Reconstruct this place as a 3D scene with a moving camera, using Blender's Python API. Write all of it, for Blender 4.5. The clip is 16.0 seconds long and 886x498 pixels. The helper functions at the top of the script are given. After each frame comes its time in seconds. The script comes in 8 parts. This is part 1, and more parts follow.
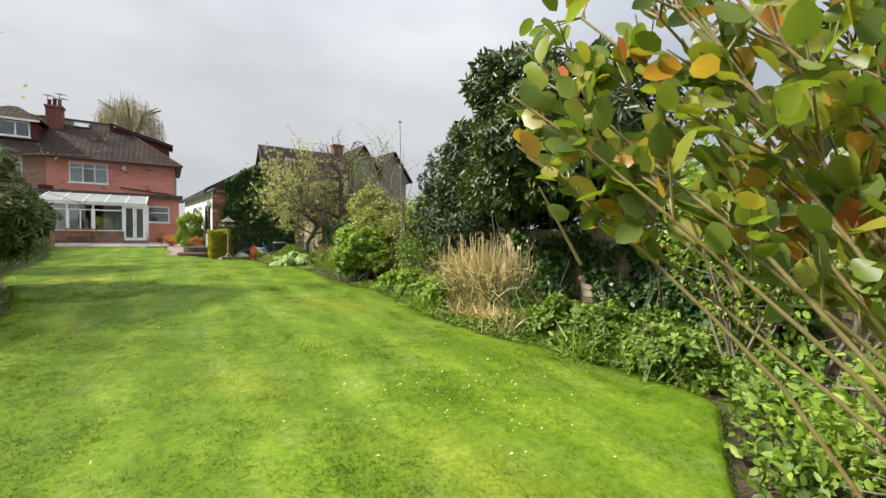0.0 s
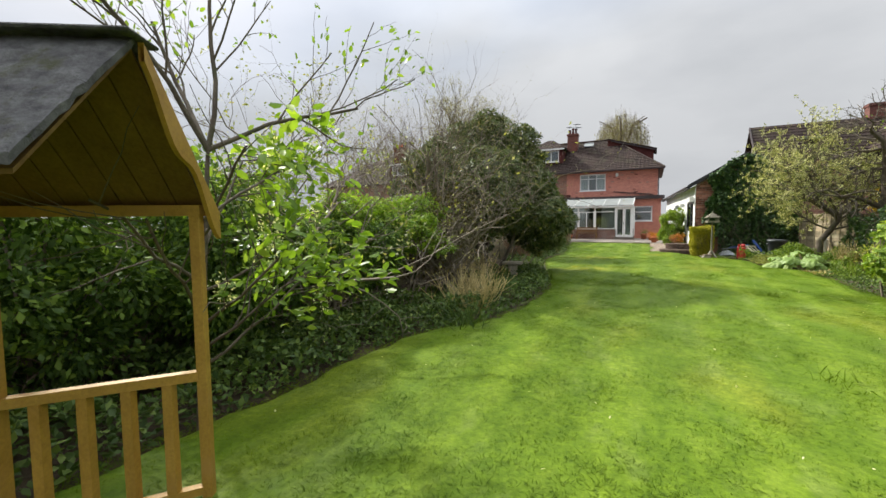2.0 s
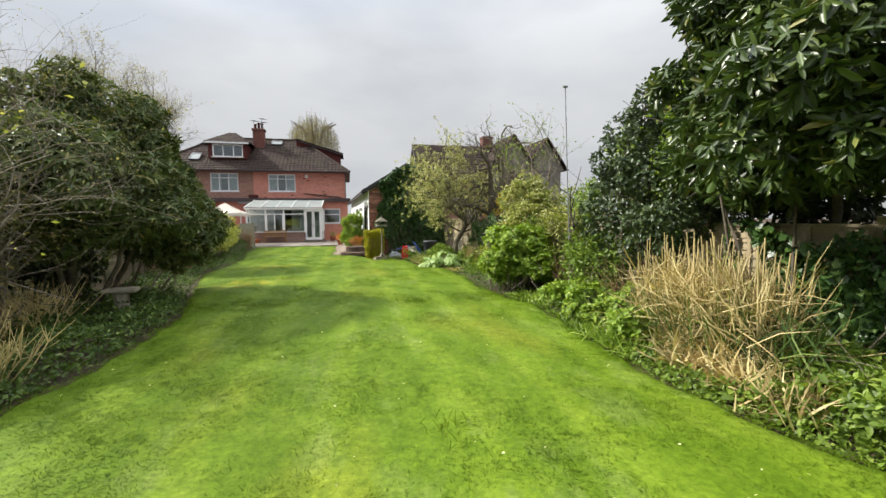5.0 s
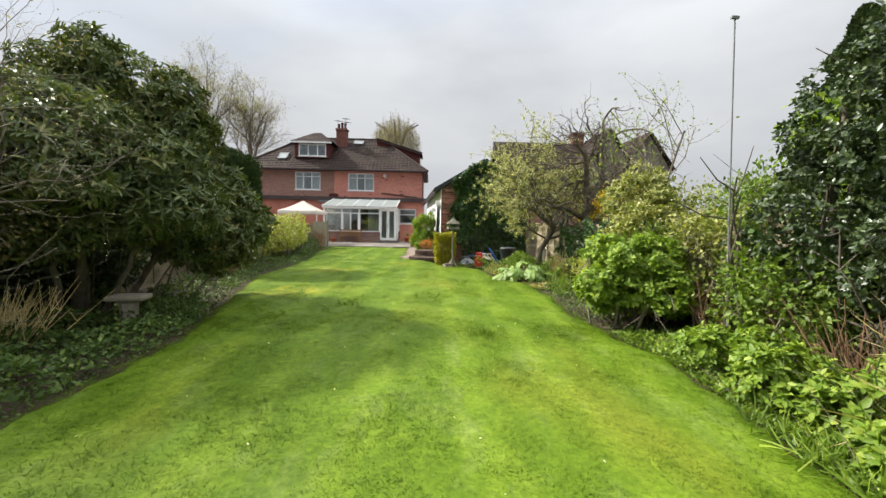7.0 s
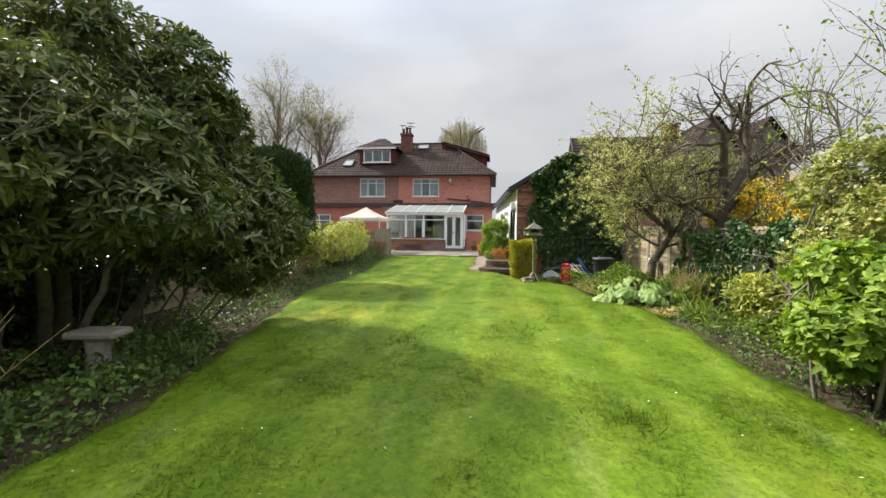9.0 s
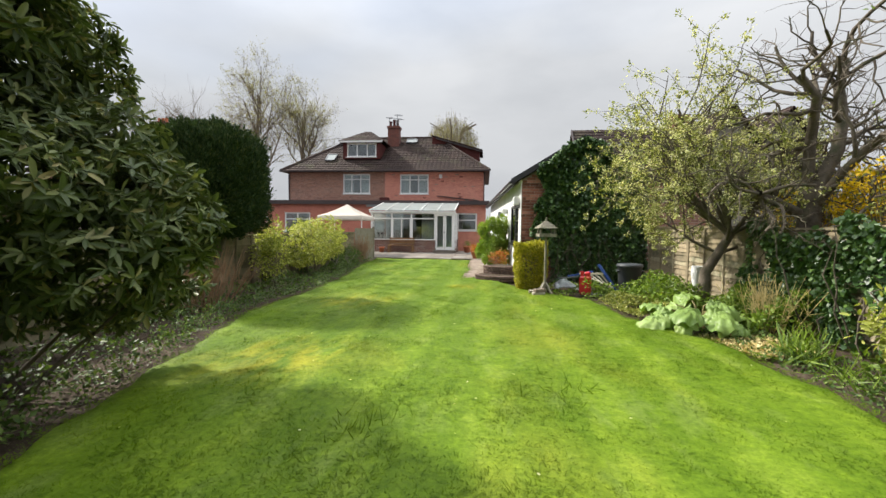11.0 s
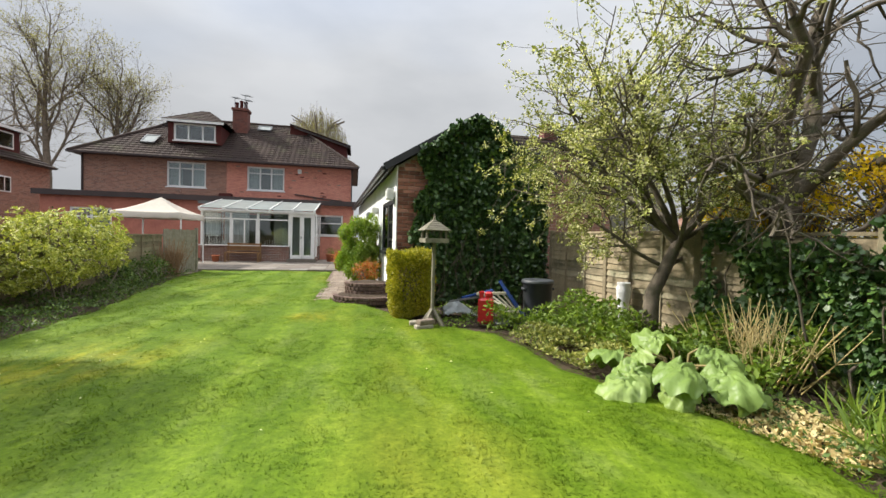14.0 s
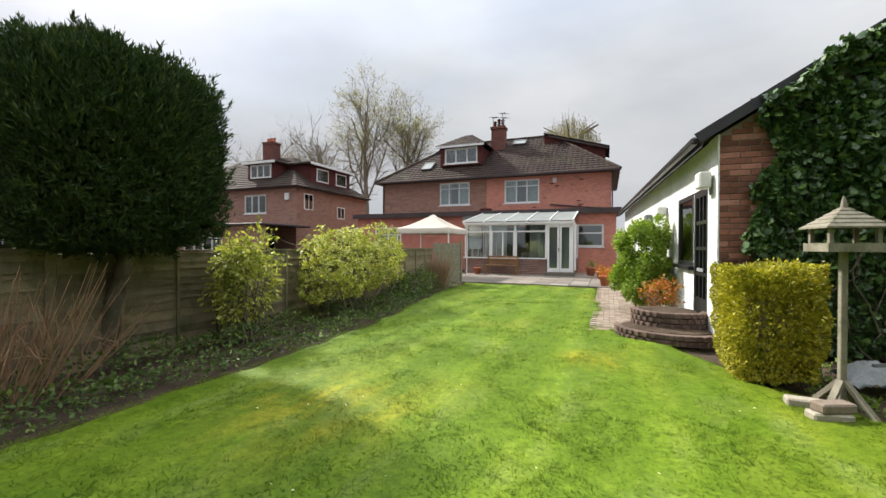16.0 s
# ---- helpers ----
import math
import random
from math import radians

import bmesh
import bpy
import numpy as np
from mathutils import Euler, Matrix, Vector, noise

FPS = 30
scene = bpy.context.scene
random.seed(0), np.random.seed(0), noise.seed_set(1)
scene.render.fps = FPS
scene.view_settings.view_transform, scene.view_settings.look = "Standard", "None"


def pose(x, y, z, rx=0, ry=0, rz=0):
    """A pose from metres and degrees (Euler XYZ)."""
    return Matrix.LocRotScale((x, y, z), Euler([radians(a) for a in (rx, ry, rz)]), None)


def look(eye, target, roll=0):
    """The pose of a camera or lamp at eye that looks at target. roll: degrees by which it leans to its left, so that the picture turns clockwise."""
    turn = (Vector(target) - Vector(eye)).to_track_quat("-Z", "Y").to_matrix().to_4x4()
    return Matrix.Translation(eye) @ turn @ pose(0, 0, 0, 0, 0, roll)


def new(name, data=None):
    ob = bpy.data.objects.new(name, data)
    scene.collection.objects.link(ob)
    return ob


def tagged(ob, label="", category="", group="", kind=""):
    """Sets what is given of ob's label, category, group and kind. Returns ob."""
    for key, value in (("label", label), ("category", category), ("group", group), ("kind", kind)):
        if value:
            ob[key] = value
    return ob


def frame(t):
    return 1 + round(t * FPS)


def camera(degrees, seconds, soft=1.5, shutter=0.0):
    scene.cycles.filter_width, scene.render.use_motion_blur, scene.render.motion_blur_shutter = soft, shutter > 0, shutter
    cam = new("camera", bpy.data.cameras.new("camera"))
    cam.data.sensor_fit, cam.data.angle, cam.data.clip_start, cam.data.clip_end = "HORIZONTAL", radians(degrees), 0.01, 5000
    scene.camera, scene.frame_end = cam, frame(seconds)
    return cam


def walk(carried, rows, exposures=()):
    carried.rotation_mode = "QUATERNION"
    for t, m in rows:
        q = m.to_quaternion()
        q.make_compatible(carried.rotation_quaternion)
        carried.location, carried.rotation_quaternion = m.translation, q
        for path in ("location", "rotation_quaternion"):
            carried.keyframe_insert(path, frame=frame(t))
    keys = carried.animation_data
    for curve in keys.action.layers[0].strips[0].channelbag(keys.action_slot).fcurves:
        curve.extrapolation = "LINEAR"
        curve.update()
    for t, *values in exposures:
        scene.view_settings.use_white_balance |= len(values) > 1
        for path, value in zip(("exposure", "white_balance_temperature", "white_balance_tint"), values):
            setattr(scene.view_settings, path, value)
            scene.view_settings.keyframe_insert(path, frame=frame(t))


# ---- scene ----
cam = camera(95.0, 16.0)
PATH = [
    (0, (1.269, -0.842, 1.351), (2.382, 0.817, 1.252), 1.4),
    (0.5, (1.233, -0.836, 1.361), (1.995, 1.01, 1.251), 1.2),
    (1, (1.185, -0.821, 1.353), (1.371, 1.167, 1.242), 0.8),
    (1.5, (1.142, -0.837, 1.354), (0.707, 1.112, 1.238), 0.2),
    (2, (1.113, -0.864, 1.351), (0.204, 0.913, 1.218), -0.5),
    (2.5, (1.166, -0.855, 1.345), (0.332, 0.954, 1.168), -0.3),
    (3, (1.292, -0.704, 1.32), (1.13, 1.277, 1.103), -0.2),
    (3.5, (1.335, -0.357, 1.308), (1.672, 1.602, 1.092), -1.2),
    (3.7, (1.362, -0.221, 1.323), (1.802, 1.72, 1.125), -1.2),
    (5.8, (2.168, 1.589, 1.493), (2.576, 3.542, 1.36), 0.6),
    (6, (2.204, 1.774, 1.489), (2.573, 3.735, 1.352), 0.6),
    (6.5, (2.233, 2.271, 1.486), (2.473, 4.252, 1.352), 0.7),
    (7, (2.279, 2.812, 1.463), (2.343, 4.807, 1.332), 1.1),
    (7.5, (2.261, 3.365, 1.432), (2.21, 5.361, 1.319), 1.5),
    (8, (2.202, 3.877, 1.407), (2.054, 5.87, 1.316), 1.6),
    (8.5, (2.131, 4.441, 1.406), (1.911, 6.427, 1.317), 1.1),
    (9, (1.995, 4.952, 1.401), (1.741, 6.934, 1.302), 0.5),
    (9.2, (1.969, 5.181, 1.382), (1.709, 7.161, 1.277), 0.3),
    (11.3, (1.664, 7.452, 1.383), (1.491, 9.442, 1.289), 0.9),
    (11.5, (1.634, 7.66, 1.381), (1.486, 9.653, 1.305), 1.1),
    (12, (1.623, 8.143, 1.357), (1.551, 10.141, 1.297), 1.2),
    (12.5, (1.674, 8.654, 1.342), (1.854, 10.645, 1.287), 1.2),
    (13, (1.765, 9.139, 1.343), (2.388, 11.038, 1.286), 0.8),
    (13.5, (1.877, 9.616, 1.32), (2.526, 11.507, 1.276), 2.0),
    (14, (1.882, 10.119, 1.308), (2.306, 12.073, 1.257), 1.5),
    (14.5, (1.834, 10.613, 1.32), (1.872, 12.613, 1.29), 0.9),
    (15, (1.723, 11.073, 1.307), (1.281, 13.024, 1.302), 1.4),
    (15.5, (1.527, 11.532, 1.296), (0.855, 13.416, 1.28), 0.4),
    (16, (1.355, 11.997, 1.268), (0.605, 13.851, 1.256), 0.3),
]
walk(cam, [(t, look(eye, target, roll)) for t, eye, target, roll in PATH], [(0.0, 0.88), (3.0, 0.80), (6.0, 0.92), (7.5, 0.93), (9.0, 0.86), (11.4, 0.88), (12.5, 0.76), (14.0, 0.76), (16.0, 0.86)])

# ---- world and sun ----
SUN_FROM = Vector((-0.80, 0.34, 0.71)).normalized()
wd = bpy.data.worlds.new("sky")
scene.world = wd
wd.use_nodes = True
wn, wl = wd.node_tree.nodes, wd.node_tree.links
wn.clear()
w_out, w_bg = wn.new("ShaderNodeOutputWorld"), wn.new("ShaderNodeBackground")
w_sky = wn.new("ShaderNodeTexSky")
w_sky.sky_type, w_sky.sun_disc = "NISHITA", False
w_sky.sun_elevation, w_sky.sun_rotation = math.asin(SUN_FROM.z), math.atan2(SUN_FROM.x, SUN_FROM.y)
w_gain = wn.new("ShaderNodeVectorMath")
w_gain.operation = "SCALE"
w_gain.inputs["Scale"].default_value = 0.08
wl.new(w_sky.outputs[0], w_gain.inputs[0])
w_co, w_map = wn.new("ShaderNodeTexCoord"), wn.new("ShaderNodeMapping")
w_map.inputs["Scale"].default_value = (1.0, 1.0, 2.6)
wl.new(w_co.outputs["Generated"], w_map.inputs[0])
w_n1, w_n2 = wn.new("ShaderNodeTexNoise"), wn.new("ShaderNodeTexNoise")
w_n1.inputs["Scale"].default_value, w_n1.inputs["Detail"].default_value, w_n1.inputs["Roughness"].default_value = 1.6, 6, 0.5
w_n2.inputs["Scale"].default_value, w_n2.inputs["Detail"].default_value = 0.9, 3
for n in (w_n1, w_n2):
    wl.new(w_map.outputs[0], n.inputs["Vector"])
w_ramp = wn.new("ShaderNodeValToRGB")
w_ramp.color_ramp.elements[0].position, w_ramp.color_ramp.elements[0].color = 0.33, (0.262, 0.274, 0.292, 1)
w_ramp.color_ramp.elements[1].position, w_ramp.color_ramp.elements[1].color = 0.66, (0.385, 0.394, 0.408, 1)
wl.new(w_n1.outputs["Fac"], w_ramp.inputs[0])
w_cov = wn.new("ShaderNodeMapRange")
w_cov.inputs["From Min"].default_value, w_cov.inputs["From Max"].default_value = 0.36, 0.52
w_cov.inputs["To Min"].default_value = 0.72
wl.new(w_n2.outputs["Fac"], w_cov.inputs["Value"])
w_mix = wn.new("ShaderNodeMixRGB")
wl.new(w_cov.outputs[0], w_mix.inputs[0])
wl.new(w_gain.outputs[0], w_mix.inputs[1])
wl.new(w_ramp.outputs[0], w_mix.inputs[2])
w_sep, w_up, w_lift = wn.new("ShaderNodeSeparateXYZ"), wn.new("ShaderNodeMapRange"), wn.new("ShaderNodeVectorMath")
w_lift.operation = "SCALE"
w_up.inputs["To Min"].default_value, w_up.inputs["To Max"].default_value = 0.92, 5.2
w_sq = wn.new("ShaderNodeMath")
w_sq.operation = "MULTIPLY"
wl.new(w_co.outputs["Generated"], w_sep.inputs[0])
wl.new(w_sep.outputs[2], w_sq.inputs[0])
wl.new(w_sep.outputs[2], w_sq.inputs[1])
w_cube = wn.new("ShaderNodeMath")
w_cube.operation = "MULTIPLY"
wl.new(w_sq.outputs[0], w_cube.inputs[0])
wl.new(w_sep.outputs[2], w_cube.inputs[1])
wl.new(w_cube.outputs[0], w_up.inputs["Value"])
wl.new(w_mix.outputs[0], w_lift.inputs[0])
wl.new(w_up.outputs[0], w_lift.inputs["Scale"])
wl.new(w_lift.outputs[0], w_bg.inputs["Color"])
w_bg.inputs["Strength"].default_value = 1.0
wl.new(w_bg.outputs[0], w_out.inputs[0])

sun = new("sun", bpy.data.lights.new("sun", "SUN"))
sun.data.energy, sun.data.angle, sun.data.color = 4.35, radians(4.0), (1.0, 0.95, 0.86)
sun.matrix_world = look(SUN_FROM * 60, (0, 0, 0))

# ---- materials ----


def blank(name):
    m = bpy.data.materials.new(name)
    m.use_nodes = True
    nt = m.node_tree
    return m, nt.nodes, nt.links, nt.nodes["Principled BSDF"], nt.nodes["Material Output"]


def noise_node(ns, ls, scale, detail=4, rough=0.55, vec=None):
    n = ns.new("ShaderNodeTexNoise")
    n.inputs["Scale"].default_value, n.inputs["Detail"].default_value, n.inputs["Roughness"].default_value = scale, detail, rough
    if vec is None:
        co = ns.new("ShaderNodeTexCoord")
        vec = co.outputs["Object"]
    ls.new(vec, n.inputs["Vector"])
    return n


def ramp_node(ns, ls, fac, stops):
    r = ns.new("ShaderNodeValToRGB")
    el = r.color_ramp.elements
    while len(el) < len(stops):
        el.new(0.5)
    for e, (p, c) in zip(el, stops):
        e.position, e.color = p, (*c, 1)
    ls.new(fac, r.inputs[0])
    return r


def mix_node(ns, ls, fac, a, b, kind="MIX"):
    x = ns.new("ShaderNodeMixRGB")
    x.blend_type = kind
    for sock, v in zip(x.inputs, (fac, a, b)):
        if isinstance(v, (int, float)):
            sock.default_value = v
        elif isinstance(v, tuple):
            sock.default_value = (*v, 1)
        else:
            ls.new(v, sock)
    return x.outputs[0]


def bump_node(ns, ls, height, strength, dist, bsdf):
    b = ns.new("ShaderNodeBump")
    b.inputs["Strength"].default_value, b.inputs["Distance"].default_value = strength, dist
    ls.new(height, b.inputs["Height"])
    ls.new(b.outputs[0], bsdf.inputs["Normal"])


def surface(name, c1, c2, scale=3.0, fine=40.0, rough=0.7, bump=0.3, dist=0.004, metal=0.0, stain=None, vary=False):
    """A rough surface: two colours mixed by broad noise, fine grain, an optional stain colour."""
    m, ns, ls, bsdf, out = blank(name)
    a, b = noise_node(ns, ls, scale), noise_node(ns, ls, fine, 6, 0.65)
    col = ramp_node(ns, ls, a.outputs["Fac"], [(0.3, c1), (0.7, c2)]).outputs[0]
    g = ramp_node(ns, ls, b.outputs["Fac"], [(0.25, (0.72, 0.72, 0.72)), (0.75, (1.15, 1.15, 1.15))]).outputs[0]
    col = mix_node(ns, ls, 1.0, col, g, "MULTIPLY")
    if stain:
        s = noise_node(ns, ls, scale * 0.6, 5, 0.7)
        f = ramp_node(ns, ls, s.outputs["Fac"], [(0.52, (0, 0, 0)), (0.68, (1, 1, 1))]).outputs[0]
        col = mix_node(ns, ls, f, col, stain)
    if vary:
        dv = 0.28 if vary is True else vary
        oi = ns.new("ShaderNodeObjectInfo")
        v = ramp_node(ns, ls, oi.outputs["Random"], [(0.0, (1 - dv, 1 - dv, 1 - dv)), (0.8, (1 + dv * 0.5, 1 + dv * 0.4, 1 + dv * 0.35)), (1.0, (1 + dv, 1 + dv * 1.3, 1 + dv * 1.5))]).outputs[0]
        col = mix_node(ns, ls, 1.0, col, v, "MULTIPLY")
    ls.new(col, bsdf.inputs["Base Color"])
    bsdf.inputs["Roughness"].default_value, bsdf.inputs["Metallic"].default_value = rough, metal
    bsdf.inputs["Specular IOR Level"].default_value = 0.5 if rough < 0.7 else 0.2
    if bump:
        bump_node(ns, ls, b.outputs["Fac"], bump, dist, bsdf)
    return m


def leaf_mat(name, stops, trans=0.35, rough=0.5, gloss=0.5):
    """Leaves: each island takes its own colour from the stops; light passes through in part."""
    m, ns, ls, bsdf, out = blank(name)
    g = ns.new("ShaderNodeNewGeometry")
    col = ramp_node(ns, ls, g.outputs["Random Per Island"], stops).outputs[0]
    n = noise_node(ns, ls, 1.3, 3)
    shade = ramp_node(ns, ls, n.outputs["Fac"], [(0.3, (0.78, 0.80, 0.64)), (0.7, (1.2, 1.15, 0.85))]).outputs[0]
    col = mix_node(ns, ls, 1.0, col, shade, "MULTIPLY")
    ls.new(col, bsdf.inputs["Base Color"])
    bsdf.inputs["Roughness"].default_value = rough
    bsdf.inputs["Specular IOR Level"].default_value = gloss
    t = ns.new("ShaderNodeBsdfTranslucent")
    lit = mix_node(ns, ls, 1.0, col, (1.25, 1.3, 0.6), "MULTIPLY")
    ls.new(lit, t.inputs["Color"])
    x = ns.new("ShaderNodeMixShader")
    x.inputs[0].default_value = trans
    ls.new(bsdf.outputs[0], x.inputs[1])
    ls.new(t.outputs[0], x.inputs[2])
    ls.new(x.outputs[0], out.inputs["Surface"])
    return m


def brick_mat(name, a, b, mortar, stain):
    m, ns, ls, bsdf, out = blank(name)
    co, sep, add, com = (ns.new(k) for k in ("ShaderNodeTexCoord", "ShaderNodeSeparateXYZ", "ShaderNodeMath", "ShaderNodeCombineXYZ"))
    ls.new(co.outputs["Object"], sep.inputs[0])
    ls.new(sep.outputs[0], add.inputs[0])
    ls.new(sep.outputs[1], add.inputs[1])
    ls.new(add.outputs[0], com.inputs[0])
    ls.new(sep.outputs[2], com.inputs[1])
    br = ns.new("ShaderNodeTexBrick")
    br.inputs["Color1"].default_value, br.inputs["Color2"].default_value, br.inputs["Mortar"].default_value = (*a, 1), (*b, 1), (*mortar, 1)
    br.inputs["Scale"].default_value, br.inputs["Brick Width"].default_value, br.inputs["Row Height"].default_value = 1.0, 0.225, 0.075
    br.inputs["Mortar Size"].default_value, br.inputs["Mortar Smooth"].default_value, br.inputs["Bias"].default_value = 0.006, 0.3, -0.2
    ls.new(com.outputs[0], br.inputs["Vector"])
    n = noise_node(ns, ls, 0.9, 5, 0.65)
    f = ramp_node(ns, ls, n.outputs["Fac"], [(0.45, (0, 0, 0)), (0.75, (0.75, 0.75, 0.75))]).outputs[0]
    col = mix_node(ns, ls, f, br.outputs["Color"], stain)
    n2 = noise_node(ns, ls, 18, 5)
    v = ramp_node(ns, ls, n2.outputs["Fac"], [(0.3, (0.75, 0.75, 0.75)), (0.7, (1.2, 1.2, 1.2))]).outputs[0]
    col = mix_node(ns, ls, 1.0, col, v, "MULTIPLY")
    ls.new(col, bsdf.inputs["Base Color"])
    bsdf.inputs["Roughness"].default_value = 0.9
    bump_node(ns, ls, br.outputs["Fac"], -0.5, 0.006, bsdf)
    return m


def glass_mat(name, tint, clear):
    m, ns, ls, bsdf, out = blank(name)
    gl, tr, x, fr = ns.new("ShaderNodeBsdfGlossy"), ns.new("ShaderNodeBsdfTransparent"), ns.new("ShaderNodeMixShader"), ns.new("ShaderNodeFresnel")
    gl.inputs["Roughness"].default_value = 0.03
    tr.inputs["Color"].default_value = (*tint, 1)
    add = ns.new("ShaderNodeMath")
    add.inputs[1].default_value = clear
    fr.inputs["IOR"].default_value = 1.5
    ls.new(fr.outputs[0], add.inputs[0])
    ls.new(add.outputs[0], x.inputs[0])
    ls.new(tr.outputs[0], x.inputs[1])
    ls.new(gl.outputs[0], x.inputs[2])
    ls.new(x.outputs[0], out.inputs["Surface"])
    return m


def lawn_mat(name, blades):
    """Mown grass: broad yellow moss patches, mowing bands along the garden, small tufts."""
    m, ns, ls, bsdf, out = blank(name)
    co = ns.new("ShaderNodeTexCoord")
    sep = ns.new("ShaderNodeSeparateXYZ")
    ls.new(co.outputs["Object"], sep.inputs[0])
    band = ns.new("ShaderNodeMath")
    band.operation = "SINE"
    warp = noise_node(ns, ls, 0.35, 2)
    sc = ns.new("ShaderNodeMath")
    sc.operation = "MULTIPLY_ADD"
    sc.inputs[1].default_value = 7.2
    wv = ns.new("ShaderNodeMath")
    wv.operation = "MULTIPLY"
    wv.inputs[1].default_value = 3.0
    ls.new(warp.outputs["Fac"], wv.inputs[0])
    ls.new(sep.outputs[0], sc.inputs[0])
    ls.new(wv.outputs[0], sc.inputs[2])
    ls.new(sc.outputs[0], band.inputs[0])
    along = ns.new("ShaderNodeMapping")
    along.inputs["Scale"].default_value = (1.0, 0.42, 1.0)
    ls.new(co.outputs["Object"], along.inputs[0])
    n1, n2, n3 = noise_node(ns, ls, 0.6, 4, vec=along.outputs[0]), noise_node(ns, ls, 3.4, 5, 0.65, along.outputs[0]), noise_node(ns, ls, 26, 4, 0.7)
    base = ramp_node(ns, ls, n2.outputs["Fac"], [(0.32, (0.088, 0.148, 0.007)), (0.52, (0.113, 0.179, 0.010)), (0.70, (0.150, 0.215, 0.019))]).outputs[0]
    f = ramp_node(ns, ls, n1.outputs["Fac"], [(0.52, (0, 0, 0)), (0.72, (0.6, 0.6, 0.6))]).outputs[0]
    col = mix_node(ns, ls, f, base, (0.217, 0.221, 0.023))
    # mossy yellow patches
    for mx, my, mr in ((-0.75, 14.6, 1.0), (-0.5, 11.2, 1.1), (1.2, 16.9, 0.5)):
        off, dist, near = ns.new("ShaderNodeVectorMath"), ns.new("ShaderNodeVectorMath"), ns.new("ShaderNodeMapRange")
        off.operation, dist.operation = "SUBTRACT", "LENGTH"
        off.inputs[1].default_value = (mx, my, 0)
        near.inputs["From Min"].default_value, near.inputs["From Max"].default_value = mr, 0.1
        ls.new(co.outputs["Object"], off.inputs[0])
        ls.new(off.outputs[0], dist.inputs[0])
        ls.new(dist.outputs["Value"], near.inputs["Value"])
        moss = ramp_node(ns, ls, n2.outputs["Fac"], [(0.40, (0, 0, 0)), (0.62, (0.9, 0.9, 0.9))]).outputs[0]
        spot = mix_node(ns, ls, 1.0, moss, near.outputs[0], "MULTIPLY")
        col = mix_node(ns, ls, spot, col, (0.281, 0.250, 0.016))
    # pale bluish streaks: the sheen of the grass painted into its colour
    n5 = noise_node(ns, ls, 2.2, 5, 0.7, along.outputs[0])
    pale = ramp_node(ns, ls, n5.outputs["Fac"], [(0.53, (0, 0, 0)), (0.66, (0.55, 0.55, 0.55))]).outputs[0]
    col = mix_node(ns, ls, pale, col, (0.160, 0.212, 0.046))
    stripe = ramp_node(ns, ls, band.outputs[0], [(0.0, (0.87, 0.90, 0.83)), (1.0, (1.13, 1.10, 1.20))]).outputs[0]
    col = mix_node(ns, ls, 1.0, col, stripe, "MULTIPLY")
    fine = ramp_node(ns, ls, n3.outputs["Fac"], [(0.32, (0.76, 0.79, 0.74)), (0.68, (1.20, 1.18, 1.20))]).outputs[0]
    col = mix_node(ns, ls, 1.0, col, fine, "MULTIPLY")
    n4 = noise_node(ns, ls, 10.5, 5, 0.7)
    tuft_tone = ramp_node(ns, ls, n4.outputs["Fac"], [(0.32, (0.72, 0.78, 0.68)), (0.66, (1.20, 1.17, 1.22))]).outputs[0]
    col = mix_node(ns, ls, 1.0, col, tuft_tone, "MULTIPLY")
    if blades:
        g = ns.new("ShaderNodeNewGeometry")
        v = ramp_node(ns, ls, g.outputs["Random Per Island"], [(0.0, (0.92, 0.94, 0.92)), (0.96, (1.08, 1.06, 1.05)), (1.0, (1.4, 1.25, 1.5))]).outputs[0]
        col = mix_node(ns, ls, 1.0, col, v, "MULTIPLY")
    ls.new(col, bsdf.inputs["Base Color"])
    bsdf.inputs["Roughness"].default_value = 0.6
    bsdf.inputs["Specular IOR Level"].default_value = 0.12
    if blades:
        t = ns.new("ShaderNodeBsdfTranslucent")
        ls.new(col, t.inputs["Color"])
        x = ns.new("ShaderNodeMixShader")
        x.inputs[0].default_value = 0.5
        ls.new(bsdf.outputs[0], x.inputs[1])
        ls.new(t.outputs[0], x.inputs[2])
        ls.new(x.outputs[0], out.inputs["Surface"])
    else:
        col = mix_node(ns, ls, 1.0, col, (0.93, 0.93, 0.93), "MULTIPLY")
        ls.new(col, bsdf.inputs["Base Color"])
        bump_node(ns, ls, n3.outputs["Fac"], 0.25, 0.012, bsdf)
    return m


M_SOIL = surface("soil", (0.045, 0.032, 0.022), (0.11, 0.08, 0.055), 2.5, 30, 0.95, 0.9, 0.03)
M_LAWN, M_BLADE = lawn_mat("lawn", False), lawn_mat("grass_blades", True)
M_PAINTED = brick_mat("painted_red_brick", (0.610, 0.254, 0.186), (0.452, 0.169, 0.127), (0.452, 0.198, 0.153), (0.633, 0.294, 0.220))
M_BROWN = brick_mat("brown_brick", (0.335, 0.170, 0.120), (0.150, 0.074, 0.061), (0.400, 0.315, 0.26), (0.315, 0.158, 0.115))
M_DWARF = brick_mat("dark_brown_brick", (0.19, 0.085, 0.06), (0.09, 0.045, 0.04), (0.52, 0.48, 0.43), (0.14, 0.07, 0.055))
M_STACK = brick_mat("sooty_chimney_brick", (0.17, 0.055, 0.04), (0.10, 0.035, 0.03), (0.16, 0.10, 0.08), (0.09, 0.035, 0.03))
M_SALMON = surface("salmon_masonry_paint", (0.50, 0.20, 0.15), (0.44, 0.17, 0.125), 1.2, 25, 0.85, 0.3, 0.004, stain=(0.30, 0.11, 0.09))
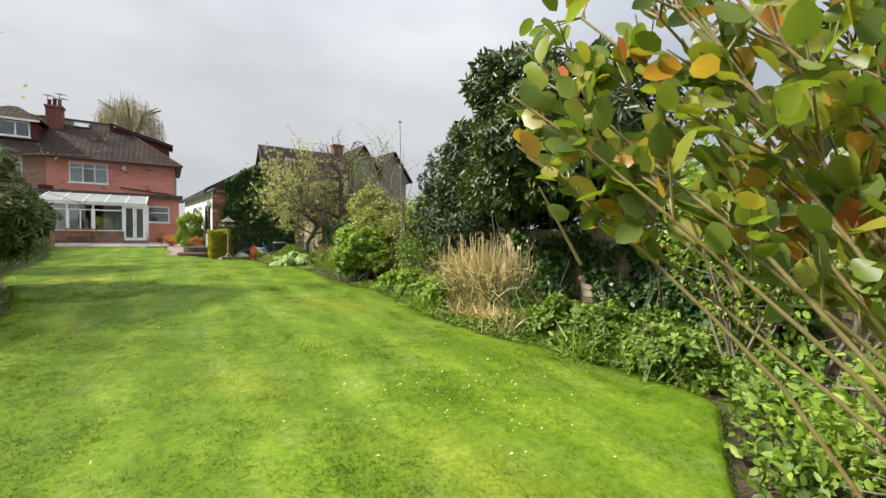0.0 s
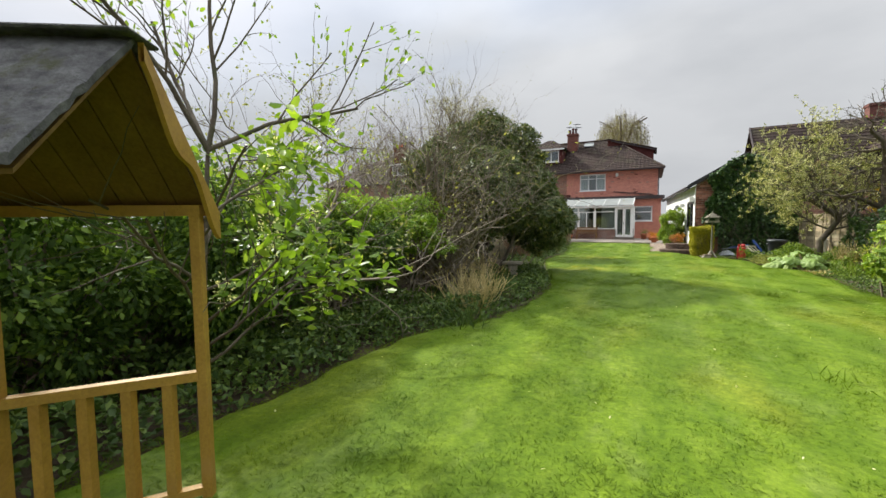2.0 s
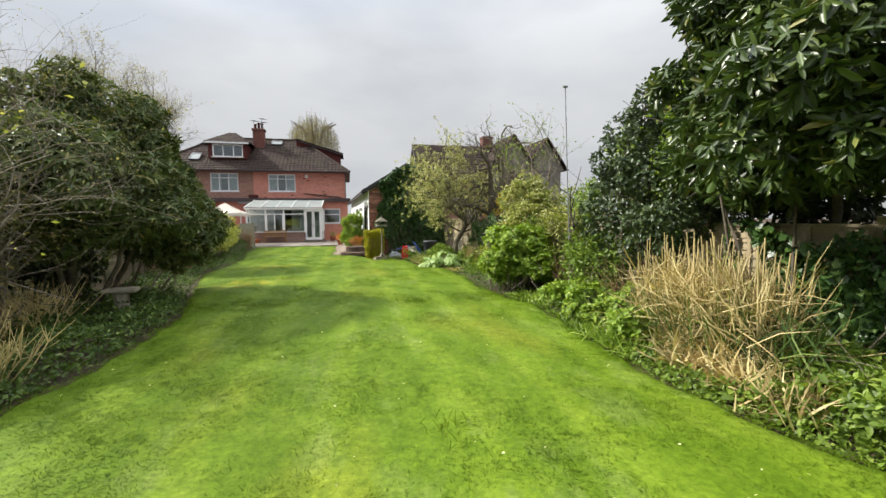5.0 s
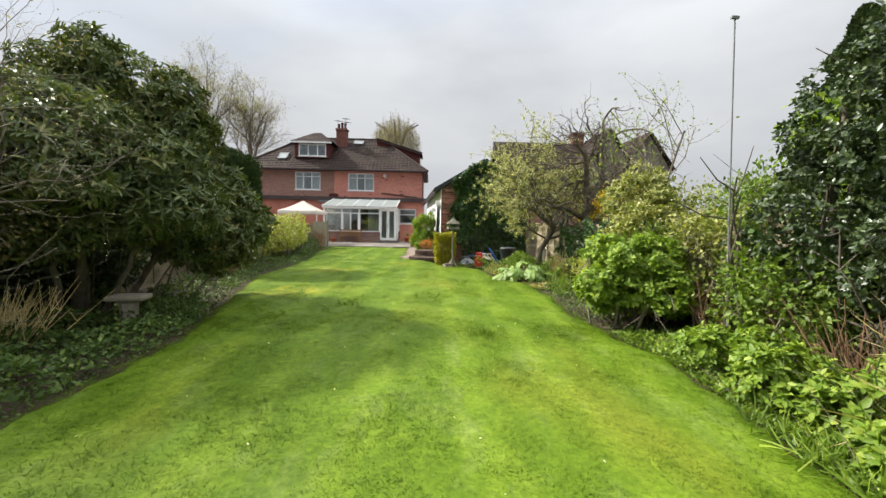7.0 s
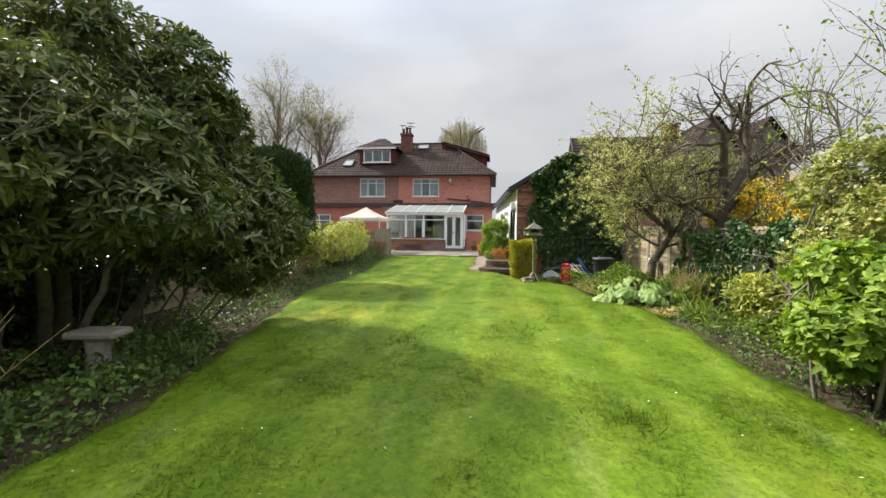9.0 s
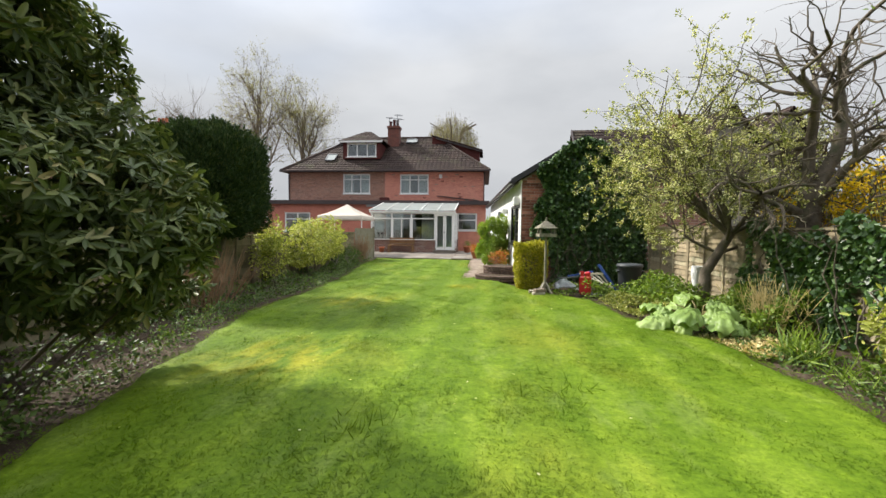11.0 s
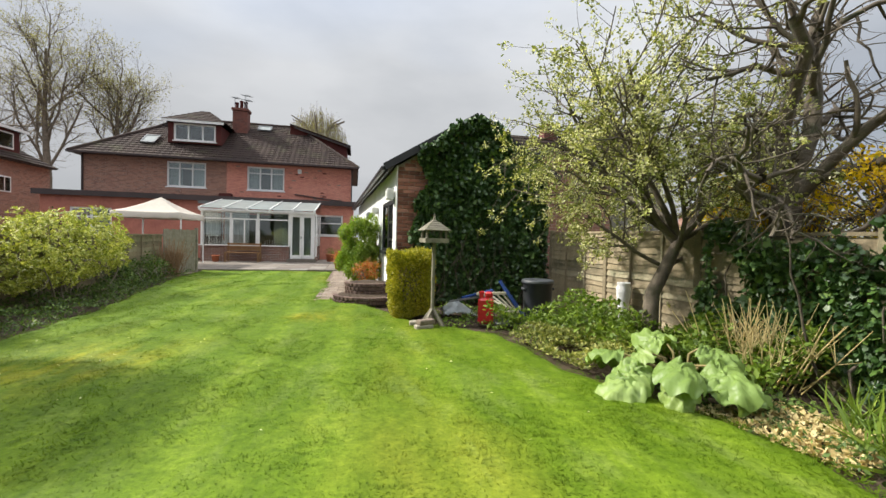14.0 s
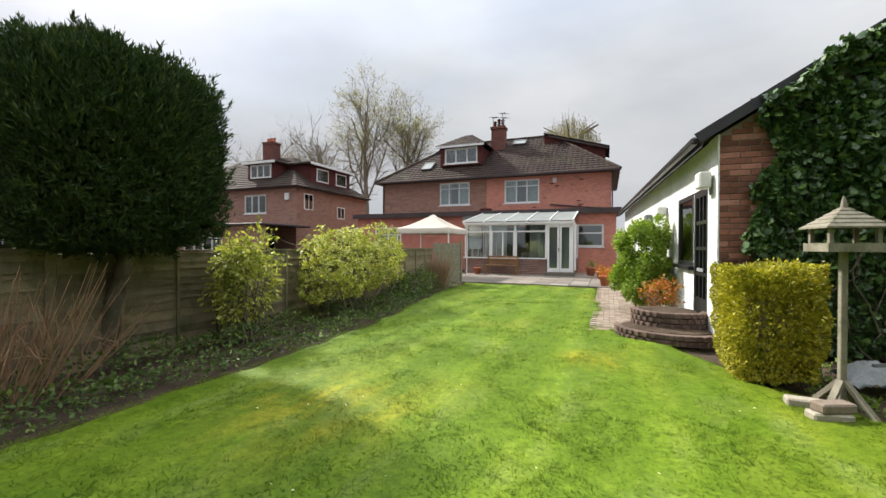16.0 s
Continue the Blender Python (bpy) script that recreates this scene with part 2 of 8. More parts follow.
M_TILE = surface("brown_roof_tile", (0.032, 0.022, 0.020), (0.055, 0.037, 0.031), 1.3, 22, 0.92, 0.5, 0.01, stain=(0.060, 0.053, 0.034))
rib = M_TILE.node_tree.nodes.new("ShaderNodeTexWave")
rib.inputs["Scale"].default_value, rib.inputs["Distortion"].default_value = 1.05, 0.2
rib_co = M_TILE.node_tree.nodes.new("ShaderNodeTexCoord")
M_TILE.node_tree.links.new(rib_co.outputs["Object"], rib.inputs["Vector"])
bump_node(M_TILE.node_tree.nodes, M_TILE.node_tree.links, rib.outputs["Fac"], 0.5, 0.04, M_TILE.node_tree.nodes["Principled BSDF"])
M_HUNG = surface("dark_red_tile_hanging", (0.075, 0.019, 0.017), (0.105, 0.030, 0.026), 2, 30, 0.75, 0.4)
M_UPVC = surface("white_plastic_frame", (0.74, 0.74, 0.74), (0.82, 0.82, 0.81), 1.5, 60, 0.35, 0.05)
M_FASCIA = surface("dark_fascia_paint", (0.035, 0.025, 0.025), (0.06, 0.04, 0.04), 2, 40, 0.55, 0.2)
M_GLASS = glass_mat("window_glass", (0.80, 0.86, 0.86), 0.10)
M_ROOFGLASS = surface("frosted_roof_sheet", (0.21, 0.235, 0.225), (0.32, 0.345, 0.33), 1.5, 30, 0.3, 0.1)
M_CURTAIN = surface("pale_curtain", (0.62, 0.62, 0.60), (0.72, 0.72, 0.70), 2, 50, 0.9, 0.2)
M_ROOM = surface("dim_room_wall", (0.20, 0.19, 0.17), (0.26, 0.25, 0.22), 1, 20, 0.9, 0.1)
M_WHITEWASH = surface("whitewashed_brick", (0.70, 0.71, 0.70), (0.80, 0.80, 0.79), 1.2, 14, 0.85, 0.5, 0.008, stain=(0.60, 0.61, 0.58))
M_BLACK = surface("black_gloss_paint", (0.012, 0.012, 0.014), (0.025, 0.025, 0.028), 3, 60, 0.35, 0.1)
M_BRICKPIECE = surface("old_red_brick", (0.33, 0.145, 0.098), (0.22, 0.098, 0.072), 9, 60, 0.92, 0.6, 0.004, vary=0.55)
M_MORTAR = surface("mortar", (0.24, 0.20, 0.17), (0.32, 0.27, 0.23), 6, 60, 0.95, 0.5)
M_PLANTER = surface("weathered_brown_brick", (0.10, 0.065, 0.05), (0.17, 0.12, 0.10), 7, 50, 0.95, 0.7, 0.006, stain=(0.07, 0.075, 0.045), vary=True)
M_PAVER = surface("buff_block_paving", (0.22, 0.175, 0.135), (0.31, 0.25, 0.20), 6, 60, 0.92, 0.5, 0.004, vary=True)
M_SLAB = surface("concrete_paving", (0.156, 0.135, 0.114), (0.210, 0.186, 0.159), 3, 40, 0.9, 0.4, 0.004, stain=(0.150, 0.138, 0.114), vary=True)
M_FENCE = surface("weathered_fence_board", (0.257, 0.211, 0.133), (0.351, 0.296, 0.195), 5, 50, 0.88, 0.6, 0.004, stain=(0.156, 0.148, 0.094), vary=True)
M_FENCE_DARK = surface("green_stained_old_fence", (0.17, 0.142, 0.088), (0.25, 0.21, 0.135), 4, 50, 0.9, 0.6, 0.004, stain=(0.09, 0.10, 0.05), vary=True)
M_YELLOW = surface("yellow_wood_stain", (0.33, 0.18, 0.025), (0.43, 0.25, 0.04), 6, 60, 0.6, 0.35, 0.002, stain=(0.36, 0.20, 0.045))
M_DARKOCHRE = surface("dark_ochre_board", (0.13, 0.075, 0.018), (0.19, 0.115, 0.03), 5, 60, 0.75, 0.4, 0.002)
M_FELT = surface("grey_roofing_felt", (0.07, 0.07, 0.072), (0.20, 0.20, 0.20), 14, 90, 0.95, 1.0, 0.02, stain=(0.08, 0.085, 0.05))
M_BARK = surface("dark_bark", (0.085, 0.07, 0.055), (0.18, 0.15, 0.115), 8, 70, 0.95, 0.9, 0.008, stain=(0.08, 0.085, 0.05))
M_TWIG = surface("grey_brown_twig", (0.15, 0.125, 0.095), (0.25, 0.21, 0.165), 5, 80, 0.9, 0.4)
M_RUSTSTEM = surface("rust_brown_dead_stem", (0.20, 0.115, 0.065), (0.31, 0.195, 0.115), 5, 80, 0.9, 0.4)
M_GREENTWIG = surface("green_stem", (0.20, 0.17, 0.06), (0.30, 0.23, 0.10), 5, 60, 0.6, 0.3, stain=(0.24, 0.10, 0.05))
M_STONE = surface("lichened_stone", (0.30, 0.27, 0.21), (0.42, 0.38, 0.30), 7, 60, 0.95, 0.7, 0.006, stain=(0.20, 0.19, 0.13))
M_GREYWOOD = surface("silvered_wood", (0.188, 0.173, 0.128), (0.277, 0.255, 0.203), 9, 80, 0.85, 0.5, 0.003, stain=(0.135, 0.135, 0.090))
M_TABLEWOOD = surface("mossy_old_wood", (0.165, 0.150, 0.112), (0.275, 0.250, 0.195), 9, 80, 0.88, 0.5, 0.003, stain=(0.094, 0.098, 0.055))
M_BENCHWOOD = surface("bench_timber", (0.20, 0.11, 0.05), (0.28, 0.16, 0.07), 6, 60, 0.7, 0.3)
M_BIN = surface("dark_grey_plastic", (0.035, 0.04, 0.045), (0.05, 0.055, 0.06), 4, 60, 0.5, 0.15)
M_RED = surface("red_plastic", (0.50, 0.015, 0.02), (0.60, 0.025, 0.03), 4, 60, 0.4, 0.1)
M_BLUE = surface("blue_plastic", (0.02, 0.06, 0.26), (0.03, 0.09, 0.32), 4, 60, 0.45, 0.1)
M_CREAMPLASTIC = surface("cream_slat_paint", (0.60, 0.56, 0.42), (0.68, 0.64, 0.50), 4, 60, 0.6, 0.2)
M_CLEAR = surface("milky_plastic_sheet", (0.42, 0.45, 0.46), (0.55, 0.58, 0.58), 5, 40, 0.35, 0.4, 0.01)
M_TERRACOTTA = surface("terracotta", (0.42, 0.13, 0.07), (0.50, 0.18, 0.10), 6, 60, 0.85, 0.3)
M_CANVAS = surface("cream_canvas", (0.46, 0.41, 0.35), (0.54, 0.49, 0.42), 2, 60, 0.9, 0.2)
M_LEAD = surface("grey_lead", (0.16, 0.17, 0.18), (0.24, 0.25, 0.26), 4, 50, 0.6, 0.3)
M_ROUGHCAST = surface("pale_roughcast", (0.22, 0.21, 0.17), (0.30, 0.285, 0.24), 2, 30, 0.95, 0.7, 0.02)
M_STRAW = leaf_mat("dry_straw", [(0.0, (0.30, 0.22, 0.13)), (0.5, (0.52, 0.42, 0.26)), (1.0, (0.70, 0.60, 0.42))], 0.2, 0.8, 0.2)

L_RHODO = leaf_mat("rhododendron_leaf", [(0.0, (0.058, 0.082, 0.034)), (0.6, (0.100, 0.138, 0.053)), (0.93, (0.190, 0.215, 0.095)), (1.0, (0.28, 0.24, 0.12))], 0.18, 0.5, 0.35)
L_LAUREL = leaf_mat("laurel_leaf", [(0.0, (0.032, 0.055, 0.018)), (0.6, (0.052, 0.088, 0.026)), (0.95, (0.10, 0.145, 0.045)), (1.0, (0.21, 0.20, 0.07))], 0.15, 0.36, 0.5)
L_HOLLY = leaf_mat("holly_leaf", [(0.0, (0.032, 0.052, 0.028)), (0.8, (0.062, 0.098, 0.044)), (1.0, (0.12, 0.16, 0.07))], 0.12, 0.38, 0.5)
L_BROWN = leaf_mat("withered_brown_leaf", [(0.0, (0.055, 0.048, 0.026)), (0.6, (0.10, 0.092, 0.045)), (1.0, (0.19, 0.15, 0.075))], 0.2, 0.7, 0.2)
L_IVY = leaf_mat("ivy_leaf", [(0.0, (0.026, 0.060, 0.022)), (0.7, (0.052, 0.115, 0.034)), (1.0, (0.120, 0.205, 0.055))], 0.13, 0.4, 0.55)
L_YEW = leaf_mat("clipped_conifer_leaf", [(0.0, (0.022, 0.042, 0.020)), (0.8, (0.042, 0.076, 0.030)), (1.0, (0.105, 0.125, 0.046))], 0.1, 0.75, 0.2)
L_BRIGHT = leaf_mat("bright_shrub_leaf", [(0.0, (0.12, 0.20, 0.03)), (0.6, (0.20, 0.31, 0.045)), (1.0, (0.34, 0.42, 0.085))], 0.35, 0.5, 0.3)
L_GOLD = leaf_mat("golden_shrub_leaf", [(0.0, (0.19, 0.23, 0.05)), (0.6, (0.37, 0.40, 0.10)), (1.0, (0.60, 0.58, 0.24))], 0.35, 0.5, 0.4)
L_BOX = leaf_mat("clipped_golden_privet_leaf", [(0.0, (0.190, 0.205, 0.032)), (0.6, (0.385, 0.350, 0.045)), (1.0, (0.560, 0.490, 0.085))], 0.3, 0.5, 0.3)
L_OLIVE = leaf_mat("pale_shrub_leaf", [(0.0, (0.125, 0.160, 0.050)), (0.6, (0.250, 0.275, 0.092)), (1.0, (0.470, 0.455, 0.210))], 0.3, 0.55, 0.3)
L_LILAC = leaf_mat("young_lilac_leaf", [(0.0, (0.110, 0.202, 0.025)), (0.6, (0.202, 0.322, 0.042)), (1.0, (0.313, 0.423, 0.082))], 0.45, 0.45, 0.4)
L_ROSE = leaf_mat("rose_leaf", [(0.0, (0.08, 0.12, 0.03)), (0.5, (0.19, 0.26, 0.05)), (0.82, (0.33, 0.33, 0.06)), (0.93, (0.45, 0.26, 0.07)), (1.0, (0.48, 0.13, 0.06))], 0.5, 0.42, 0.5)
L_HERB = leaf_mat("border_plant_leaf", [(0.0, (0.075, 0.125, 0.022)), (0.6, (0.140, 0.225, 0.036)), (1.0, (0.260, 0.350, 0.075))], 0.35, 0.5, 0.4)
# darker copy of the border leaf, with the shade of the border in its colour
L_DARKHERB = leaf_mat("shade_toned_border_leaf", [(0.0, (0.042, 0.080, 0.024)), (0.7, (0.085, 0.142, 0.036)), (1.0, (0.180, 0.250, 0.075))], 0.25, 0.55, 0.3)
L_RHUBARB = leaf_mat("rhubarb_leaf", [(0.0, (0.15, 0.24, 0.07)), (0.6, (0.23, 0.34, 0.11)), (1.0, (0.32, 0.43, 0.16))], 0.25, 0.45, 0.4)
L_HEDGE = leaf_mat("dark_hedge_leaf", [(0.0, (0.044, 0.085, 0.023)), (0.7, (0.092, 0.160, 0.040)), (1.0, (0.240, 0.350, 0.080))], 0.4, 0.58, 0.25)
L_FORSYTHIA = leaf_mat("yellow_blossom", [(0.0, (0.66, 0.42, 0.02)), (1.0, (0.80, 0.60, 0.04))], 0.35, 0.6, 0.2)
L_WHITE = leaf_mat("white_blossom", [(0.0, (0.58, 0.58, 0.46)), (1.0, (0.78, 0.76, 0.68))], 0.4, 0.6, 0.2)
L_RUST = leaf_mat("rust_red_leaf", [(0.0, (0.30, 0.08, 0.03)), (0.6, (0.42, 0.15, 0.05)), (1.0, (0.45, 0.30, 0.06))], 0.35, 0.5, 0.3)
L_FARTREE = leaf_mat("spring_bud_leaf", [(0.0, (0.216, 0.206, 0.120)), (1.0, (0.360, 0.335, 0.220))], 0.35, 0.7, 0.2)

# ---- mesh helpers ----


def thing(name, x, y, z=0.0, label="", category="", group="", kind="", turn=0.0):
    ob = new(name)
    ob.empty_display_size = 0.1
    ob.matrix_world = pose(x, y, z, 0, 0, turn)
    return tagged(ob, label, category, group, kind)


def part(name, bm, material, parent=None, label="", smooth=False):
    """Links a bmesh, in the parent's own coordinates, as one mesh object."""
    me = bpy.data.meshes.new(name)
    bm.to_mesh(me)
    bm.free()
    me.materials.append(material)
    if smooth:
        me.shade_smooth()
    ob = new(name, me)
    ob.parent = parent
    return tagged(ob, label)


def raw(name, verts, faces, material, parent=None, label="", smooth=False):
    """Links arrays of vertices and of faces of one size (one array, or a list of arrays) as one mesh object."""
    me = bpy.data.meshes.new(name)
    groups = faces if isinstance(faces, list) else [faces]
    groups = [g for g in groups if len(g)]
    me.vertices.add(len(verts))
    me.vertices.foreach_set("co", np.asarray(verts, np.float32).ravel())
    loops = np.concatenate([g.ravel() for g in groups]).astype(np.int32)
    sizes = np.concatenate([np.full(len(g), g.shape[1]) for g in groups])
    me.loops.add(len(loops))
    me.loops.foreach_set("vertex_index", loops)
    me.polygons.add(len(sizes))
    me.polygons.foreach_set("loop_start", np.concatenate([[0], np.cumsum(sizes)[:-1]]).astype(np.int32))
    me.update(calc_edges=True)
    me.validate()
    me.materials.append(material)
    if smooth:
        me.shade_smooth()
    ob = new(name, me)
    ob.parent = parent
    return tagged(ob, label)


def box(bm, x0, x1, y0, y1, z0, z1, m=None, bevel=0.0):
    vs = bmesh.ops.create_cube(bm, size=1.0)["verts"]
    bmesh.ops.scale(bm, vec=(abs(x1 - x0), abs(y1 - y0), abs(z1 - z0)), verts=vs)
    bmesh.ops.translate(bm, vec=((x0 + x1) / 2, (y0 + y1) / 2, (z0 + z1) / 2), verts=vs)
    if bevel:
        es = list({e for v in vs for e in v.link_edges})
        vs = list({v for f in bmesh.ops.bevel(bm, geom=es, offset=bevel, segments=1, affect="EDGES", profile=0.5)["faces"] for v in f.verts} | {v for v in vs if v.is_valid})
    if m is not None:
        bmesh.ops.transform(bm, matrix=m, verts=vs)
    return vs


def boxes(*spans, bevel=0.0):
    bm = bmesh.new()
    for s in spans:
        box(bm, *s, bevel=bevel)
    return bm


def beam(bm, a, b, w, h, up=(0, 0, 1)):
    """A straight bar of section w x h from a to b."""
    a, b = Vector(a), Vector(b)
    d = (b - a).normalized()
    s = d.cross(Vector(up))
    s = s.normalized() if s.length > 1e-4 else Vector((1, 0, 0))
    u = s.cross(d)
    m = Matrix((s, d, u)).transposed().to_4x4()
    m.translation = (a + b) / 2
    return box(bm, -w / 2, w / 2, -(b - a).length / 2, (b - a).length / 2, -h / 2, h / 2, m)


def bar(a, b, w, h):
    bm = bmesh.new()
    beam(bm, a, b, w, h)
    return bm


def lathe(profile, n=20):
    """A turned body from (radius, height) pairs."""
    bm = bmesh.new()
    rings = [[bm.verts.new((r * math.cos(2 * math.pi * i / n), r * math.sin(2 * math.pi * i / n), z)) for i in range(n)] for r, z in profile]
    for p, q in zip(rings, rings[1:]):
        for i in range(n):
            bm.faces.new((p[i], p[(i + 1) % n], q[(i + 1) % n], q[i]))
    bm.faces.new(rings[0][::-1])
    bm.faces.new(rings[-1])
    return bm


def pierced(x0, x1, y0, y1, z0, z1, holes):
    """A wall along x with openings (x0, x1, z0, z1) through it."""
    bm = bmesh.new()
    xs = sorted({x0, x1, *[h[0] for h in holes], *[h[1] for h in holes]})
    for a, b in zip(xs, xs[1:]):
        cuts = sorted([(h[2], h[3]) for h in holes if h[0] < (a + b) / 2 < h[1]])
        low = z0
        for c, d in cuts:
            if c > low:
                box(bm, a, b, y0, y1, low, c)
            low = d
        if low < z1:
            box(bm, a, b, y0, y1, low, z1)
    bmesh.ops.remove_doubles(bm, verts=bm.verts, dist=1e-4)
    return bm


# ---- plants ----
OVAL = (np.array([(0, 0, 0), (0.3, -0.24, 0.05), (0.72, -0.2, 0.04), (1, 0, -0.10), (0.72, 0.2, 0.04), (0.3, 0.24, 0.05), (0.5, 0, -0.03)], float),
        np.array([(0, 1, 6), (1, 2, 6), (2, 3, 6), (3, 4, 6), (4, 5, 6), (5, 0, 6)]))
SMALL = (np.array([(0, 0, 0), (0.5, -0.28, 0.06), (1, 0, -0.05), (0.5, 0.28, 0.06)], float), np.array([(0, 1, 2), (0, 2, 3)]))
LONG = (np.array([(0, 0, 0), (0.35, -0.13, 0.03), (0.75, -0.12, 0.0), (1, 0, -0.14), (0.75, 0.12, 0.0), (0.35, 0.13, 0.03)], float), np.array([(0, 1, 2), (0, 2, 3), (0, 3, 4), (0, 4, 5)]))
BLADE = (np.array([(0, -0.03, 0), (0, 0.03, 0), (0.6, 0.02, 0.03), (0.6, -0.02, 0.03), (1.0, 0, -0.12)], float), np.array([(0, 1, 2), (0, 2, 3), (3, 2, 4)]))
NEEDLE = (np.array([(0, 0, 0), (0.4, -0.10, 0.03), (1, 0, -0.03), (0.4, 0.10, 0.03)], float), np.array([(0, 1, 2), (0, 2, 3)]))
ROUND = (np.array([(0, 0, 0), (0.2, -0.27, 0.03), (0.55, -0.34, 0.05), (0.88, -0.2, 0.0), (1, 0, -0.08), (0.88, 0.2, 0.0), (0.55, 0.34, 0.05), (0.2, 0.27, 0.03), (0.5, 0, -0.04)], float),
         np.array([(i, (i + 1) % 8, 8) for i in range(8)]))
THIN = (np.array([(0, -0.011, 0), (0, 0.011, 0), (0.55, 0.009, 0.04), (0.55, -0.009, 0.04), (1.0, 0, -0.16)], float), np.array([(0, 1, 2), (0, 2, 3), (3, 2, 4)]))
LOBED = (np.array([(0, 0, 0), (-0.05, -0.42, 0.03), (0.38, -0.30, 0.02), (0.5, -0.46, -0.03), (1, 0, -0.06), (0.5, 0.46, -0.03), (0.38, 0.30, 0.02), (-0.05, 0.42, 0.03)], float),
         np.array([(0, 1, 2), (0, 2, 4), (2, 3, 4), (0, 4, 6), (4, 5, 6), (0, 6, 7)]))


def unit(v):
    return v / np.maximum(np.linalg.norm(v, axis=1, keepdims=True), 1e-9)


def leaf_arrays(rng, pts, along, size, shape, droop=0.2, up=0.6, vary=0.35):
    """One leaf at each point, pointing roughly along, with its face turned up by that much."""
    n = len(pts)
    t = unit(along + rng.normal(0, 0.45, (n, 3)) - np.array([0, 0, droop]))
    nrm = rng.normal(0, 0.6, (n, 3)) + np.array([0, 0, up]) + 0.3 * along
    b = unit(np.cross(nrm, t))
    w = np.cross(t, b)
    s = (size * (1 + vary * rng.uniform(-1, 1, n)))[:, None, None]
    tv, tf = shape
    verts = pts[:, None, :] + s * (tv[None, :, 0:1] * t[:, None, :] + tv[None, :, 1:2] * b[:, None, :] + tv[None, :, 2:3] * w[:, None, :])
    faces = tf[None] + (np.arange(n) * len(tv))[:, None, None]
    return verts.reshape(-1, 3), faces.reshape(-1, tf.shape[1])


def tubes(paths, sides=5):
    """Tapering tubes along polylines [(points, radii), ...] as vertices and quads."""
    V, F, base = [], [], 0
    ang = np.arange(sides) * 2 * math.pi / sides
    for P, R in paths:
        P, R = np.asarray(P, float), np.asarray(R, float)
        t = unit(np.gradient(P, axis=0))
        ref = np.array([[0.93, 0.37, 0.0]]) if abs(t[:, 2]).mean() > 0.6 else np.array([[0.0, 0.05, 1.0]])
        a = unit(np.cross(t, ref))
        b = np.cross(t, a)
        ring = P[:, None] + R[:, None, None] * (np.cos(ang)[None, :, None] * a[:, None] + np.sin(ang)[None, :, None] * b[:, None])
        V.append(ring.reshape(-1, 3))
        k = len(P)
        i, j = np.meshgrid(np.arange(k - 1), np.arange(sides), indexing="ij")
        q = np.stack([i * sides + j, i * sides + (j + 1) % sides, (i + 1) * sides + (j + 1) % sides, (i + 1) * sides + j], -1).reshape(-1, 4)
        F.append(q + base)
        base += k * sides
    return np.concatenate(V), np.concatenate(F)


def grow(rng, p, d, length, radius, levels, kids, paths, tips, lift=0.15, wander=0.25, spread=0.8, shrink=0.62, start=0.35):
    """A limb from p along d, with limbs of its own; ends and side points of the last level go to tips."""
    p, d = np.array(p, float), np.array(d, float)
    d /= np.linalg.norm(d)
    steps = 5
    P = [p.copy()]
    for _ in range(steps):
        d = d + rng.normal(0, wander, 3) * 0.5 + np.array([0, 0, lift * 0.3])
        d /= np.linalg.norm(d)
        P.append(P[-1] + d * length / steps)
    R = np.linspace(radius, radius * (0.55 if levels else 0.35), steps + 1)
    paths.append((P, R))
    if levels == 0:
        for f in (0.45, 0.75, 1.0):
            i = min(int(f * steps), steps)
            tips.append((P[i], d))
        return
    for k in range(kids[0]):
        f = start + (1 - start) * (k + rng.uniform(0.1, 0.9)) / kids[0]
        i = min(int(f * steps), steps - 1)
        q = P[i] + (P[i + 1] - P[i]) * (f * steps - i)
        side = rng.normal(0, 1, 3)
        side -= side.dot(d) * d
        side /= np.linalg.norm(side)
        nd = d * (1 - spread * 0.5) + side * spread + np.array([0, 0, lift])
        grow(rng, q, nd, length * shrink * rng.uniform(0.75, 1.2), R[i] * 0.5, levels - 1, kids[1:], paths, tips, lift, wander, spread, shrink, 0.25)


def lobes_of(rng, main, count, share=0.42):
    """Smaller rounded masses over the surface of the main ones, for an uneven outline."""
    out = []
    for cx, cy, cz, rx, ry, rz in main:
        out.append((cx, cy, cz, rx * 0.78, ry * 0.78, rz * 0.78))
        for _ in range(count):
            v = rng.normal(0, 1, 3)
            v /= np.linalg.norm(v)
            v[2] = max(v[2], -0.55)
            s = share * rng.uniform(0.6, 1.25)
            k = 1.0 - 0.55 * s
            out.append((cx + v[0] * rx * k, cy + v[1] * ry * k, cz + v[2] * rz * k, rx * s, ry * s, rz * s))
    return np.array(out)


def crown_points(rng, lobes, n, per=7, reach=0.1, shell=0.5, floor=0.03):
    """Leaf points in clusters on twigs in the outer part of the lobes, with the way out from each lobe."""
    area = (lobes[:, 3] * lobes[:, 4] + lobes[:, 4] * lobes[:, 5] + lobes[:, 3] * lobes[:, 5])
    k = max(n // per, 1)
    pick = rng.choice(len(lobes), k, p=area / area.sum())
    v = unit(rng.normal(0, 1, (k, 3)))
    r = 1 - shell * rng.uniform(0, 1, k) ** 1.6
    L = lobes[pick]
    c = L[:, :3] + v * L[:, 3:] * r[:, None]
    c = np.repeat(c, per, 0) + rng.normal(0, reach, (k * per, 3))
    o = np.repeat(v, per, 0)
    keep = c[:, 2] > floor
    return c[keep], o[keep]


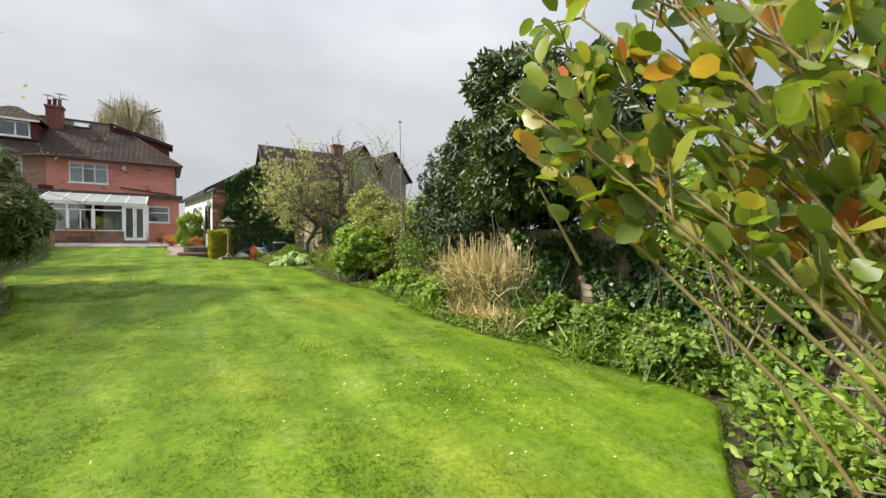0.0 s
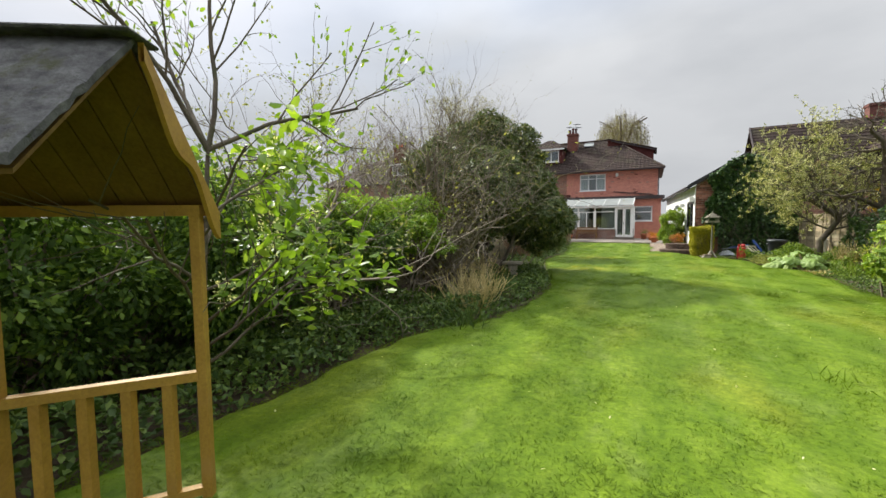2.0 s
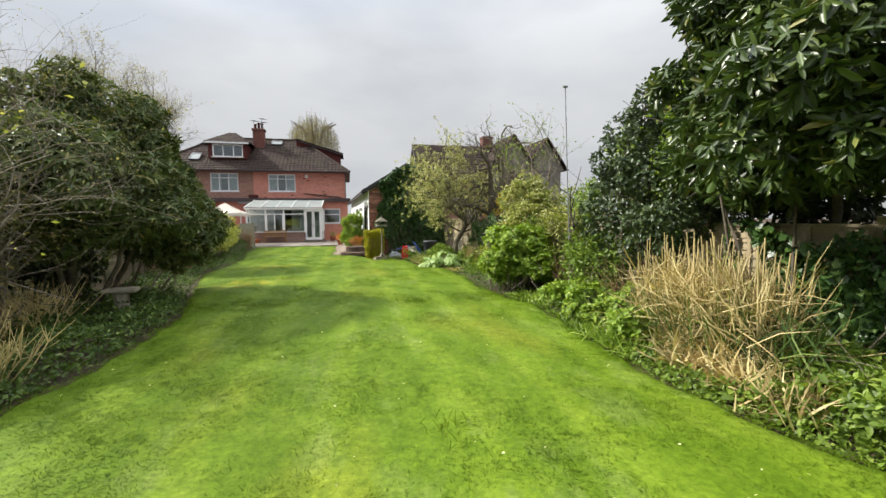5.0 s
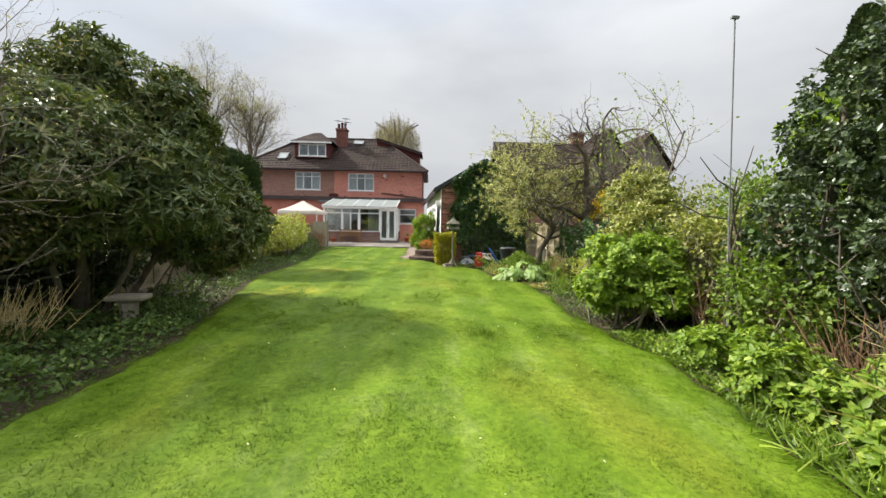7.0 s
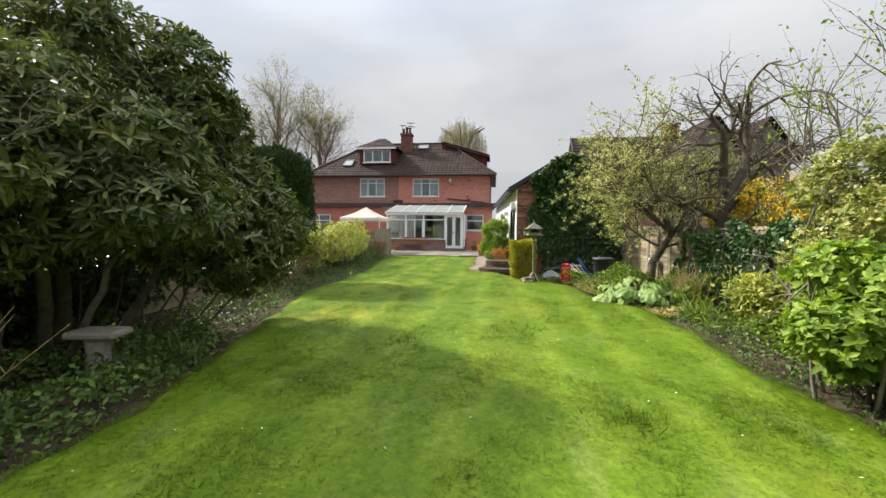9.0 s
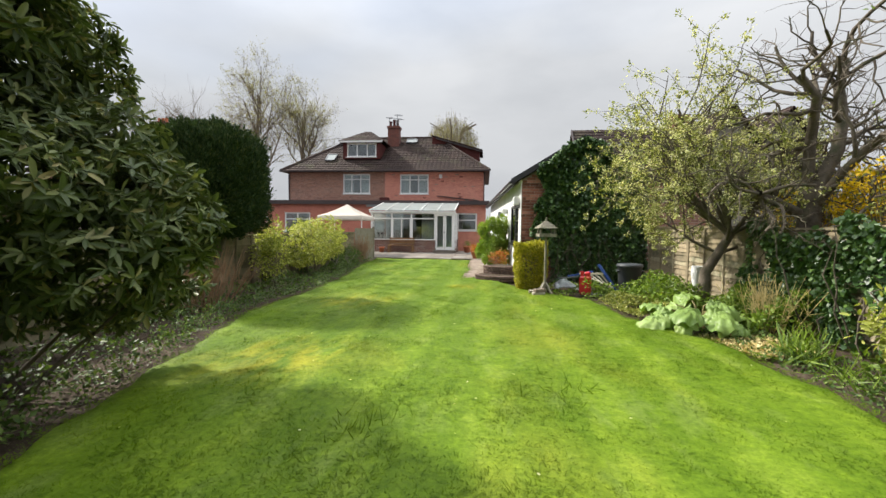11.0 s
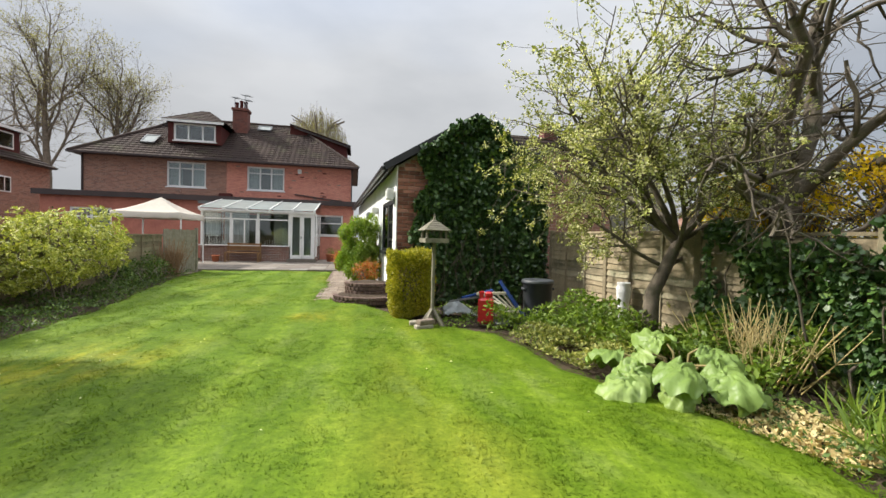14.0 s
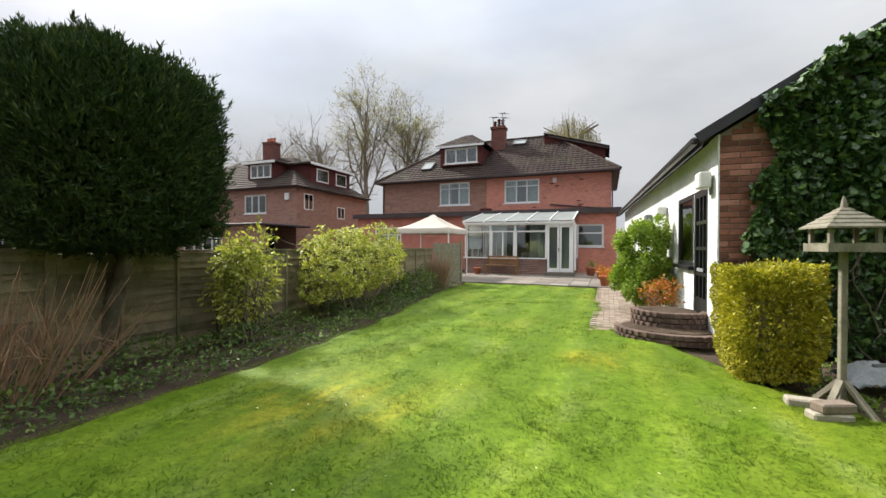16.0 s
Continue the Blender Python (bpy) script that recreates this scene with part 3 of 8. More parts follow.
def shrub(name, x, y, main, n, leaf, size, shape=SMALL, label="", category="shrub", seed=1, lobes=9, share=0.42, stems=14, twig=None, stem_r=0.018, per=7, reach=None,
          shell=0.5, droop=0.2, up=0.6, group="", leaf_name="foliage"):
    """A shrub: stems that fan out from the base into the masses, and clustered leaves. Masses are given relative to the base."""
    rng = np.random.default_rng(seed)
    root = thing(name, x, y, 0, label, category, group)
    L = lobes_of(rng, main, lobes, share)
    paths, tips = [], []
    for i in range(stems):
        tgt = L[rng.integers(len(L))]
        goal = tgt[:3] + rng.normal(0, 0.4, 3) * tgt[3:]
        goal[2] = max(goal[2], 0.1)
        foot = np.array([rng.normal(0, 0.10), rng.normal(0, 0.10), -0.05])
        nearest = min(main, key=lambda e: (e[0] - goal[0]) ** 2 + (e[1] - goal[1]) ** 2)
        foot[:2] += 0.6 * np.array(nearest[:2])
        mid = foot * 0.5 + goal * 0.5 + np.array([0, 0, 0.15 * goal[2]]) + rng.normal(0, 0.06, 3)
        u = np.linspace(0, 1, 6)[:, None]
        P = (1 - u) ** 2 * foot + 2 * u * (1 - u) * mid + u ** 2 * goal
        paths.append((P, np.linspace(stem_r, stem_r * 0.3, 6)))
        for j in (2, 3, 4, 5):
            for _ in range(2):
                e = P[j] + rng.normal(0, 1, 3) * tgt[3:].mean() * 0.45
                paths.append(([P[j], (P[j] + e) / 2 + rng.normal(0, 0.03, 3), e], [stem_r * 0.4, stem_r * 0.3, stem_r * 0.12]))
    v, f = tubes(paths, 5)
    raw("stem_frame", v, f, twig or M_TWIG, root, smooth=True)
    pts, o = crown_points(rng, L, n, per, reach if reach else size * 0.9, shell)
    v, f = leaf_arrays(rng, pts, o, size, shape, droop, up)
    raw(leaf_name, v, f, leaf, root)
    return root



def rosette_shrub(name, x, y, main, n, per, leaf, size, label, category, seed, lobes=14, share=0.36, spread=65, axis_up=0.5, droop=0.0, skirt=None, trunks=(), twig=None,
                  shape=LONG, shell=0.4, fill=0.2, stems=18, stem_r=0.02, flowers=None, loose=0.0):
    """A shrub whose leaves stand in rosettes at the ends of its shoots; skirt(x, y) gives the height below which it is bare."""
    rng = np.random.default_rng(seed)
    root = thing(name, x, y, 0, label, category)
    L = lobes_of(rng, main, lobes, share)
    area = L[:, 3] * L[:, 4] + L[:, 4] * L[:, 5] + L[:, 3] * L[:, 5]
    k = n * 4
    pick = rng.choice(len(L), k, p=area / area.sum())
    v = unit(rng.normal(0, 1, (k, 3)))
    c = L[pick, :3] + v * L[pick, 3:] * (1 - shell * rng.uniform(0, 1, k) ** 1.7 + loose * rng.uniform(0, 1, k) ** 4)[:, None]
    deep = np.full(k, 9.0)
    for e in L:
        deep = np.minimum(deep, np.linalg.norm((c - e[:3]) / e[3:], axis=1))
    keep = ((deep > 0.66) | (rng.random(k) < fill * 0.5)) & (c[:, 2] > 0.05)
    if skirt:
        keep &= c[:, 2] > skirt(c[:, 0], c[:, 1]) + rng.normal(0, 0.07, k)
    c, ax = c[keep][:n], unit(v[keep][:n] + np.array([0, 0, axis_up]) + rng.normal(0, 0.25, (min(n, keep.sum()), 3)))
    m = len(c)
    p = unit(np.cross(ax, rng.normal(0, 1, (m, 3))))
    q = np.cross(ax, p)
    ang = 2 * math.pi * np.arange(per)[None] / per + rng.uniform(0, 6.3, (m, 1)) + rng.normal(0, 0.25, (m, per))
    th = math.radians(spread) + rng.normal(0, 0.3, (m, per))
    t = ax[:, None] * np.cos(th)[..., None] + (p[:, None] * np.cos(ang)[..., None] + q[:, None] * np.sin(ang)[..., None]) * np.sin(th)[..., None]
    t = unit((t - np.array([0, 0, droop])).reshape(-1, 3))
    up = np.repeat(ax, per, 0) + rng.normal(0, 0.2, (m * per, 3))
    b = unit(np.cross(up, t))
    w = np.cross(t, b)
    sz = (size * np.repeat(rng.uniform(0.75, 1.15, m), per) * rng.uniform(0.7, 1.15, m * per))[:, None, None]
    foot = np.repeat(c, per, 0) - np.repeat(ax, per, 0) * (rng.uniform(0, 0.45, m * per) * size)[:, None]
    tv, tf = shape
    V = foot[:, None] + sz * (tv[None, :, 0:1] * t[:, None] + tv[None, :, 1:2] * b[:, None] + tv[None, :, 2:3] * w[:, None])
    F = tf[None] + (np.arange(len(t)) * len(tv))[:, None, None]
    raw("foliage", V.reshape(-1, 3), F.reshape(-1, tf.shape[1]), leaf, root)
    if flowers is not None:
        head = c[rng.choice(m, m // 9, replace=False)]
        pts = np.repeat(head, 9, 0) + rng.normal(0, 0.035, (len(head) * 9, 3)) + np.array([0, 0, 0.03])
        fv, ff = leaf_arrays(rng, pts, unit(rng.normal(0, 1, pts.shape)), 0.032, SMALL, 0, 0.5)
        raw("blossom", fv, ff, flowers, root)
    paths = []
    for i in range(stems):
        goal = c[rng.integers(m)]
        a = np.array([rng.normal(0, 0.12) + 0.5 * goal[0], rng.normal(0, 0.12) + 0.5 * goal[1], -0.05])
        mid = a * 0.5 + goal * 0.5 + np.array([0, 0, 0.12 * goal[2]]) + rng.normal(0, 0.08, 3)
        u = np.linspace(0, 1, 7)[:, None]
        P = (1 - u) ** 2 * a + 2 * u * (1 - u) * mid + u ** 2 * goal + np.cumsum(rng.normal(0, 0.015, (7, 3)), 0)
        paths.append((P, np.linspace(stem_r, stem_r * 0.3, 7)))
        for j in (3, 4, 5):
            e = P[j] + rng.normal(0, 0.25, 3)
            paths.append(([P[j], (P[j] + e) / 2 + rng.normal(0, 0.03, 3), e], [stem_r * 0.4, stem_r * 0.3, stem_r * 0.15]))
    if paths:
        tv, tf = tubes(paths, 5)
        raw("stem_frame", tv, tf, twig or M_TWIG, root, smooth=True)
    for bx, by, tx, ty, tz, r in trunks:
        u = np.linspace(0, 1, 9)[:, None]
        P = np.array([bx, by, -0.1]) * (1 - u) + np.array([tx, ty, tz]) * u + np.cumsum(rng.normal(0, 0.03, (9, 3)), 0)
        tv, tf = tubes([(P, np.linspace(r, r * 0.45, 9))], 8)
        raw("trunk", tv, tf, M_BARK, root, smooth=True)
    return root


# ---- ground and lawn ----
LEFT = [(-7, -1.6), (1.4, -1.6), (3.0, -1.55), (3.5, -1.3), (4.4, -0.78), (6, -0.68), (7.5, -0.72), (8.2, -0.84), (10.1, -1.38), (12.8, -2.05), (14, -2.25), (16.5, -2.12), (18.5, -2.3), (21.5, -2.85), (25.6, -3.3)]
RIGHT = [(-7, 2.6), (-1.2, 2.9), (-0.4, 3.3), (0.0, 3.75), (0.2, 4.15), (0.55, 5.0), (1.5, 5.05), (2.8, 4.77), (3.75, 4.62), (5, 4.74), (6.3, 4.88), (7, 4.96), (7.9, 4.82), (9.3, 4.6), (10.9, 4.8), (12.1, 4.7), (12.7, 4.6), (13.5, 4.2), (14.6, 4.0),
         (15.4, 3.9), (15.85, 3.2), (16.4, 2.85), (17, 2.6), (17.8, 2.2), (18.15, 1.6), (19.4, 1.33), (25.6, 1.05)]


def side_x(table, y):
    return np.interp(y, [a for a, _ in table], [b for _, b in table])


def wave_z(x, y):
    return 0.014 * np.sin(x * 1.7 + y * 0.6) + 0.012 * np.sin(y * 1.9 - x * 0.8) + 0.008 * np.sin(x * 4.1 + 1.3) * np.sin(y * 3.7)


def build_ground():
    bm = bmesh.new()
    for a, b in ((-400, -7), (-7, 60), (60, 900)):
        for c, d in ((-400, -20), (-20, 30), (30, 400)):
            bm.faces.new([bm.verts.new(p) for p in ((c, a, -0.05), (d, a, -0.05), (d, b, -0.05), (c, b, -0.05))])
    bmesh.ops.remove_doubles(bm, verts=bm.verts, dist=1e-3)
    tagged(part("ground", bm, M_SOIL), "dark crumbly garden soil reaching the horizon", "ground", kind="structure")


def build_lawn():
    rng = np.random.default_rng(3)
    ny, nx = 330, 60
    ys = np.linspace(-7, 25.6, ny)
    wob = 0.03 * np.sin(ys * 5.1) + 0.02 * np.sin(ys * 11.7)
    xl, xr = side_x(LEFT, ys) + wob, side_x(RIGHT, ys) + wob[::-1]
    u = np.linspace(0, 1, nx)
    X = xl[:, None] + (xr - xl)[:, None] * u
    Y = np.repeat(ys[:, None], nx, 1)
    Z = wave_z(X, Y) + 0.01
    Z[:, 0] = Z[:, -1] = -0.07
    Z[0] = -0.07
    V = np.stack([X, Y, Z], -1).reshape(-1, 3)
    i, j = np.meshgrid(np.arange(ny - 1), np.arange(nx - 1), indexing="ij")
    F = np.stack([i * nx + j, i * nx + j + 1, (i + 1) * nx + j + 1, (i + 1) * nx + j], -1).reshape(-1, 4)
    lawn = tagged(raw("lawn", V, F, M_LAWN, smooth=True), "mown bright green lawn with mossy yellow patches", "lawn", kind="structure")
    pieces = []
    for tufts, per, y0, y1, h, w in ((40000, 9, -0.5, 9, 0.024, 0.0036), (32000, 9, 8, 17.0, 0.025, 0.0042), (9000, 7, 17.0, 25.6, 0.03, 0.007)):
        n = tufts * per
        y = rng.uniform(y0, y1, tufts)
        a, b = side_x(LEFT, y), side_x(RIGHT, y)
        x = a + (b - a) * rng.uniform(0.003, 0.997, tufts)
        clump = np.sin(x * 3.1 + 2 * np.sin(y * 1.3)) * np.sin(y * 2.7 + 2 * np.sin(x * 1.9)) + 0.6 * np.sin(x * 9.3 + y * 4) * np.sin(y * 8.1 - x * 3)
        hh = h * (0.85 + 0.35 * np.maximum(clump, -1)) * rng.uniform(0.5, 1.35, tufts)
        tall = rng.random(tufts) < 0.03
        hh[tall] *= 1.7
        hh = np.repeat(hh, per) * rng.uniform(0.6, 1.2, n)
        # the blades of a tuft fan out from one foot and lean together
        th = np.repeat(rng.uniform(0, 2 * math.pi, tufts), per) + rng.normal(0, 1.1, n)
        lean = rng.uniform(1.0, 1.47, n)
        reach = rng.uniform(0, 0.075, n)
        bx, by = np.repeat(x, per) + np.cos(th) * reach, np.repeat(y, per) + np.sin(th) * reach
        base = np.stack([bx, by, wave_z(bx, by) + 0.006], -1)
        d = np.stack([np.cos(th) * np.sin(lean), np.sin(th) * np.sin(lean), np.cos(lean)], -1)
        s = np.stack([-np.sin(th), np.cos(th), 0 * th], -1) * w
        pieces.append(np.stack([base - s, base + s, base + d * hh[:, None] * 1.4], 1).reshape(-1, 3))
    V = np.concatenate(pieces)
    tagged(raw("grass", V, np.arange(len(V)).reshape(-1, 3), M_BLADE), "short bright green grass blades over the lawn", "grass", kind="stuff")
    # daisies and fallen petals
    n = 260
    y = rng.uniform(-0.5, 16, n)
    x = side_x(LEFT, y) + (side_x(RIGHT, y) - side_x(LEFT, y)) * rng.uniform(0.05, 0.97, n)
    near = rng.random(n) < 0.5
    x[near], y[near] = rng.normal(3.3, 0.5, near.sum()), rng.normal(1.7, 0.5, near.sum())
    v, f = leaf_arrays(rng, np.stack([x, y, wave_z(x, y) + 0.04], -1), np.tile([1.0, 0, 0], (n, 1)), 0.022, SMALL, 0, 3.0)
    tagged(raw("daisies", v, f, L_WHITE), "tiny white daisies scattered in the grass", "flowers", kind="stuff")


build_ground()
build_lawn()

# ---- the pair of brick houses ----
HX0, HX1, HY, EAVE = -12.85, 1.55, 36.2, 5.5


def window(parent, x0, x1, y, z0, z1, cols, top=0.0, sill=True, curtain=True, name="window"):
    """A white-framed window in a wall that faces -y: frame, mullions, panes, sill, curtains."""
    w = new(name)
    w.parent = parent
    t = 0.09
    bm = boxes((x0, x1, y, y + 0.08, z0, z0 + t), (x0, x1, y, y + 0.08, z1 - t, z1), (x0, x0 + t, y, y + 0.08, z0 + t, z1 - t), (x1 - t, x1, y, y + 0.08, z0 + t, z1 - t))
    part("window_frame", bm, M_UPVC, w)
    xs = [x0 + t + (x1 - x0 - 2 * t) * f for f in (0, *cols, 1)]
    zt = z1 - t - top if top else z1 - t
    for a in xs[1:-1]:
        part("mullion", boxes((a - 0.035, a + 0.035, y - 0.006, y + 0.07, z0 + t, z1 - t)), M_UPVC, w)
    if top:
        part("transom", boxes((x0 + t, x1 - t, y - 0.004, y + 0.07, zt - 0.03, zt + 0.03)), M_UPVC, w)
    for a, b in zip(xs, xs[1:]):
        pane = part("pane", boxes((a, b, y + 0.035, y + 0.045, z0 + t, z1 - t)), M_GLASS, w)
        pane.visible_shadow = False
    if sill:
        part("window_sill", boxes((x0 - 0.06, x1 + 0.06, y - 0.09, y + 0.05, z0 - 0.05, z0)), M_UPVC, w)
    if curtain:
        for a, b in ((x0 + 0.05, x0 + 0.05 + 0.34 * (x1 - x0)), (x1 - 0.05 - 0.34 * (x1 - x0), x1 - 0.05)):
            bm = bmesh.new()
            n = 14
            vs = [[bm.verts.new((a + (b - a) * i / n, y + 0.22 + 0.04 * math.sin(i * 2.1), z)) for i in range(n + 1)] for z in (z0 - 0.1, z1 + 0.05)]
            for i in range(n):
                bm.faces.new((vs[0][i], vs[0][i + 1], vs[1][i + 1], vs[1][i]))
            part("curtain", bm, M_CURTAIN, w)
    return w


def slope(bm, a, b, c, d, rows, thick=0.05, parent=None):
    """Tile courses on a sloping face: a to b along the eave, d to c along the top. Each course overlaps the one below."""
    a, b, c, d = map(Vector, (a, b, c, d))
    nrm = (b - a).cross(d - a).normalized()
    for r in range(rows):
        f0, f1 = r / rows, min((r + 1.25) / rows, 1.0)
        p, q = a.lerp(d, f0), b.lerp(c, f0)
        s, t = a.lerp(d, f1), b.lerp(c, f1)
        lo, hi = nrm * thick, nrm * 0.012
        cm = bmesh.new() if parent else bm
        vs = [cm.verts.new(v) for v in (p, q, q + lo, p + lo, s, t, t + hi, s + hi)]
        for k in ((0, 1, 2, 3), (3, 2, 6, 7), (0, 3, 7, 4), (1, 5, 6, 2)):
            cm.faces.new([vs[i] for i in k])
        if parent:
            part("tile_course", cm, M_TILE, parent)


def prism(prof, y0, y1):
    """A profile of (x, z) points drawn out along y."""
    bm = bmesh.new()
    a, b = [bm.verts.new((x, y0, z)) for x, z in prof], [bm.verts.new((x, y1, z)) for x, z in prof]
    bm.faces.new(a)
    bm.faces.new(b[::-1])
    n = len(prof)
    for i in range(n):
        bm.faces.new((a[(i + 1) % n], a[i], b[i], b[(i + 1) % n]))
    bmesh.ops.recalc_face_normals(bm, faces=bm.faces)
    return bm


def brick_house():
    house = thing("semi_detached_house", (HX0 + HX1) / 2, HY, 0, "pair of red brick semi-detached houses with brown tiled hipped roof", "house")
    ox, oy = (HX0 + HX1) / 2, HY
    mid = -5.56 - ox
    w, back = HX1 - ox, 8.0
    win1, win2 = (-8.7 - ox, -6.66 - ox, 3.89, 5.34), (-4.45 - ox, -2.36 - ox, 3.89, 5.3)
    part("wall", pierced(-w, mid, 0, 0.3, 2.9, EAVE, [win1]), M_BROWN, house, "brown brick upper wall")
    part("wall", pierced(mid, w, 0, 0.3, 2.9, EAVE, [win2]), M_PAINTED, house, "salmon red painted brick upper wall")
    part("side_wall", boxes((-w, -w + 0.3, 0.3, back, 0, EAVE)), M_BROWN, house)
    part("side_wall", boxes((w - 0.3, w, 0.3, back, 0, EAVE)), M_PAINTED, house)
    part("back_wall", boxes((-w, w, back, back + 0.3, 0, EAVE)), M_BROWN, house)
    part("party_wall", boxes((mid - 0.12, mid + 0.12, 0.3, back, 0, EAVE)), M_ROOM, house)
    part("bedroom_wall", boxes((-w + 0.31, mid - 0.13, 3.2, 3.3, 2.7, EAVE), (mid + 0.13, w - 0.31, 3.2, 3.3, 2.7, EAVE)), M_ROOM, house)
    part("upper_floor", boxes((-w + 0.31, w - 0.31, 0.31, back - 0.01, 2.6, 2.8)), M_ROOM, house)
    window(house, win1[0], win1[1], 0.06, win1[2], win1[3], (0.3, 0.66), 0.3)
    window(house, win2[0], win2[1], 0.06, win2[2], win2[3], (0.33, 0.66), 0.3)
    # hipped roof
    o, rz = 0.42, 8.75
    ex0, ex1, ey0, ey1, ez = -w - o, w + o, -o, back + o, EAVE + 0.02
    ry = (ey0 + ey1) / 2
    run = 4.2
    bm = bmesh.new()
    for q in (((ex0, ey0, ez - 0.02), (ex1, ey0, ez - 0.02), (ex1 - run, ry, rz - 0.02), (ex0 + run, ry, rz - 0.02)), ((ex1, ey1, ez - 0.02), (ex0, ey1, ez - 0.02), (ex0 + run, ry, rz - 0.02), (ex1 - run, ry, rz - 0.02))):
        bm.faces.new([bm.verts.new(v) for v in q])
    for q in (((ex1, ey0, ez - 0.02), (ex1, ey1, ez - 0.02), (ex1 - run, ry, rz - 0.02)), ((ex0, ey1, ez - 0.02), (ex0, ey0, ez - 0.02), (ex0 + run, ry, rz - 0.02))):
        bm.faces.new([bm.verts.new(v) for v in q])
    bmesh.ops.remove_doubles(bm, verts=bm.verts, dist=1e-3)
    roof = part("roof", bm, M_TILE, house)
    slope(None, (ex0, ey0, ez), (ex1, ey0, ez), (ex1 - run, ry, rz), (ex0 + run, ry, rz), 19, parent=roof)
    slope(None, (ex1, ey0, ez), (ex1, ey1, ez), (ex1 - run, ry, rz), (ex1 - run, ry, rz), 19, parent=roof)
    slope(None, (ex0, ey1, ez), (ex0, ey0, ez), (ex0 + run, ry, rz), (ex0 + run, ry, rz), 19, parent=roof)
    for p, q in (((ex0 + run, ry, rz), (ex1 - run, ry, rz)), ((ex1, ey0, ez), (ex1 - run, ry, rz)), ((ex0, ey0, ez), (ex0 + run, ry, rz))):
        v, f = tubes([([Vector(p).lerp(Vector(q), k / 12) for k in range(13)], [0.12 + 0.012 * (k % 2) for k in range(13)])], 8)
        raw("ridge_tile", v, f, M_TILE, roof)
    part("soffit", boxes((ex0 + 0.03, ex1 - 0.03, ey0 + 0.03, ey1, EAVE - 0.05, EAVE + 0.015)), M_FASCIA, house)
    part("gutter", boxes((ex0 - 0.05, ex1 + 0.05, ey0 - 0.12, ey0 - 0.005, EAVE - 0.05, EAVE + 0.04)), M_FASCIA, house)
    part("downpipe", bar((w + 0.05, -0.06, 3.2), (w + 0.05, -0.06, EAVE - 0.06), 0.07, 0.07), M_FASCIA, house)
    part("downpipe", bar((-w + 0.05, -0.06, 3.2), (-w + 0.05, -0.06, EAVE - 0.06), 0.07, 0.07), M_FASCIA, house)
    # chimney
    ch = part("chimney", boxes((mid - 0.45, mid + 0.45, ry - 1.35, ry - 0.65, 7.0, 9.25), (mid - 0.51, mid + 0.51, ry - 1.41, ry - 0.59, 9.25, 9.42), bevel=0.01), M_STACK, house)
    for k, hh in ((-0.28, 0.42), (0.0, 0.55), (0.26, 0.5)):
        p = part("chimney_pot", lathe([(0.12, 0), (0.11, 0.1), (0.10, hh - 0.1), (0.13, hh - 0.06), (0.12, hh)], 12), M_HUNG, ch)
        p.location = (mid + k, ry - 1.0, 9.42)
    bm = bmesh.new()
    for a in ((0.5, 0.3), (-0.55, 0.1), (0.62, 0.0)):
        beam(bm, (mid + a[0] * 0.6, ry - 1.3, 9.3), (mid + a[0] * 0.6, ry - 1.3, 10.0 + a[1]), 0.03, 0.03)
        for k in range(5):
            beam(bm, (mid + a[0] * 0.6 - 0.28 + 0.06 * k, ry - 1.45 + 0.08 * k, 9.95 + a[1]), (mid + a[0] * 0.6 + 0.2 + 0.06 * k, ry - 1.45 + 0.08 * k, 9.95 + a[1]), 0.015, 0.015)
    part("aerial", bm, M_LEAD, ch)
    # front dormer on the far half
    dx0, dx1, dy, dz0, dz1 = -8.95 - ox, -6.1 - ox, 0.75, 6.55, 7.72
    d = part("dormer", pierced(dx0, dx1, dy, dy + 0.12, dz0, dz1, [(dx0 + 0.3, dx1 - 0.3, dz0 + 0.14, dz1 - 0.02)]), M_HUNG, house)
    part("cheek", boxes((dx0, dx0 + 0.1, dy + 0.12, dy + 3, dz0, dz1)), M_HUNG, d)
    part("cheek", boxes((dx1 - 0.1, dx1, dy + 0.12, dy + 3, dz0, dz1)), M_HUNG, d)
    window(d, dx0 + 0.3, dx1 - 0.3, dy + 0.02, dz0 + 0.14, dz1 - 0.02, (0.33, 0.7), 0, curtain=False)
    part("fascia", boxes((dx0 - 0.2, dx1 + 0.2, dy - 0.26, dy - 0.2, dz1, dz1 + 0.14)), M_UPVC, d)
    bm = bmesh.new()
    slope(bm, (dx0 - 0.25, dy - 0.25, dz1 + 0.12), (dx1 + 0.25, dy - 0.25, dz1 + 0.12), ((dx0 + dx1) / 2 + 0.3, dy + 1.6, dz1 + 1.15), ((dx0 + dx1) / 2 - 0.3, dy + 1.6, dz1 + 1.15), 6)
    slope(bm, (dx1 + 0.25, dy - 0.25, dz1 + 0.12), (dx1 + 0.25, dy + 3.2, dz1 + 0.12), ((dx0 + dx1) / 2 + 0.3, dy + 3.2, dz1 + 1.15), ((dx0 + dx1) / 2 + 0.3, dy + 1.6, dz1 + 1.15), 6)
    slope(bm, (dx0 - 0.25, dy + 3.2, dz1 + 0.12), (dx0 - 0.25, dy - 0.25, dz1 + 0.12), ((dx0 + dx1) / 2 - 0.3, dy + 1.6, dz1 + 1.15), ((dx0 + dx1) / 2 - 0.3, dy + 3.2, dz1 + 1.15), 6)
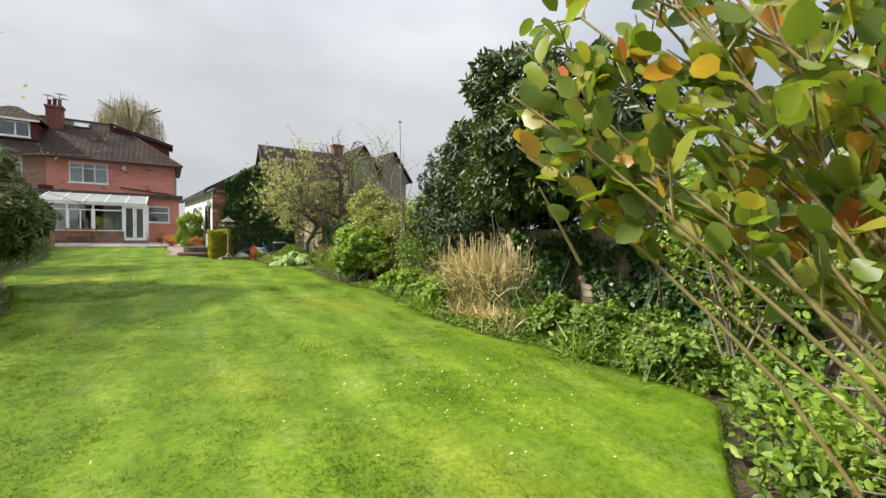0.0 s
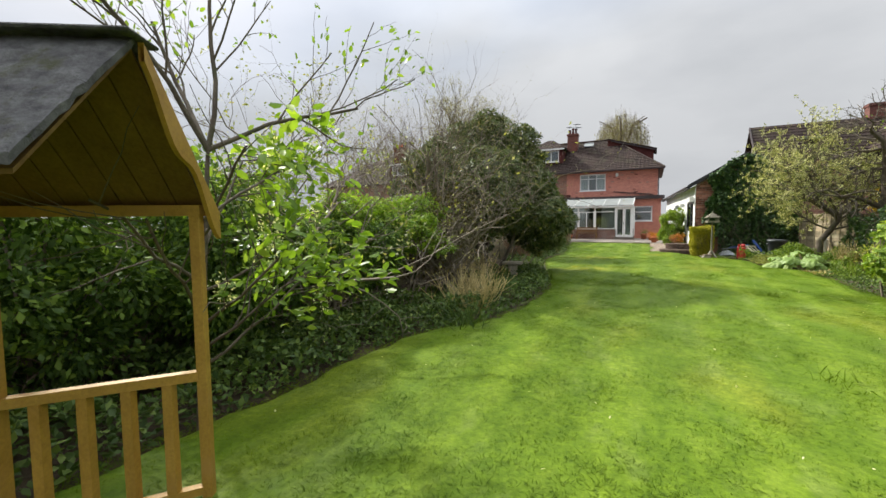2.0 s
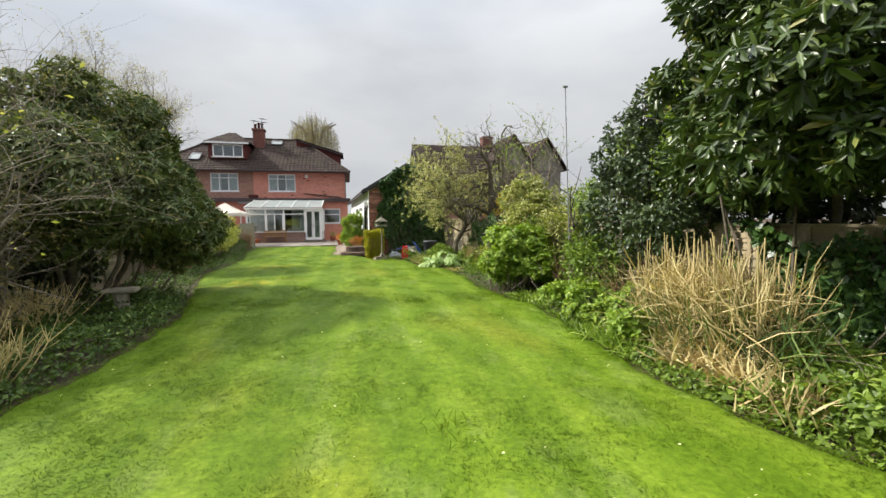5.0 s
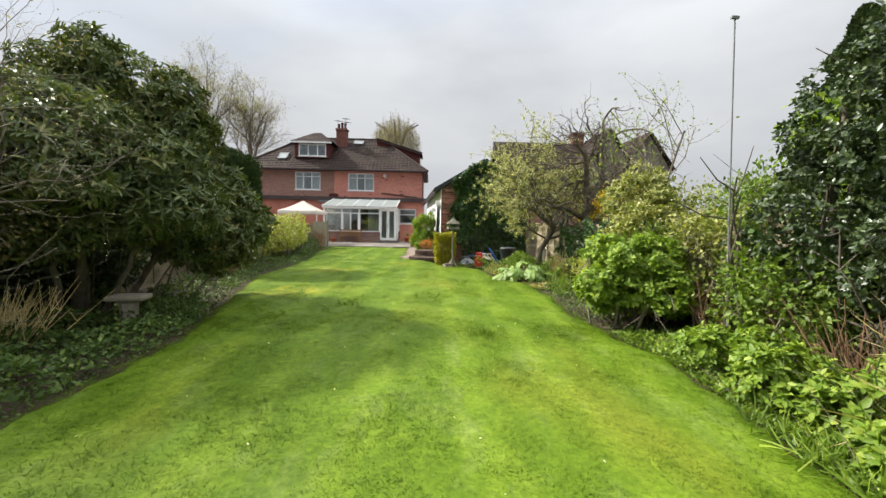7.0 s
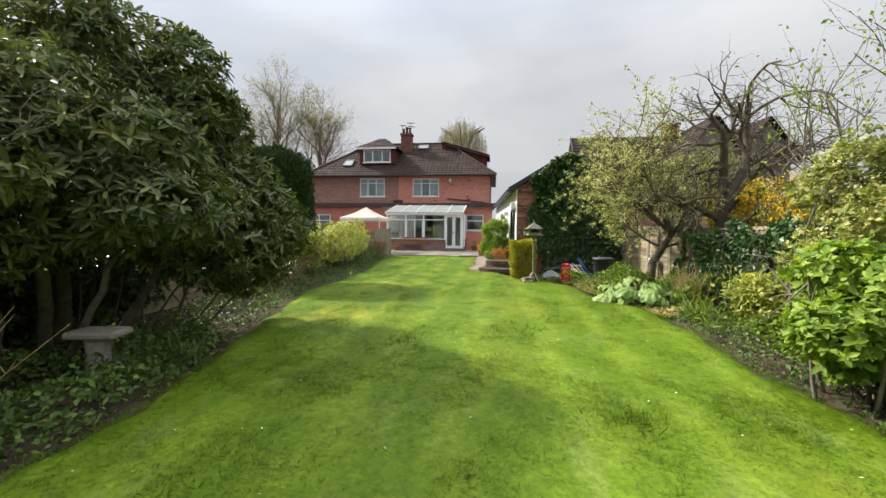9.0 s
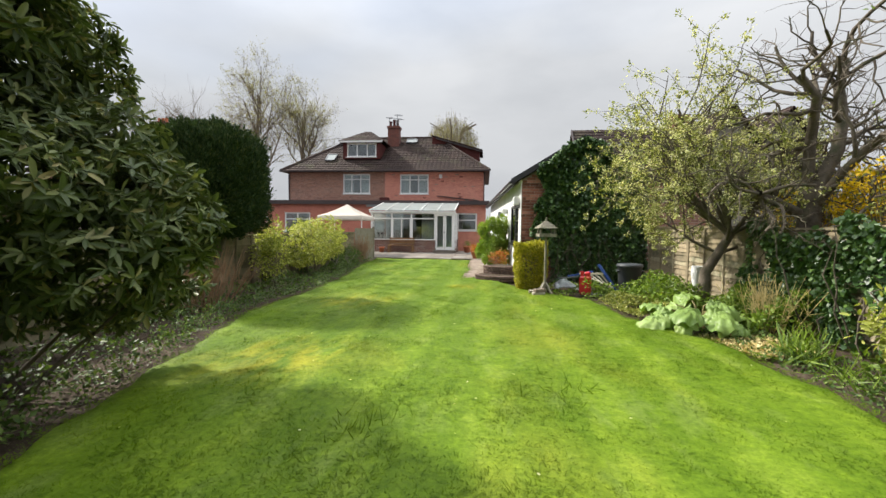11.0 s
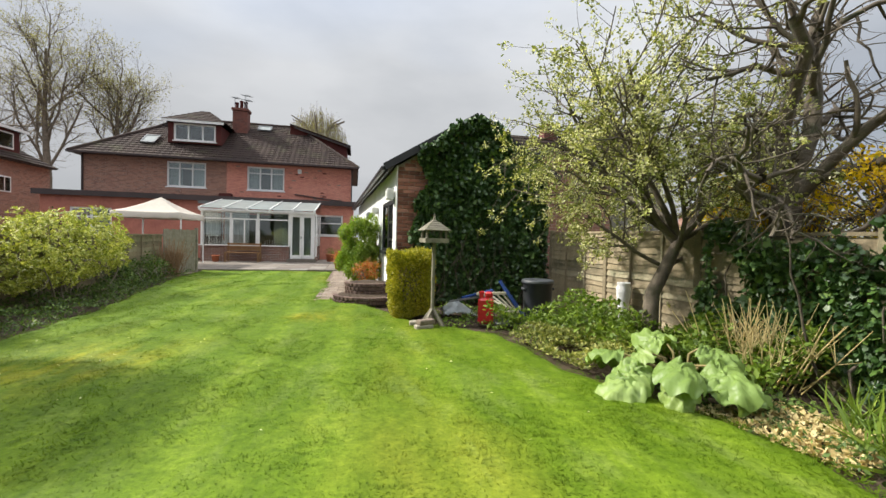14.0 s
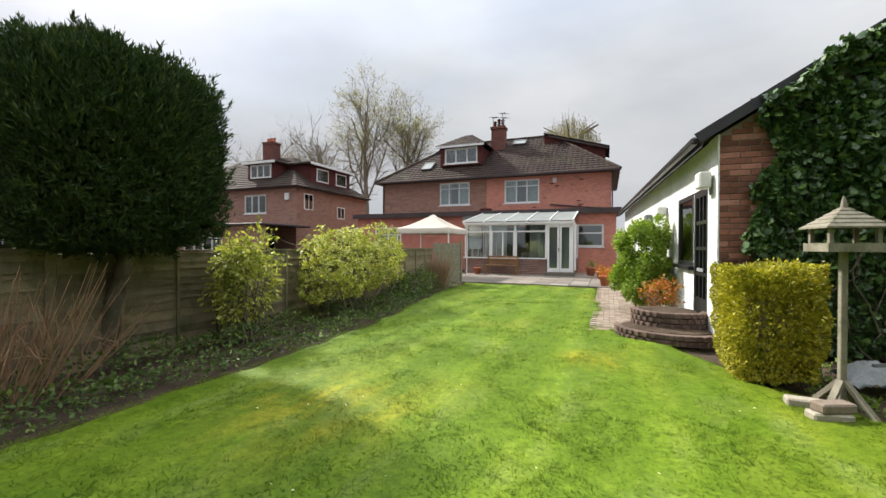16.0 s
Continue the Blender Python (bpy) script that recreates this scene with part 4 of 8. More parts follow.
    slope(bm, ((dx0 + dx1) / 2 - 0.3, dy + 1.6, dz1 + 1.15), ((dx0 + dx1) / 2 + 0.3, dy + 1.6, dz1 + 1.15), ((dx0 + dx1) / 2 + 0.3, dy + 3.2, dz1 + 1.17), ((dx0 + dx1) / 2 - 0.3, dy + 3.2, dz1 + 1.17), 2)
    part("dormer_roof", bm, M_TILE, d)
    # side dormers on both hips: tile-hung box under a gently falling roof
    for sgn, end in ((1, 7.55), (-1, 6.75)):
        x1, xa = w - 0.35, ex1 - run - 0.3
        y0, y1 = ry - 1.0, ry + 1.9
        fall = (8.72 - end) / (x1 + 0.25 - xa)
        at = lambda x: 8.72 - fall * (x - xa)
        sd = part("side_dormer", prism([(sgn * x, z) for x, z in ((xa, 6.0), (x1, 6.0), (x1, at(x1) - 0.10), (xa, at(xa) - 0.10))], y0, y1), M_HUNG, house)
        part("dormer_roof", prism([(sgn * x, z) for x, z in ((xa, at(xa) - 0.09), (x1 + 0.25, end - 0.09), (x1 + 0.25, end), (xa, at(xa)))], y0 - 0.22, y1 + 0.22), M_TILE, sd)
        part("fascia", prism([(sgn * x, z) for x, z in ((xa + 0.3, at(xa + 0.3) - 0.2), (x1 + 0.22, end - 0.2), (x1 + 0.22, end - 0.095), (xa + 0.3, at(xa + 0.3) - 0.095))], y0 - 0.2, y0 - 0.16), M_FASCIA, sd)
        if sgn < 0:
            part("fascia_end", prism([(sgn * x, z) for x, z in ((x1 - 0.9, at(x1 - 0.9) - 0.34), (x1 + 0.22, end - 0.34), (x1 + 0.22, end - 0.205), (x1 - 0.9, at(x1 - 0.9) - 0.205))], y0 - 0.19, y0 - 0.15), M_UPVC, sd)
    # roof windows lying on the front slope
    k = (rz - ez) / (ry - ey0)
    for x0, x1, zc in ((-10.35 - ox, -9.6 - ox, 6.6), (-4.6 - ox, -3.75 - ox, 8.25)):
        yc = ey0 + (zc - ez) / k
        m = pose((x0 + x1) / 2, yc, zc + 0.1, math.degrees(math.atan(k)))
        bm = bmesh.new()
        h = 0.5 if zc < 7 else 0.34
        hw = (x1 - x0) / 2
        for b in ((-hw, hw, -h, -h + 0.07, 0, 0.08), (-hw, hw, h - 0.07, h, 0, 0.08), (-hw, -hw + 0.07, -h, h, 0, 0.08), (hw - 0.07, hw, -h, h, 0, 0.08)):
            box(bm, *b, m=m)
        rw = part("roof_window", bm, M_LEAD, house)
        bm = bmesh.new()
        box(bm, -hw + 0.07, hw - 0.07, -h + 0.07, h - 0.07, 0.03, 0.05, m=m)
        part("pane", bm, M_ROOFGLASS, rw)
    # ground floor with a flat roof
    ey = 33.15 - oy
    kx0, kx1 = -0.06 - ox, 1.2 - ox
    ex = 1.75 - ox
    cx0, cx1 = -4.82 - ox, 0.02 - ox
    door_gap = (cx0 + 0.6, cx1 - 0.3, 0.2, 2.3)
    part("ground_floor_wall", pierced(cx0 - 0.2, ex, ey, ey + 0.3, 0, 2.95, [(kx0, kx1, 1.29, 2.42), door_gap]), M_PAINTED, house)
    part("ground_floor_wall", pierced(-w, cx0 - 0.2, ey, ey + 0.3, 0, 2.95, [(-w + 1.2, -w + 3.0, 1.1, 2.4)]), M_SALMON, house)
    window(house, kx0, kx1, ey + 0.05, 1.29, 2.42, (), 0.36, curtain=False)
    window(house, -w + 1.2, -w + 3.0, ey + 0.05, 1.1, 2.4, (0.5,), 0.36, curtain=False)
    part("side_wall", boxes((ex - 0.3, ex, ey + 0.3, 0.0, 0, 2.95), (-w, -w + 0.3, ey + 0.3, 0, 0, 2.95)), M_PAINTED, house)
    part("flat_roof", boxes((-w - 0.15, ex + 0.15, ey - 0.15, -0.005, 2.95, 3.12)), M_FASCIA, house)
    part("roof_edge", boxes((-w - 0.22, ex + 0.22, ey - 0.22, ey - 0.15, 2.93, 3.19)), M_FASCIA, house)
    part("ground_floor_slab", boxes((-w + 0.31, ex - 0.31, ey + 0.31, back - 0.01, -0.04, 0.18)), M_ROOM, house)
    part("inner_wall", boxes((-w + 0.31, ex - 0.31, ey + 3.2, ey + 3.3, 0.18, 2.6)), M_ROOM, house)
    part("hopper", boxes((mid - 0.35, mid + 0.35, -0.28, -0.005, 3.35, 3.62), bevel=0.04), M_HUNG, house)
    part("waste_pipe", bar((w - 3.3, -0.05, 3.75), (w - 0.3, -0.05, 3.42), 0.06, 0.06), M_FASCIA, house)
    part("alarm_box", boxes((-1.6 - ox, -1.38 - ox, -0.08, -0.003, 5.0, 5.28), bevel=0.03), M_UPVC, house)
    rng = random.Random(5)
    for _ in range(44):
        x, z = rng.uniform(mid + 0.4, w - 0.4), 3.35 + 0.075 * rng.randrange(26)
        if not (win2[0] - 0.3 < x < win2[1] + 0.15 and z > 3.6):
            part("bare_brick", boxes((x, x + 0.22, -0.006, 0.02, z, z + 0.065)), rng.choice((M_BROWN, M_MORTAR, M_HUNG)), house)


def conservatory():
    x0, x1, y0, y1 = -4.82, 0.02, 30.0, 33.0
    c = thing("conservatory", x0, y0, 0, "white framed lean-to conservatory on a low brick wall", "conservatory")
    W, D = x1 - x0, y1 - y0
    part("dwarf_wall", boxes((0, W - 1.12, 0, 0.12, 0, 0.74), (0, 0.12, 0.12, D, 0, 0.74), (W - 0.12, W, 0.2, D, 0, 0.74)), M_DWARF, c)
    part("floor_slab", boxes((0.13, W - 0.13, 0.13, D - 0.02, -0.04, 0.18)), M_SLAB, c)
    part("sill", boxes((-0.06, W - 1.1, -0.07, 0.14, 0.74, 0.79)), M_UPVC, c)
    part("head", boxes((-0.03, W + 0.03, -0.03, 0.12, 2.24, 2.38), bevel=0.01), M_UPVC, c)
    xs = [0.0, 1.22, 2.36, W - 1.18]
    for x in (0.04, 1.22, 2.36, W - 1.12, W - 0.04):
        part("post", boxes((x - 0.045, x + 0.045, 0.0, 0.1, 0.2 if x > W - 0.1 else 0.79, 2.24)), M_UPVC, c)
    part("transom", boxes((0.085, W - 1.165, 0.01, 0.09, 1.93, 1.99)), M_UPVC, c)
    for a, b in ((0.085, 1.175), (1.265, 2.315), (2.405, W - 1.165)):
        for z0, z1 in ((0.79, 1.93), (1.99, 2.24)):
            p = part("pane", boxes((a, b, 0.045, 0.055, z0, z1)), M_GLASS, c)
            p.visible_shadow = False
        part("casement", boxes((a + 0.0, a + 0.05, 0.02, 0.08, 0.79, 1.93), (b - 0.05, b, 0.02, 0.08, 0.79, 1.93), ((a + b) / 2 - 0.03, (a + b) / 2 + 0.03, 0.02, 0.08, 0.79, 1.93)) if a > 1 and a < 2 else boxes((a, a + 0.03, 0.02, 0.08, 0.79, 1.93)), M_UPVC, c)
    # pair of glazed doors
    for a, b in ((W - 1.07, W - 0.58), (W - 0.56, W - 0.085)):
        d = part("door", boxes((a, a + 0.08, 0.01, 0.09, 0.2, 2.24), (b - 0.08, b, 0.01, 0.09, 0.2, 2.24), (a + 0.08, b - 0.08, 0.01, 0.09, 0.2, 0.36), (a + 0.08, b - 0.08, 0.01, 0.09, 2.12, 2.24)), M_UPVC, c)
        p = part("pane", boxes((a + 0.08, b - 0.08, 0.045, 0.055, 0.36, 2.12)), M_GLASS, d)
        p.visible_shadow = False
    part("handle", boxes((W - 0.61, W - 0.58, -0.05, 0.005, 1.1, 1.24)), M_BLACK, d)
    part("doorstep", boxes((W - 1.2, W + 0.1, -0.3, 0.1, 0.0, 0.19), bevel=0.01), M_SLAB, c)
    for s in (0.0, W - 0.06):
        p = part("side_pane", boxes((s + 0.025, s + 0.035, 0.12, D, 0.74, 2.3)), M_GLASS, c)
        p.visible_shadow = False
        for y in (1.0, 2.0, D - 0.05):
            part("post", boxes((s, s + 0.06, y - 0.03, y + 0.03, 0.74, 2.36)), M_UPVC, c)
    # sloping sheet roof with glazing bars
    bm = bmesh.new()
    m = 0.62 / D
    for k in range(5):
        a, b = W * k / 5 + 0.03, W * (k + 1) / 5 - 0.03
        vs = [bm.verts.new(p) for p in ((a, -0.15, 2.40), (b, -0.15, 2.40), (b, D, 2.40 + m * D), (a, D, 2.40 + m * D), (a, -0.15, 2.42), (b, -0.15, 2.42), (b, D, 2.42 + m * D), (a, D, 2.42 + m * D))]
        for q in ((0, 3, 2, 1), (4, 5, 6, 7), (0, 1, 5, 4), (1, 2, 6, 5), (2, 3, 7, 6), (3, 0, 4, 7)):
            bm.faces.new([vs[i] for i in q])
    part("roof_sheet", bm, M_ROOFGLASS, c)
    for k in range(6):
        x = W * k / 5
        part("glazing_bar", bar((x, -0.2, 2.425), (x, D, 2.425 + m * D), 0.04, 0.06), M_CURTAIN, c)
        part("bar_end", boxes((x - 0.05, x + 0.05, -0.24, -0.19, 2.36, 2.47), bevel=0.01), M_UPVC, c)
    part("gutter", boxes((-0.05, W + 0.05, -0.17, -0.06, 2.30, 2.37)), M_UPVC, c)
    part("lead_flashing", boxes((-1.15, W, D - 0.03, D + 0.02, 2.78, 3.05)), M_LEAD, c)
    part("downpipe", bar((W + 0.08, -0.02, 0.3), (W + 0.08, -0.02, 2.3), 0.06, 0.06), M_UPVC, c)
    for x in (0.35, 0.95, 2.75, 3.3):
        ch = thing("cane_chair", x0 + x, y0 + 0.9, 0.18, "pale cane armchair with cushion inside the conservatory", "chair", "conservatory chairs", turn=180)
        part("seat", boxes((-0.25, 0.25, -0.25, 0.25, 0.3, 0.44), bevel=0.04), M_CURTAIN, ch)
        bm = bmesh.new()
        for i in range(9):
            a = math.pi * (i / 8)
            beam(bm, (0.27 * math.cos(a), 0.22 * math.sin(a) - 0.02, 0.42), (0.3 * math.cos(a), 0.28 * math.sin(a) - 0.02, 0.62 + 0.25 * math.sin(a)), 0.05, 0.02)
        part("backrest", bm, M_CURTAIN, ch)
        for u, v in ((-0.2, -0.2), (0.2, -0.2), (-0.2, 0.2), (0.2, 0.2)):
            part("leg", boxes((u - 0.02, u + 0.02, v - 0.02, v + 0.02, 0, 0.3)), M_GREYWOOD, ch)
    bm = bmesh.new()
    n = 22
    vs = [[bm.verts.new((3.35 + 0.5 * i / n, 0.25 + 0.03 * math.sin(i * 1.9), z)) for i in range(n + 1)] for z in (0.35, 2.2)]
    for i in range(n):
        bm.faces.new((vs[0][i], vs[0][i + 1], vs[1][i + 1], vs[1][i]))
    part("blind", bm, M_CURTAIN, c, "pale hanging blind")
    for xa, xb, yy in ((W - 0.5, W - 0.12, 0.2), (0.14, 0.75, 0.22)):
        bm = bmesh.new()
        vs = [[bm.verts.new((xa + (xb - xa) * i / n, yy + 0.03 * math.sin(i * 1.9), z)) for i in range(n + 1)] for z in (0.35 if xa > 1 else 1.15, 2.2)]
        for i in range(n):
            bm.faces.new((vs[0][i], vs[0][i + 1], vs[1][i + 1], vs[1][i]))
        part("blind", bm, M_CURTAIN, c, "pale hanging blind")
    part("inner_wall", boxes((0.12, 1.3, D - 0.06, D - 0.01, 0.18, 2.75), (2.5, W - 0.9, D - 0.06, D - 0.01, 0.18, 2.75)), M_WHITEWASH, c, "white plastered inner wall")


brick_house()
conservatory()

# ---- garage ----
GX0, GX1, GY0, GY1 = 2.68, 5.9, 18.15, 30.5
SLANT = 3.0


def garage():
    g = thing("garage", GX0, GY0, 0, "old brick garage with whitewashed side wall and tiled gable roof", "garage", turn=SLANT)
    W, D, ez, rz = GX1 - GX0, GY1 - GY0, 2.72, 3.78
    hw = W / 2
    # side wall with window and door openings, whitewashed
    m = pose(0, 0, 0, 0, 0, 90) @ Matrix.Scale(-1, 4, (0, 1, 0))
    bm = pierced(0.12, D, 0, 0.22, 0, ez, [(0.44, 1.18, 0.12, 2.12), (1.24, 2.3, 0.98, 2.12), (6.6, 7.6, 1.4, 2.05), (9.4, 10.6, 1.4, 2.05)])
    bmesh.ops.transform(bm, matrix=m, verts=bm.verts)
    bmesh.ops.recalc_face_normals(bm, faces=bm.faces)
    part("side_wall", bm, M_WHITEWASH, g, "whitewashed brick wall")
    part("far_wall", boxes((W - 0.22, W, 0.12, D, 0, ez), (0.22, W - 0.22, D - 0.22, D, 0, ez)), M_BROWN, g)
    # gable wall
    bm = bmesh.new()
    prof = [(0.0, 0.0), (W, 0.0), (W, ez), (hw, rz - 0.05), (0.0, ez)]
    fr, bk = [bm.verts.new((x, 0.0, z)) for x, z in prof], [bm.verts.new((x, 0.12, z)) for x, z in prof]
    bm.faces.new(fr)
    bm.faces.new(bk[::-1])
    for i in range(5):
        bm.faces.new((fr[(i + 1) % 5], fr[i], bk[i], bk[(i + 1) % 5]))
    part("gable_wall", bm, M_MORTAR, g)
    part("quoin", boxes((-0.022, -0.002, -0.02, 0.4, 0.0, ez)), M_WHITEWASH, g)
    bm = bmesh.new()
    slope(bm, (-0.25, -0.12, ez - 0.05), (-0.25, D + 0.1, ez - 0.05), (hw, D + 0.1, rz + 0.05), (hw, -0.12, rz + 0.05), 12, 0.04)
    for f in bm.faces:
        f.normal_flip()
    slope(bm, (W + 0.25, -0.12, ez - 0.05), (W + 0.25, D + 0.1, ez - 0.05), (hw, D + 0.1, rz + 0.05), (hw, -0.12, rz + 0.05), 12, 0.04)
    bmesh.ops.recalc_face_normals(bm, faces=bm.faces)
    part("roof", bm, M_TILE, g)
    part("roof_deck", roof_deck(W, D, hw, ez, rz), M_FASCIA, g)
    part("bargeboard", bar((-0.28, -0.14, ez - 0.06), (hw, -0.14, rz + 0.04), 0.03, 0.13), M_BLACK, g)
    part("bargeboard", bar((W + 0.28, -0.14, ez - 0.06), (hw, -0.14, rz + 0.04), 0.03, 0.13), M_BLACK, g)
    part("gutter", boxes((-0.34, -0.24, -0.1, D, ez - 0.12, ez - 0.03), bevel=0.02), M_BLACK, g)
    part("gutter_fascia", boxes((-0.236, -0.21, -0.1, D, ez - 0.16, ez)), M_BLACK, g)
    # black door with nine panes
    a, b = 0.44, 1.18
    d = part("door", boxes((-0.01, 0.05, a, a + 0.09, 0.12, 2.12), (-0.01, 0.05, b - 0.09, b, 0.12, 2.12), (-0.008, 0.05, a + 0.09, b - 0.09, 0.12, 0.5), (-0.01, 0.05, a + 0.09, b - 0.09, 2.02, 2.12)), M_BLACK, g)
    for z in (0.5, 0.88, 1.26, 1.64):
        part("glazing_bar", boxes((-0.005, 0.045, a + 0.09, b - 0.09, z - 0.025, z + 0.025)), M_BLACK, d)
    for k in (1, 2):
        y = a + 0.09 + (b - a - 0.18) * k / 3
        part("glazing_bar", boxes((-0.003, 0.043, y - 0.02, y + 0.02, 0.5, 2.02)), M_BLACK, d)
    part("pane", boxes((0.02, 0.028, a + 0.09, b - 0.09, 0.5, 2.02)), M_GLASS, d)
    part("letter_plate", boxes((-0.02, -0.009, a + 0.2, b - 0.2, 0.92, 0.97)), M_LEAD, d)
    part("doorstep", boxes((-0.2, 0.05, a - 0.05, b + 0.05, 0.0, 0.11), bevel=0.01), M_WHITEWASH, g)
    for a, b, z0, z1 in ((1.24, 2.3, 0.98, 2.12), (6.6, 7.6, 1.4, 2.05), (9.4, 10.6, 1.4, 2.05)):
        w = part("window", boxes((-0.01, 0.05, a, a + 0.07, z0, z1), (-0.01, 0.05, b - 0.07, b, z0, z1), (-0.01, 0.05, a + 0.07, b - 0.07, z0, z0 + 0.07), (-0.01, 0.05, a + 0.07, b - 0.07, z1 - 0.07, z1)), M_BLACK, g)
        part("pane", boxes((0.02, 0.028, a + 0.07, b - 0.07, z0 + 0.07, z1 - 0.07)), M_GLASS, w)
        part("window_sill", boxes((-0.08, 0.02, a - 0.04, b + 0.04, z0 - 0.06, z0)), M_BLACK, w)
    # floodlight, alarm and meter boxes
    fl = part("floodlight", boxes((-0.2, -0.05, 0.12, 0.34, 2.06, 2.28), bevel=0.02), M_CURTAIN, g)
    part("bracket", boxes((-0.05, 0.0, 0.2, 0.26, 1.98, 2.12)), M_LEAD, fl)
    part("wall_lamp", boxes((-0.2, -0.002, 3.3, 3.6, 1.94, 2.12), bevel=0.03), M_CURTAIN, g)
    part("wall_lamp", boxes((-0.18, -0.002, 5.2, 5.5, 1.9, 2.1), bevel=0.03), M_LEAD, g)
    return g


def roof_deck(W, D, hw, ez, rz):
    bm = bmesh.new()
    prof = [(-0.24, ez - 0.09), (hw, rz - 0.0), (W + 0.24, ez - 0.09), (hw, rz - 0.06)]
    a = [bm.verts.new((x, -0.1, z)) for x, z in prof]
    b = [bm.verts.new((x, D, z)) for x, z in prof]
    bm.faces.new(a)
    bm.faces.new(b[::-1])
    for i in range(4):
        bm.faces.new((a[(i + 1) % 4], a[i], b[i], b[(i + 1) % 4]))
    return bm


GARAGE = garage()


def ivy_sheet(name, n, sample, size, seed, label, out=(0, -1, 0)):
    rng = np.random.default_rng(seed)
    P = sample(rng, n)
    root = thing(name, float(P[:, 0].mean()), float(P[:, 1].mean()), 0, label, "ivy")
    P = P - np.array(root.location)
    v, f = leaf_arrays(rng, P, np.tile(np.array(out, float) * 0.5 + np.array([0, 0, -0.5]), (len(P), 1)) + rng.normal(0, 0.4, (len(P), 3)), size, LOBED, 0.3, 0.1)
    paths = []
    for _ in range(40):
        a = P[rng.integers(len(P))].copy()
        a[2] = 0.0
        pts = [a]
        for k in range(6):
            a = a + np.array([rng.normal(0, 0.12), 0, rng.uniform(0.1, 0.35)]) 
            pts.append(a)
        if pts[-1][2] < P[:, 2].max():
            paths.append((pts, np.linspace(0.014, 0.005, 7)))
    raw("foliage", v, f, L_IVY, root)
    tv, tf = tubes(paths, 4)
    raw("stem_frame", tv, tf, M_BARK, root)
    return root


def gable_sample(rng, n):
    W = GX1 - GX0
    x = rng.uniform(0.2, W, n * 3)
    z = rng.uniform(0.05, 4.2, n * 3)
    top = 2.72 + 1.06 * (1 - np.abs(x - W / 2) / (W / 2)) + 0.12 + 0.08 * np.sin(x * 7)
    low = np.where(x < 0.8, 0.9 + 0.3 * np.sin(z * 5), 0.0)
    edge = 0.40 + 0.13 * np.sin(z * 3.1) + 0.08 * np.sin(z * 8.3)
    keep = (z < top) & (z > low) & (x > edge)
    x, z = x[keep][:n], z[keep][:n]
    bulge = 0.10 + 0.10 * np.sin(x * 2.3 + 1) * np.sin(z * 1.9) + 0.05 * np.sin(x * 6.1) * np.sin(z * 5.3)
    y = GY0 - 0.05 - np.maximum(bulge, 0.02) * rng.uniform(0.2, 1.0, len(x)) - 0.12 * (z > top[keep][:n] - 0.25)
    return np.stack([GX0 + x, y + math.tan(math.radians(SLANT)) * x, z], -1)


ivy_sheet("ivy_on_garage", 15000, gable_sample, 0.085, 11, "dense dark green ivy covering the garage gable")

# ---- fences ----


def lap_fence(a, b, height, n, material, label, seed, post_mat=None):
    """Panels of wavy overlapping boards between posts, from a to b."""
    rng = random.Random(seed)
    a, b = Vector((*a, 0)), Vector((*b, 0))
    d = b - a
    turn = math.degrees(math.atan2(d.y, d.x))
    step = d.length / n
    for k in range(n):
        p = a + d * (k / n)
        root = thing("fence_panel", p.x, p.y, 0, label, "fence", "garden fence", turn=turn)
        h = height + rng.uniform(-0.03, 0.03)
        part("post", boxes((-0.045, 0.045, -0.045, 0.045, -0.05, h + 0.05), bevel=0.008), post_mat or material, root)
        z = -0.06
        while z < h - 0.06:
            w = rng.uniform(0.10, 0.145)
            bm = bmesh.new()
            m = 7
            ph, am = rng.uniform(0, 6), rng.uniform(0.004, 0.016)
            vs = []
            for i in range(m + 1):
                x = 0.05 + (step - 0.1) * i / m
                dz = am * math.sin(ph + i * 1.3)
                vs.append([bm.verts.new(q) for q in ((x, -0.034, z + dz), (x, -0.008, z + w), (x, 0.004, z + w), (x, -0.020, z + dz))])
            for u, v in zip(vs, vs[1:]):
                for i in range(4):
                    bm.faces.new((u[i], v[i], v[(i + 1) % 4], u[(i + 1) % 4]))
            bm.faces.new(vs[0])
            bm.faces.new(vs[-1][::-1])
            bmesh.ops.recalc_face_normals(bm, faces=bm.faces)
            part("board", bm, material, root)
            z += w - 0.025
        part("capping", boxes((0.02, step - 0.02, -0.04, 0.03, h - 0.02, h + 0.015)), material, root)
        for f in (0.34, 0.68):
            part("batten", boxes((step * f - 0.02, step * f + 0.02, -0.046, -0.035, 0.05, h - 0.02)), material, root)


lap_fence((-3.75, 10.5), (-3.7, 23.6), 1.18, 7, M_FENCE_DARK, "weathered lapped timber fence panel greening with age", 1)
lap_fence((-4.3, -5.0), (-3.75, 10.5), 1.25, 8, M_FENCE_DARK, "weathered lapped timber fence panel greening with age", 6)
lap_fence((5.95, 18.0), (6.1, 14.4), 1.46, 2, M_FENCE, "pale wavy lapped timber fence panel", 2)
lap_fence((6.1, 14.4), (6.25, 9.0), 1.46, 3, M_FENCE, "pale lapped timber fence panel behind ivy", 3)
lap_fence((6.25, 9.0), (7.0, 0.0), 1.4, 5, M_FENCE, "weathered lapped timber fence panel behind the border", 4)
lap_fence((7.0, 0.0), (7.0, -3.6), 1.4, 2, M_FENCE, "weathered lapped timber fence panel behind the border", 5)


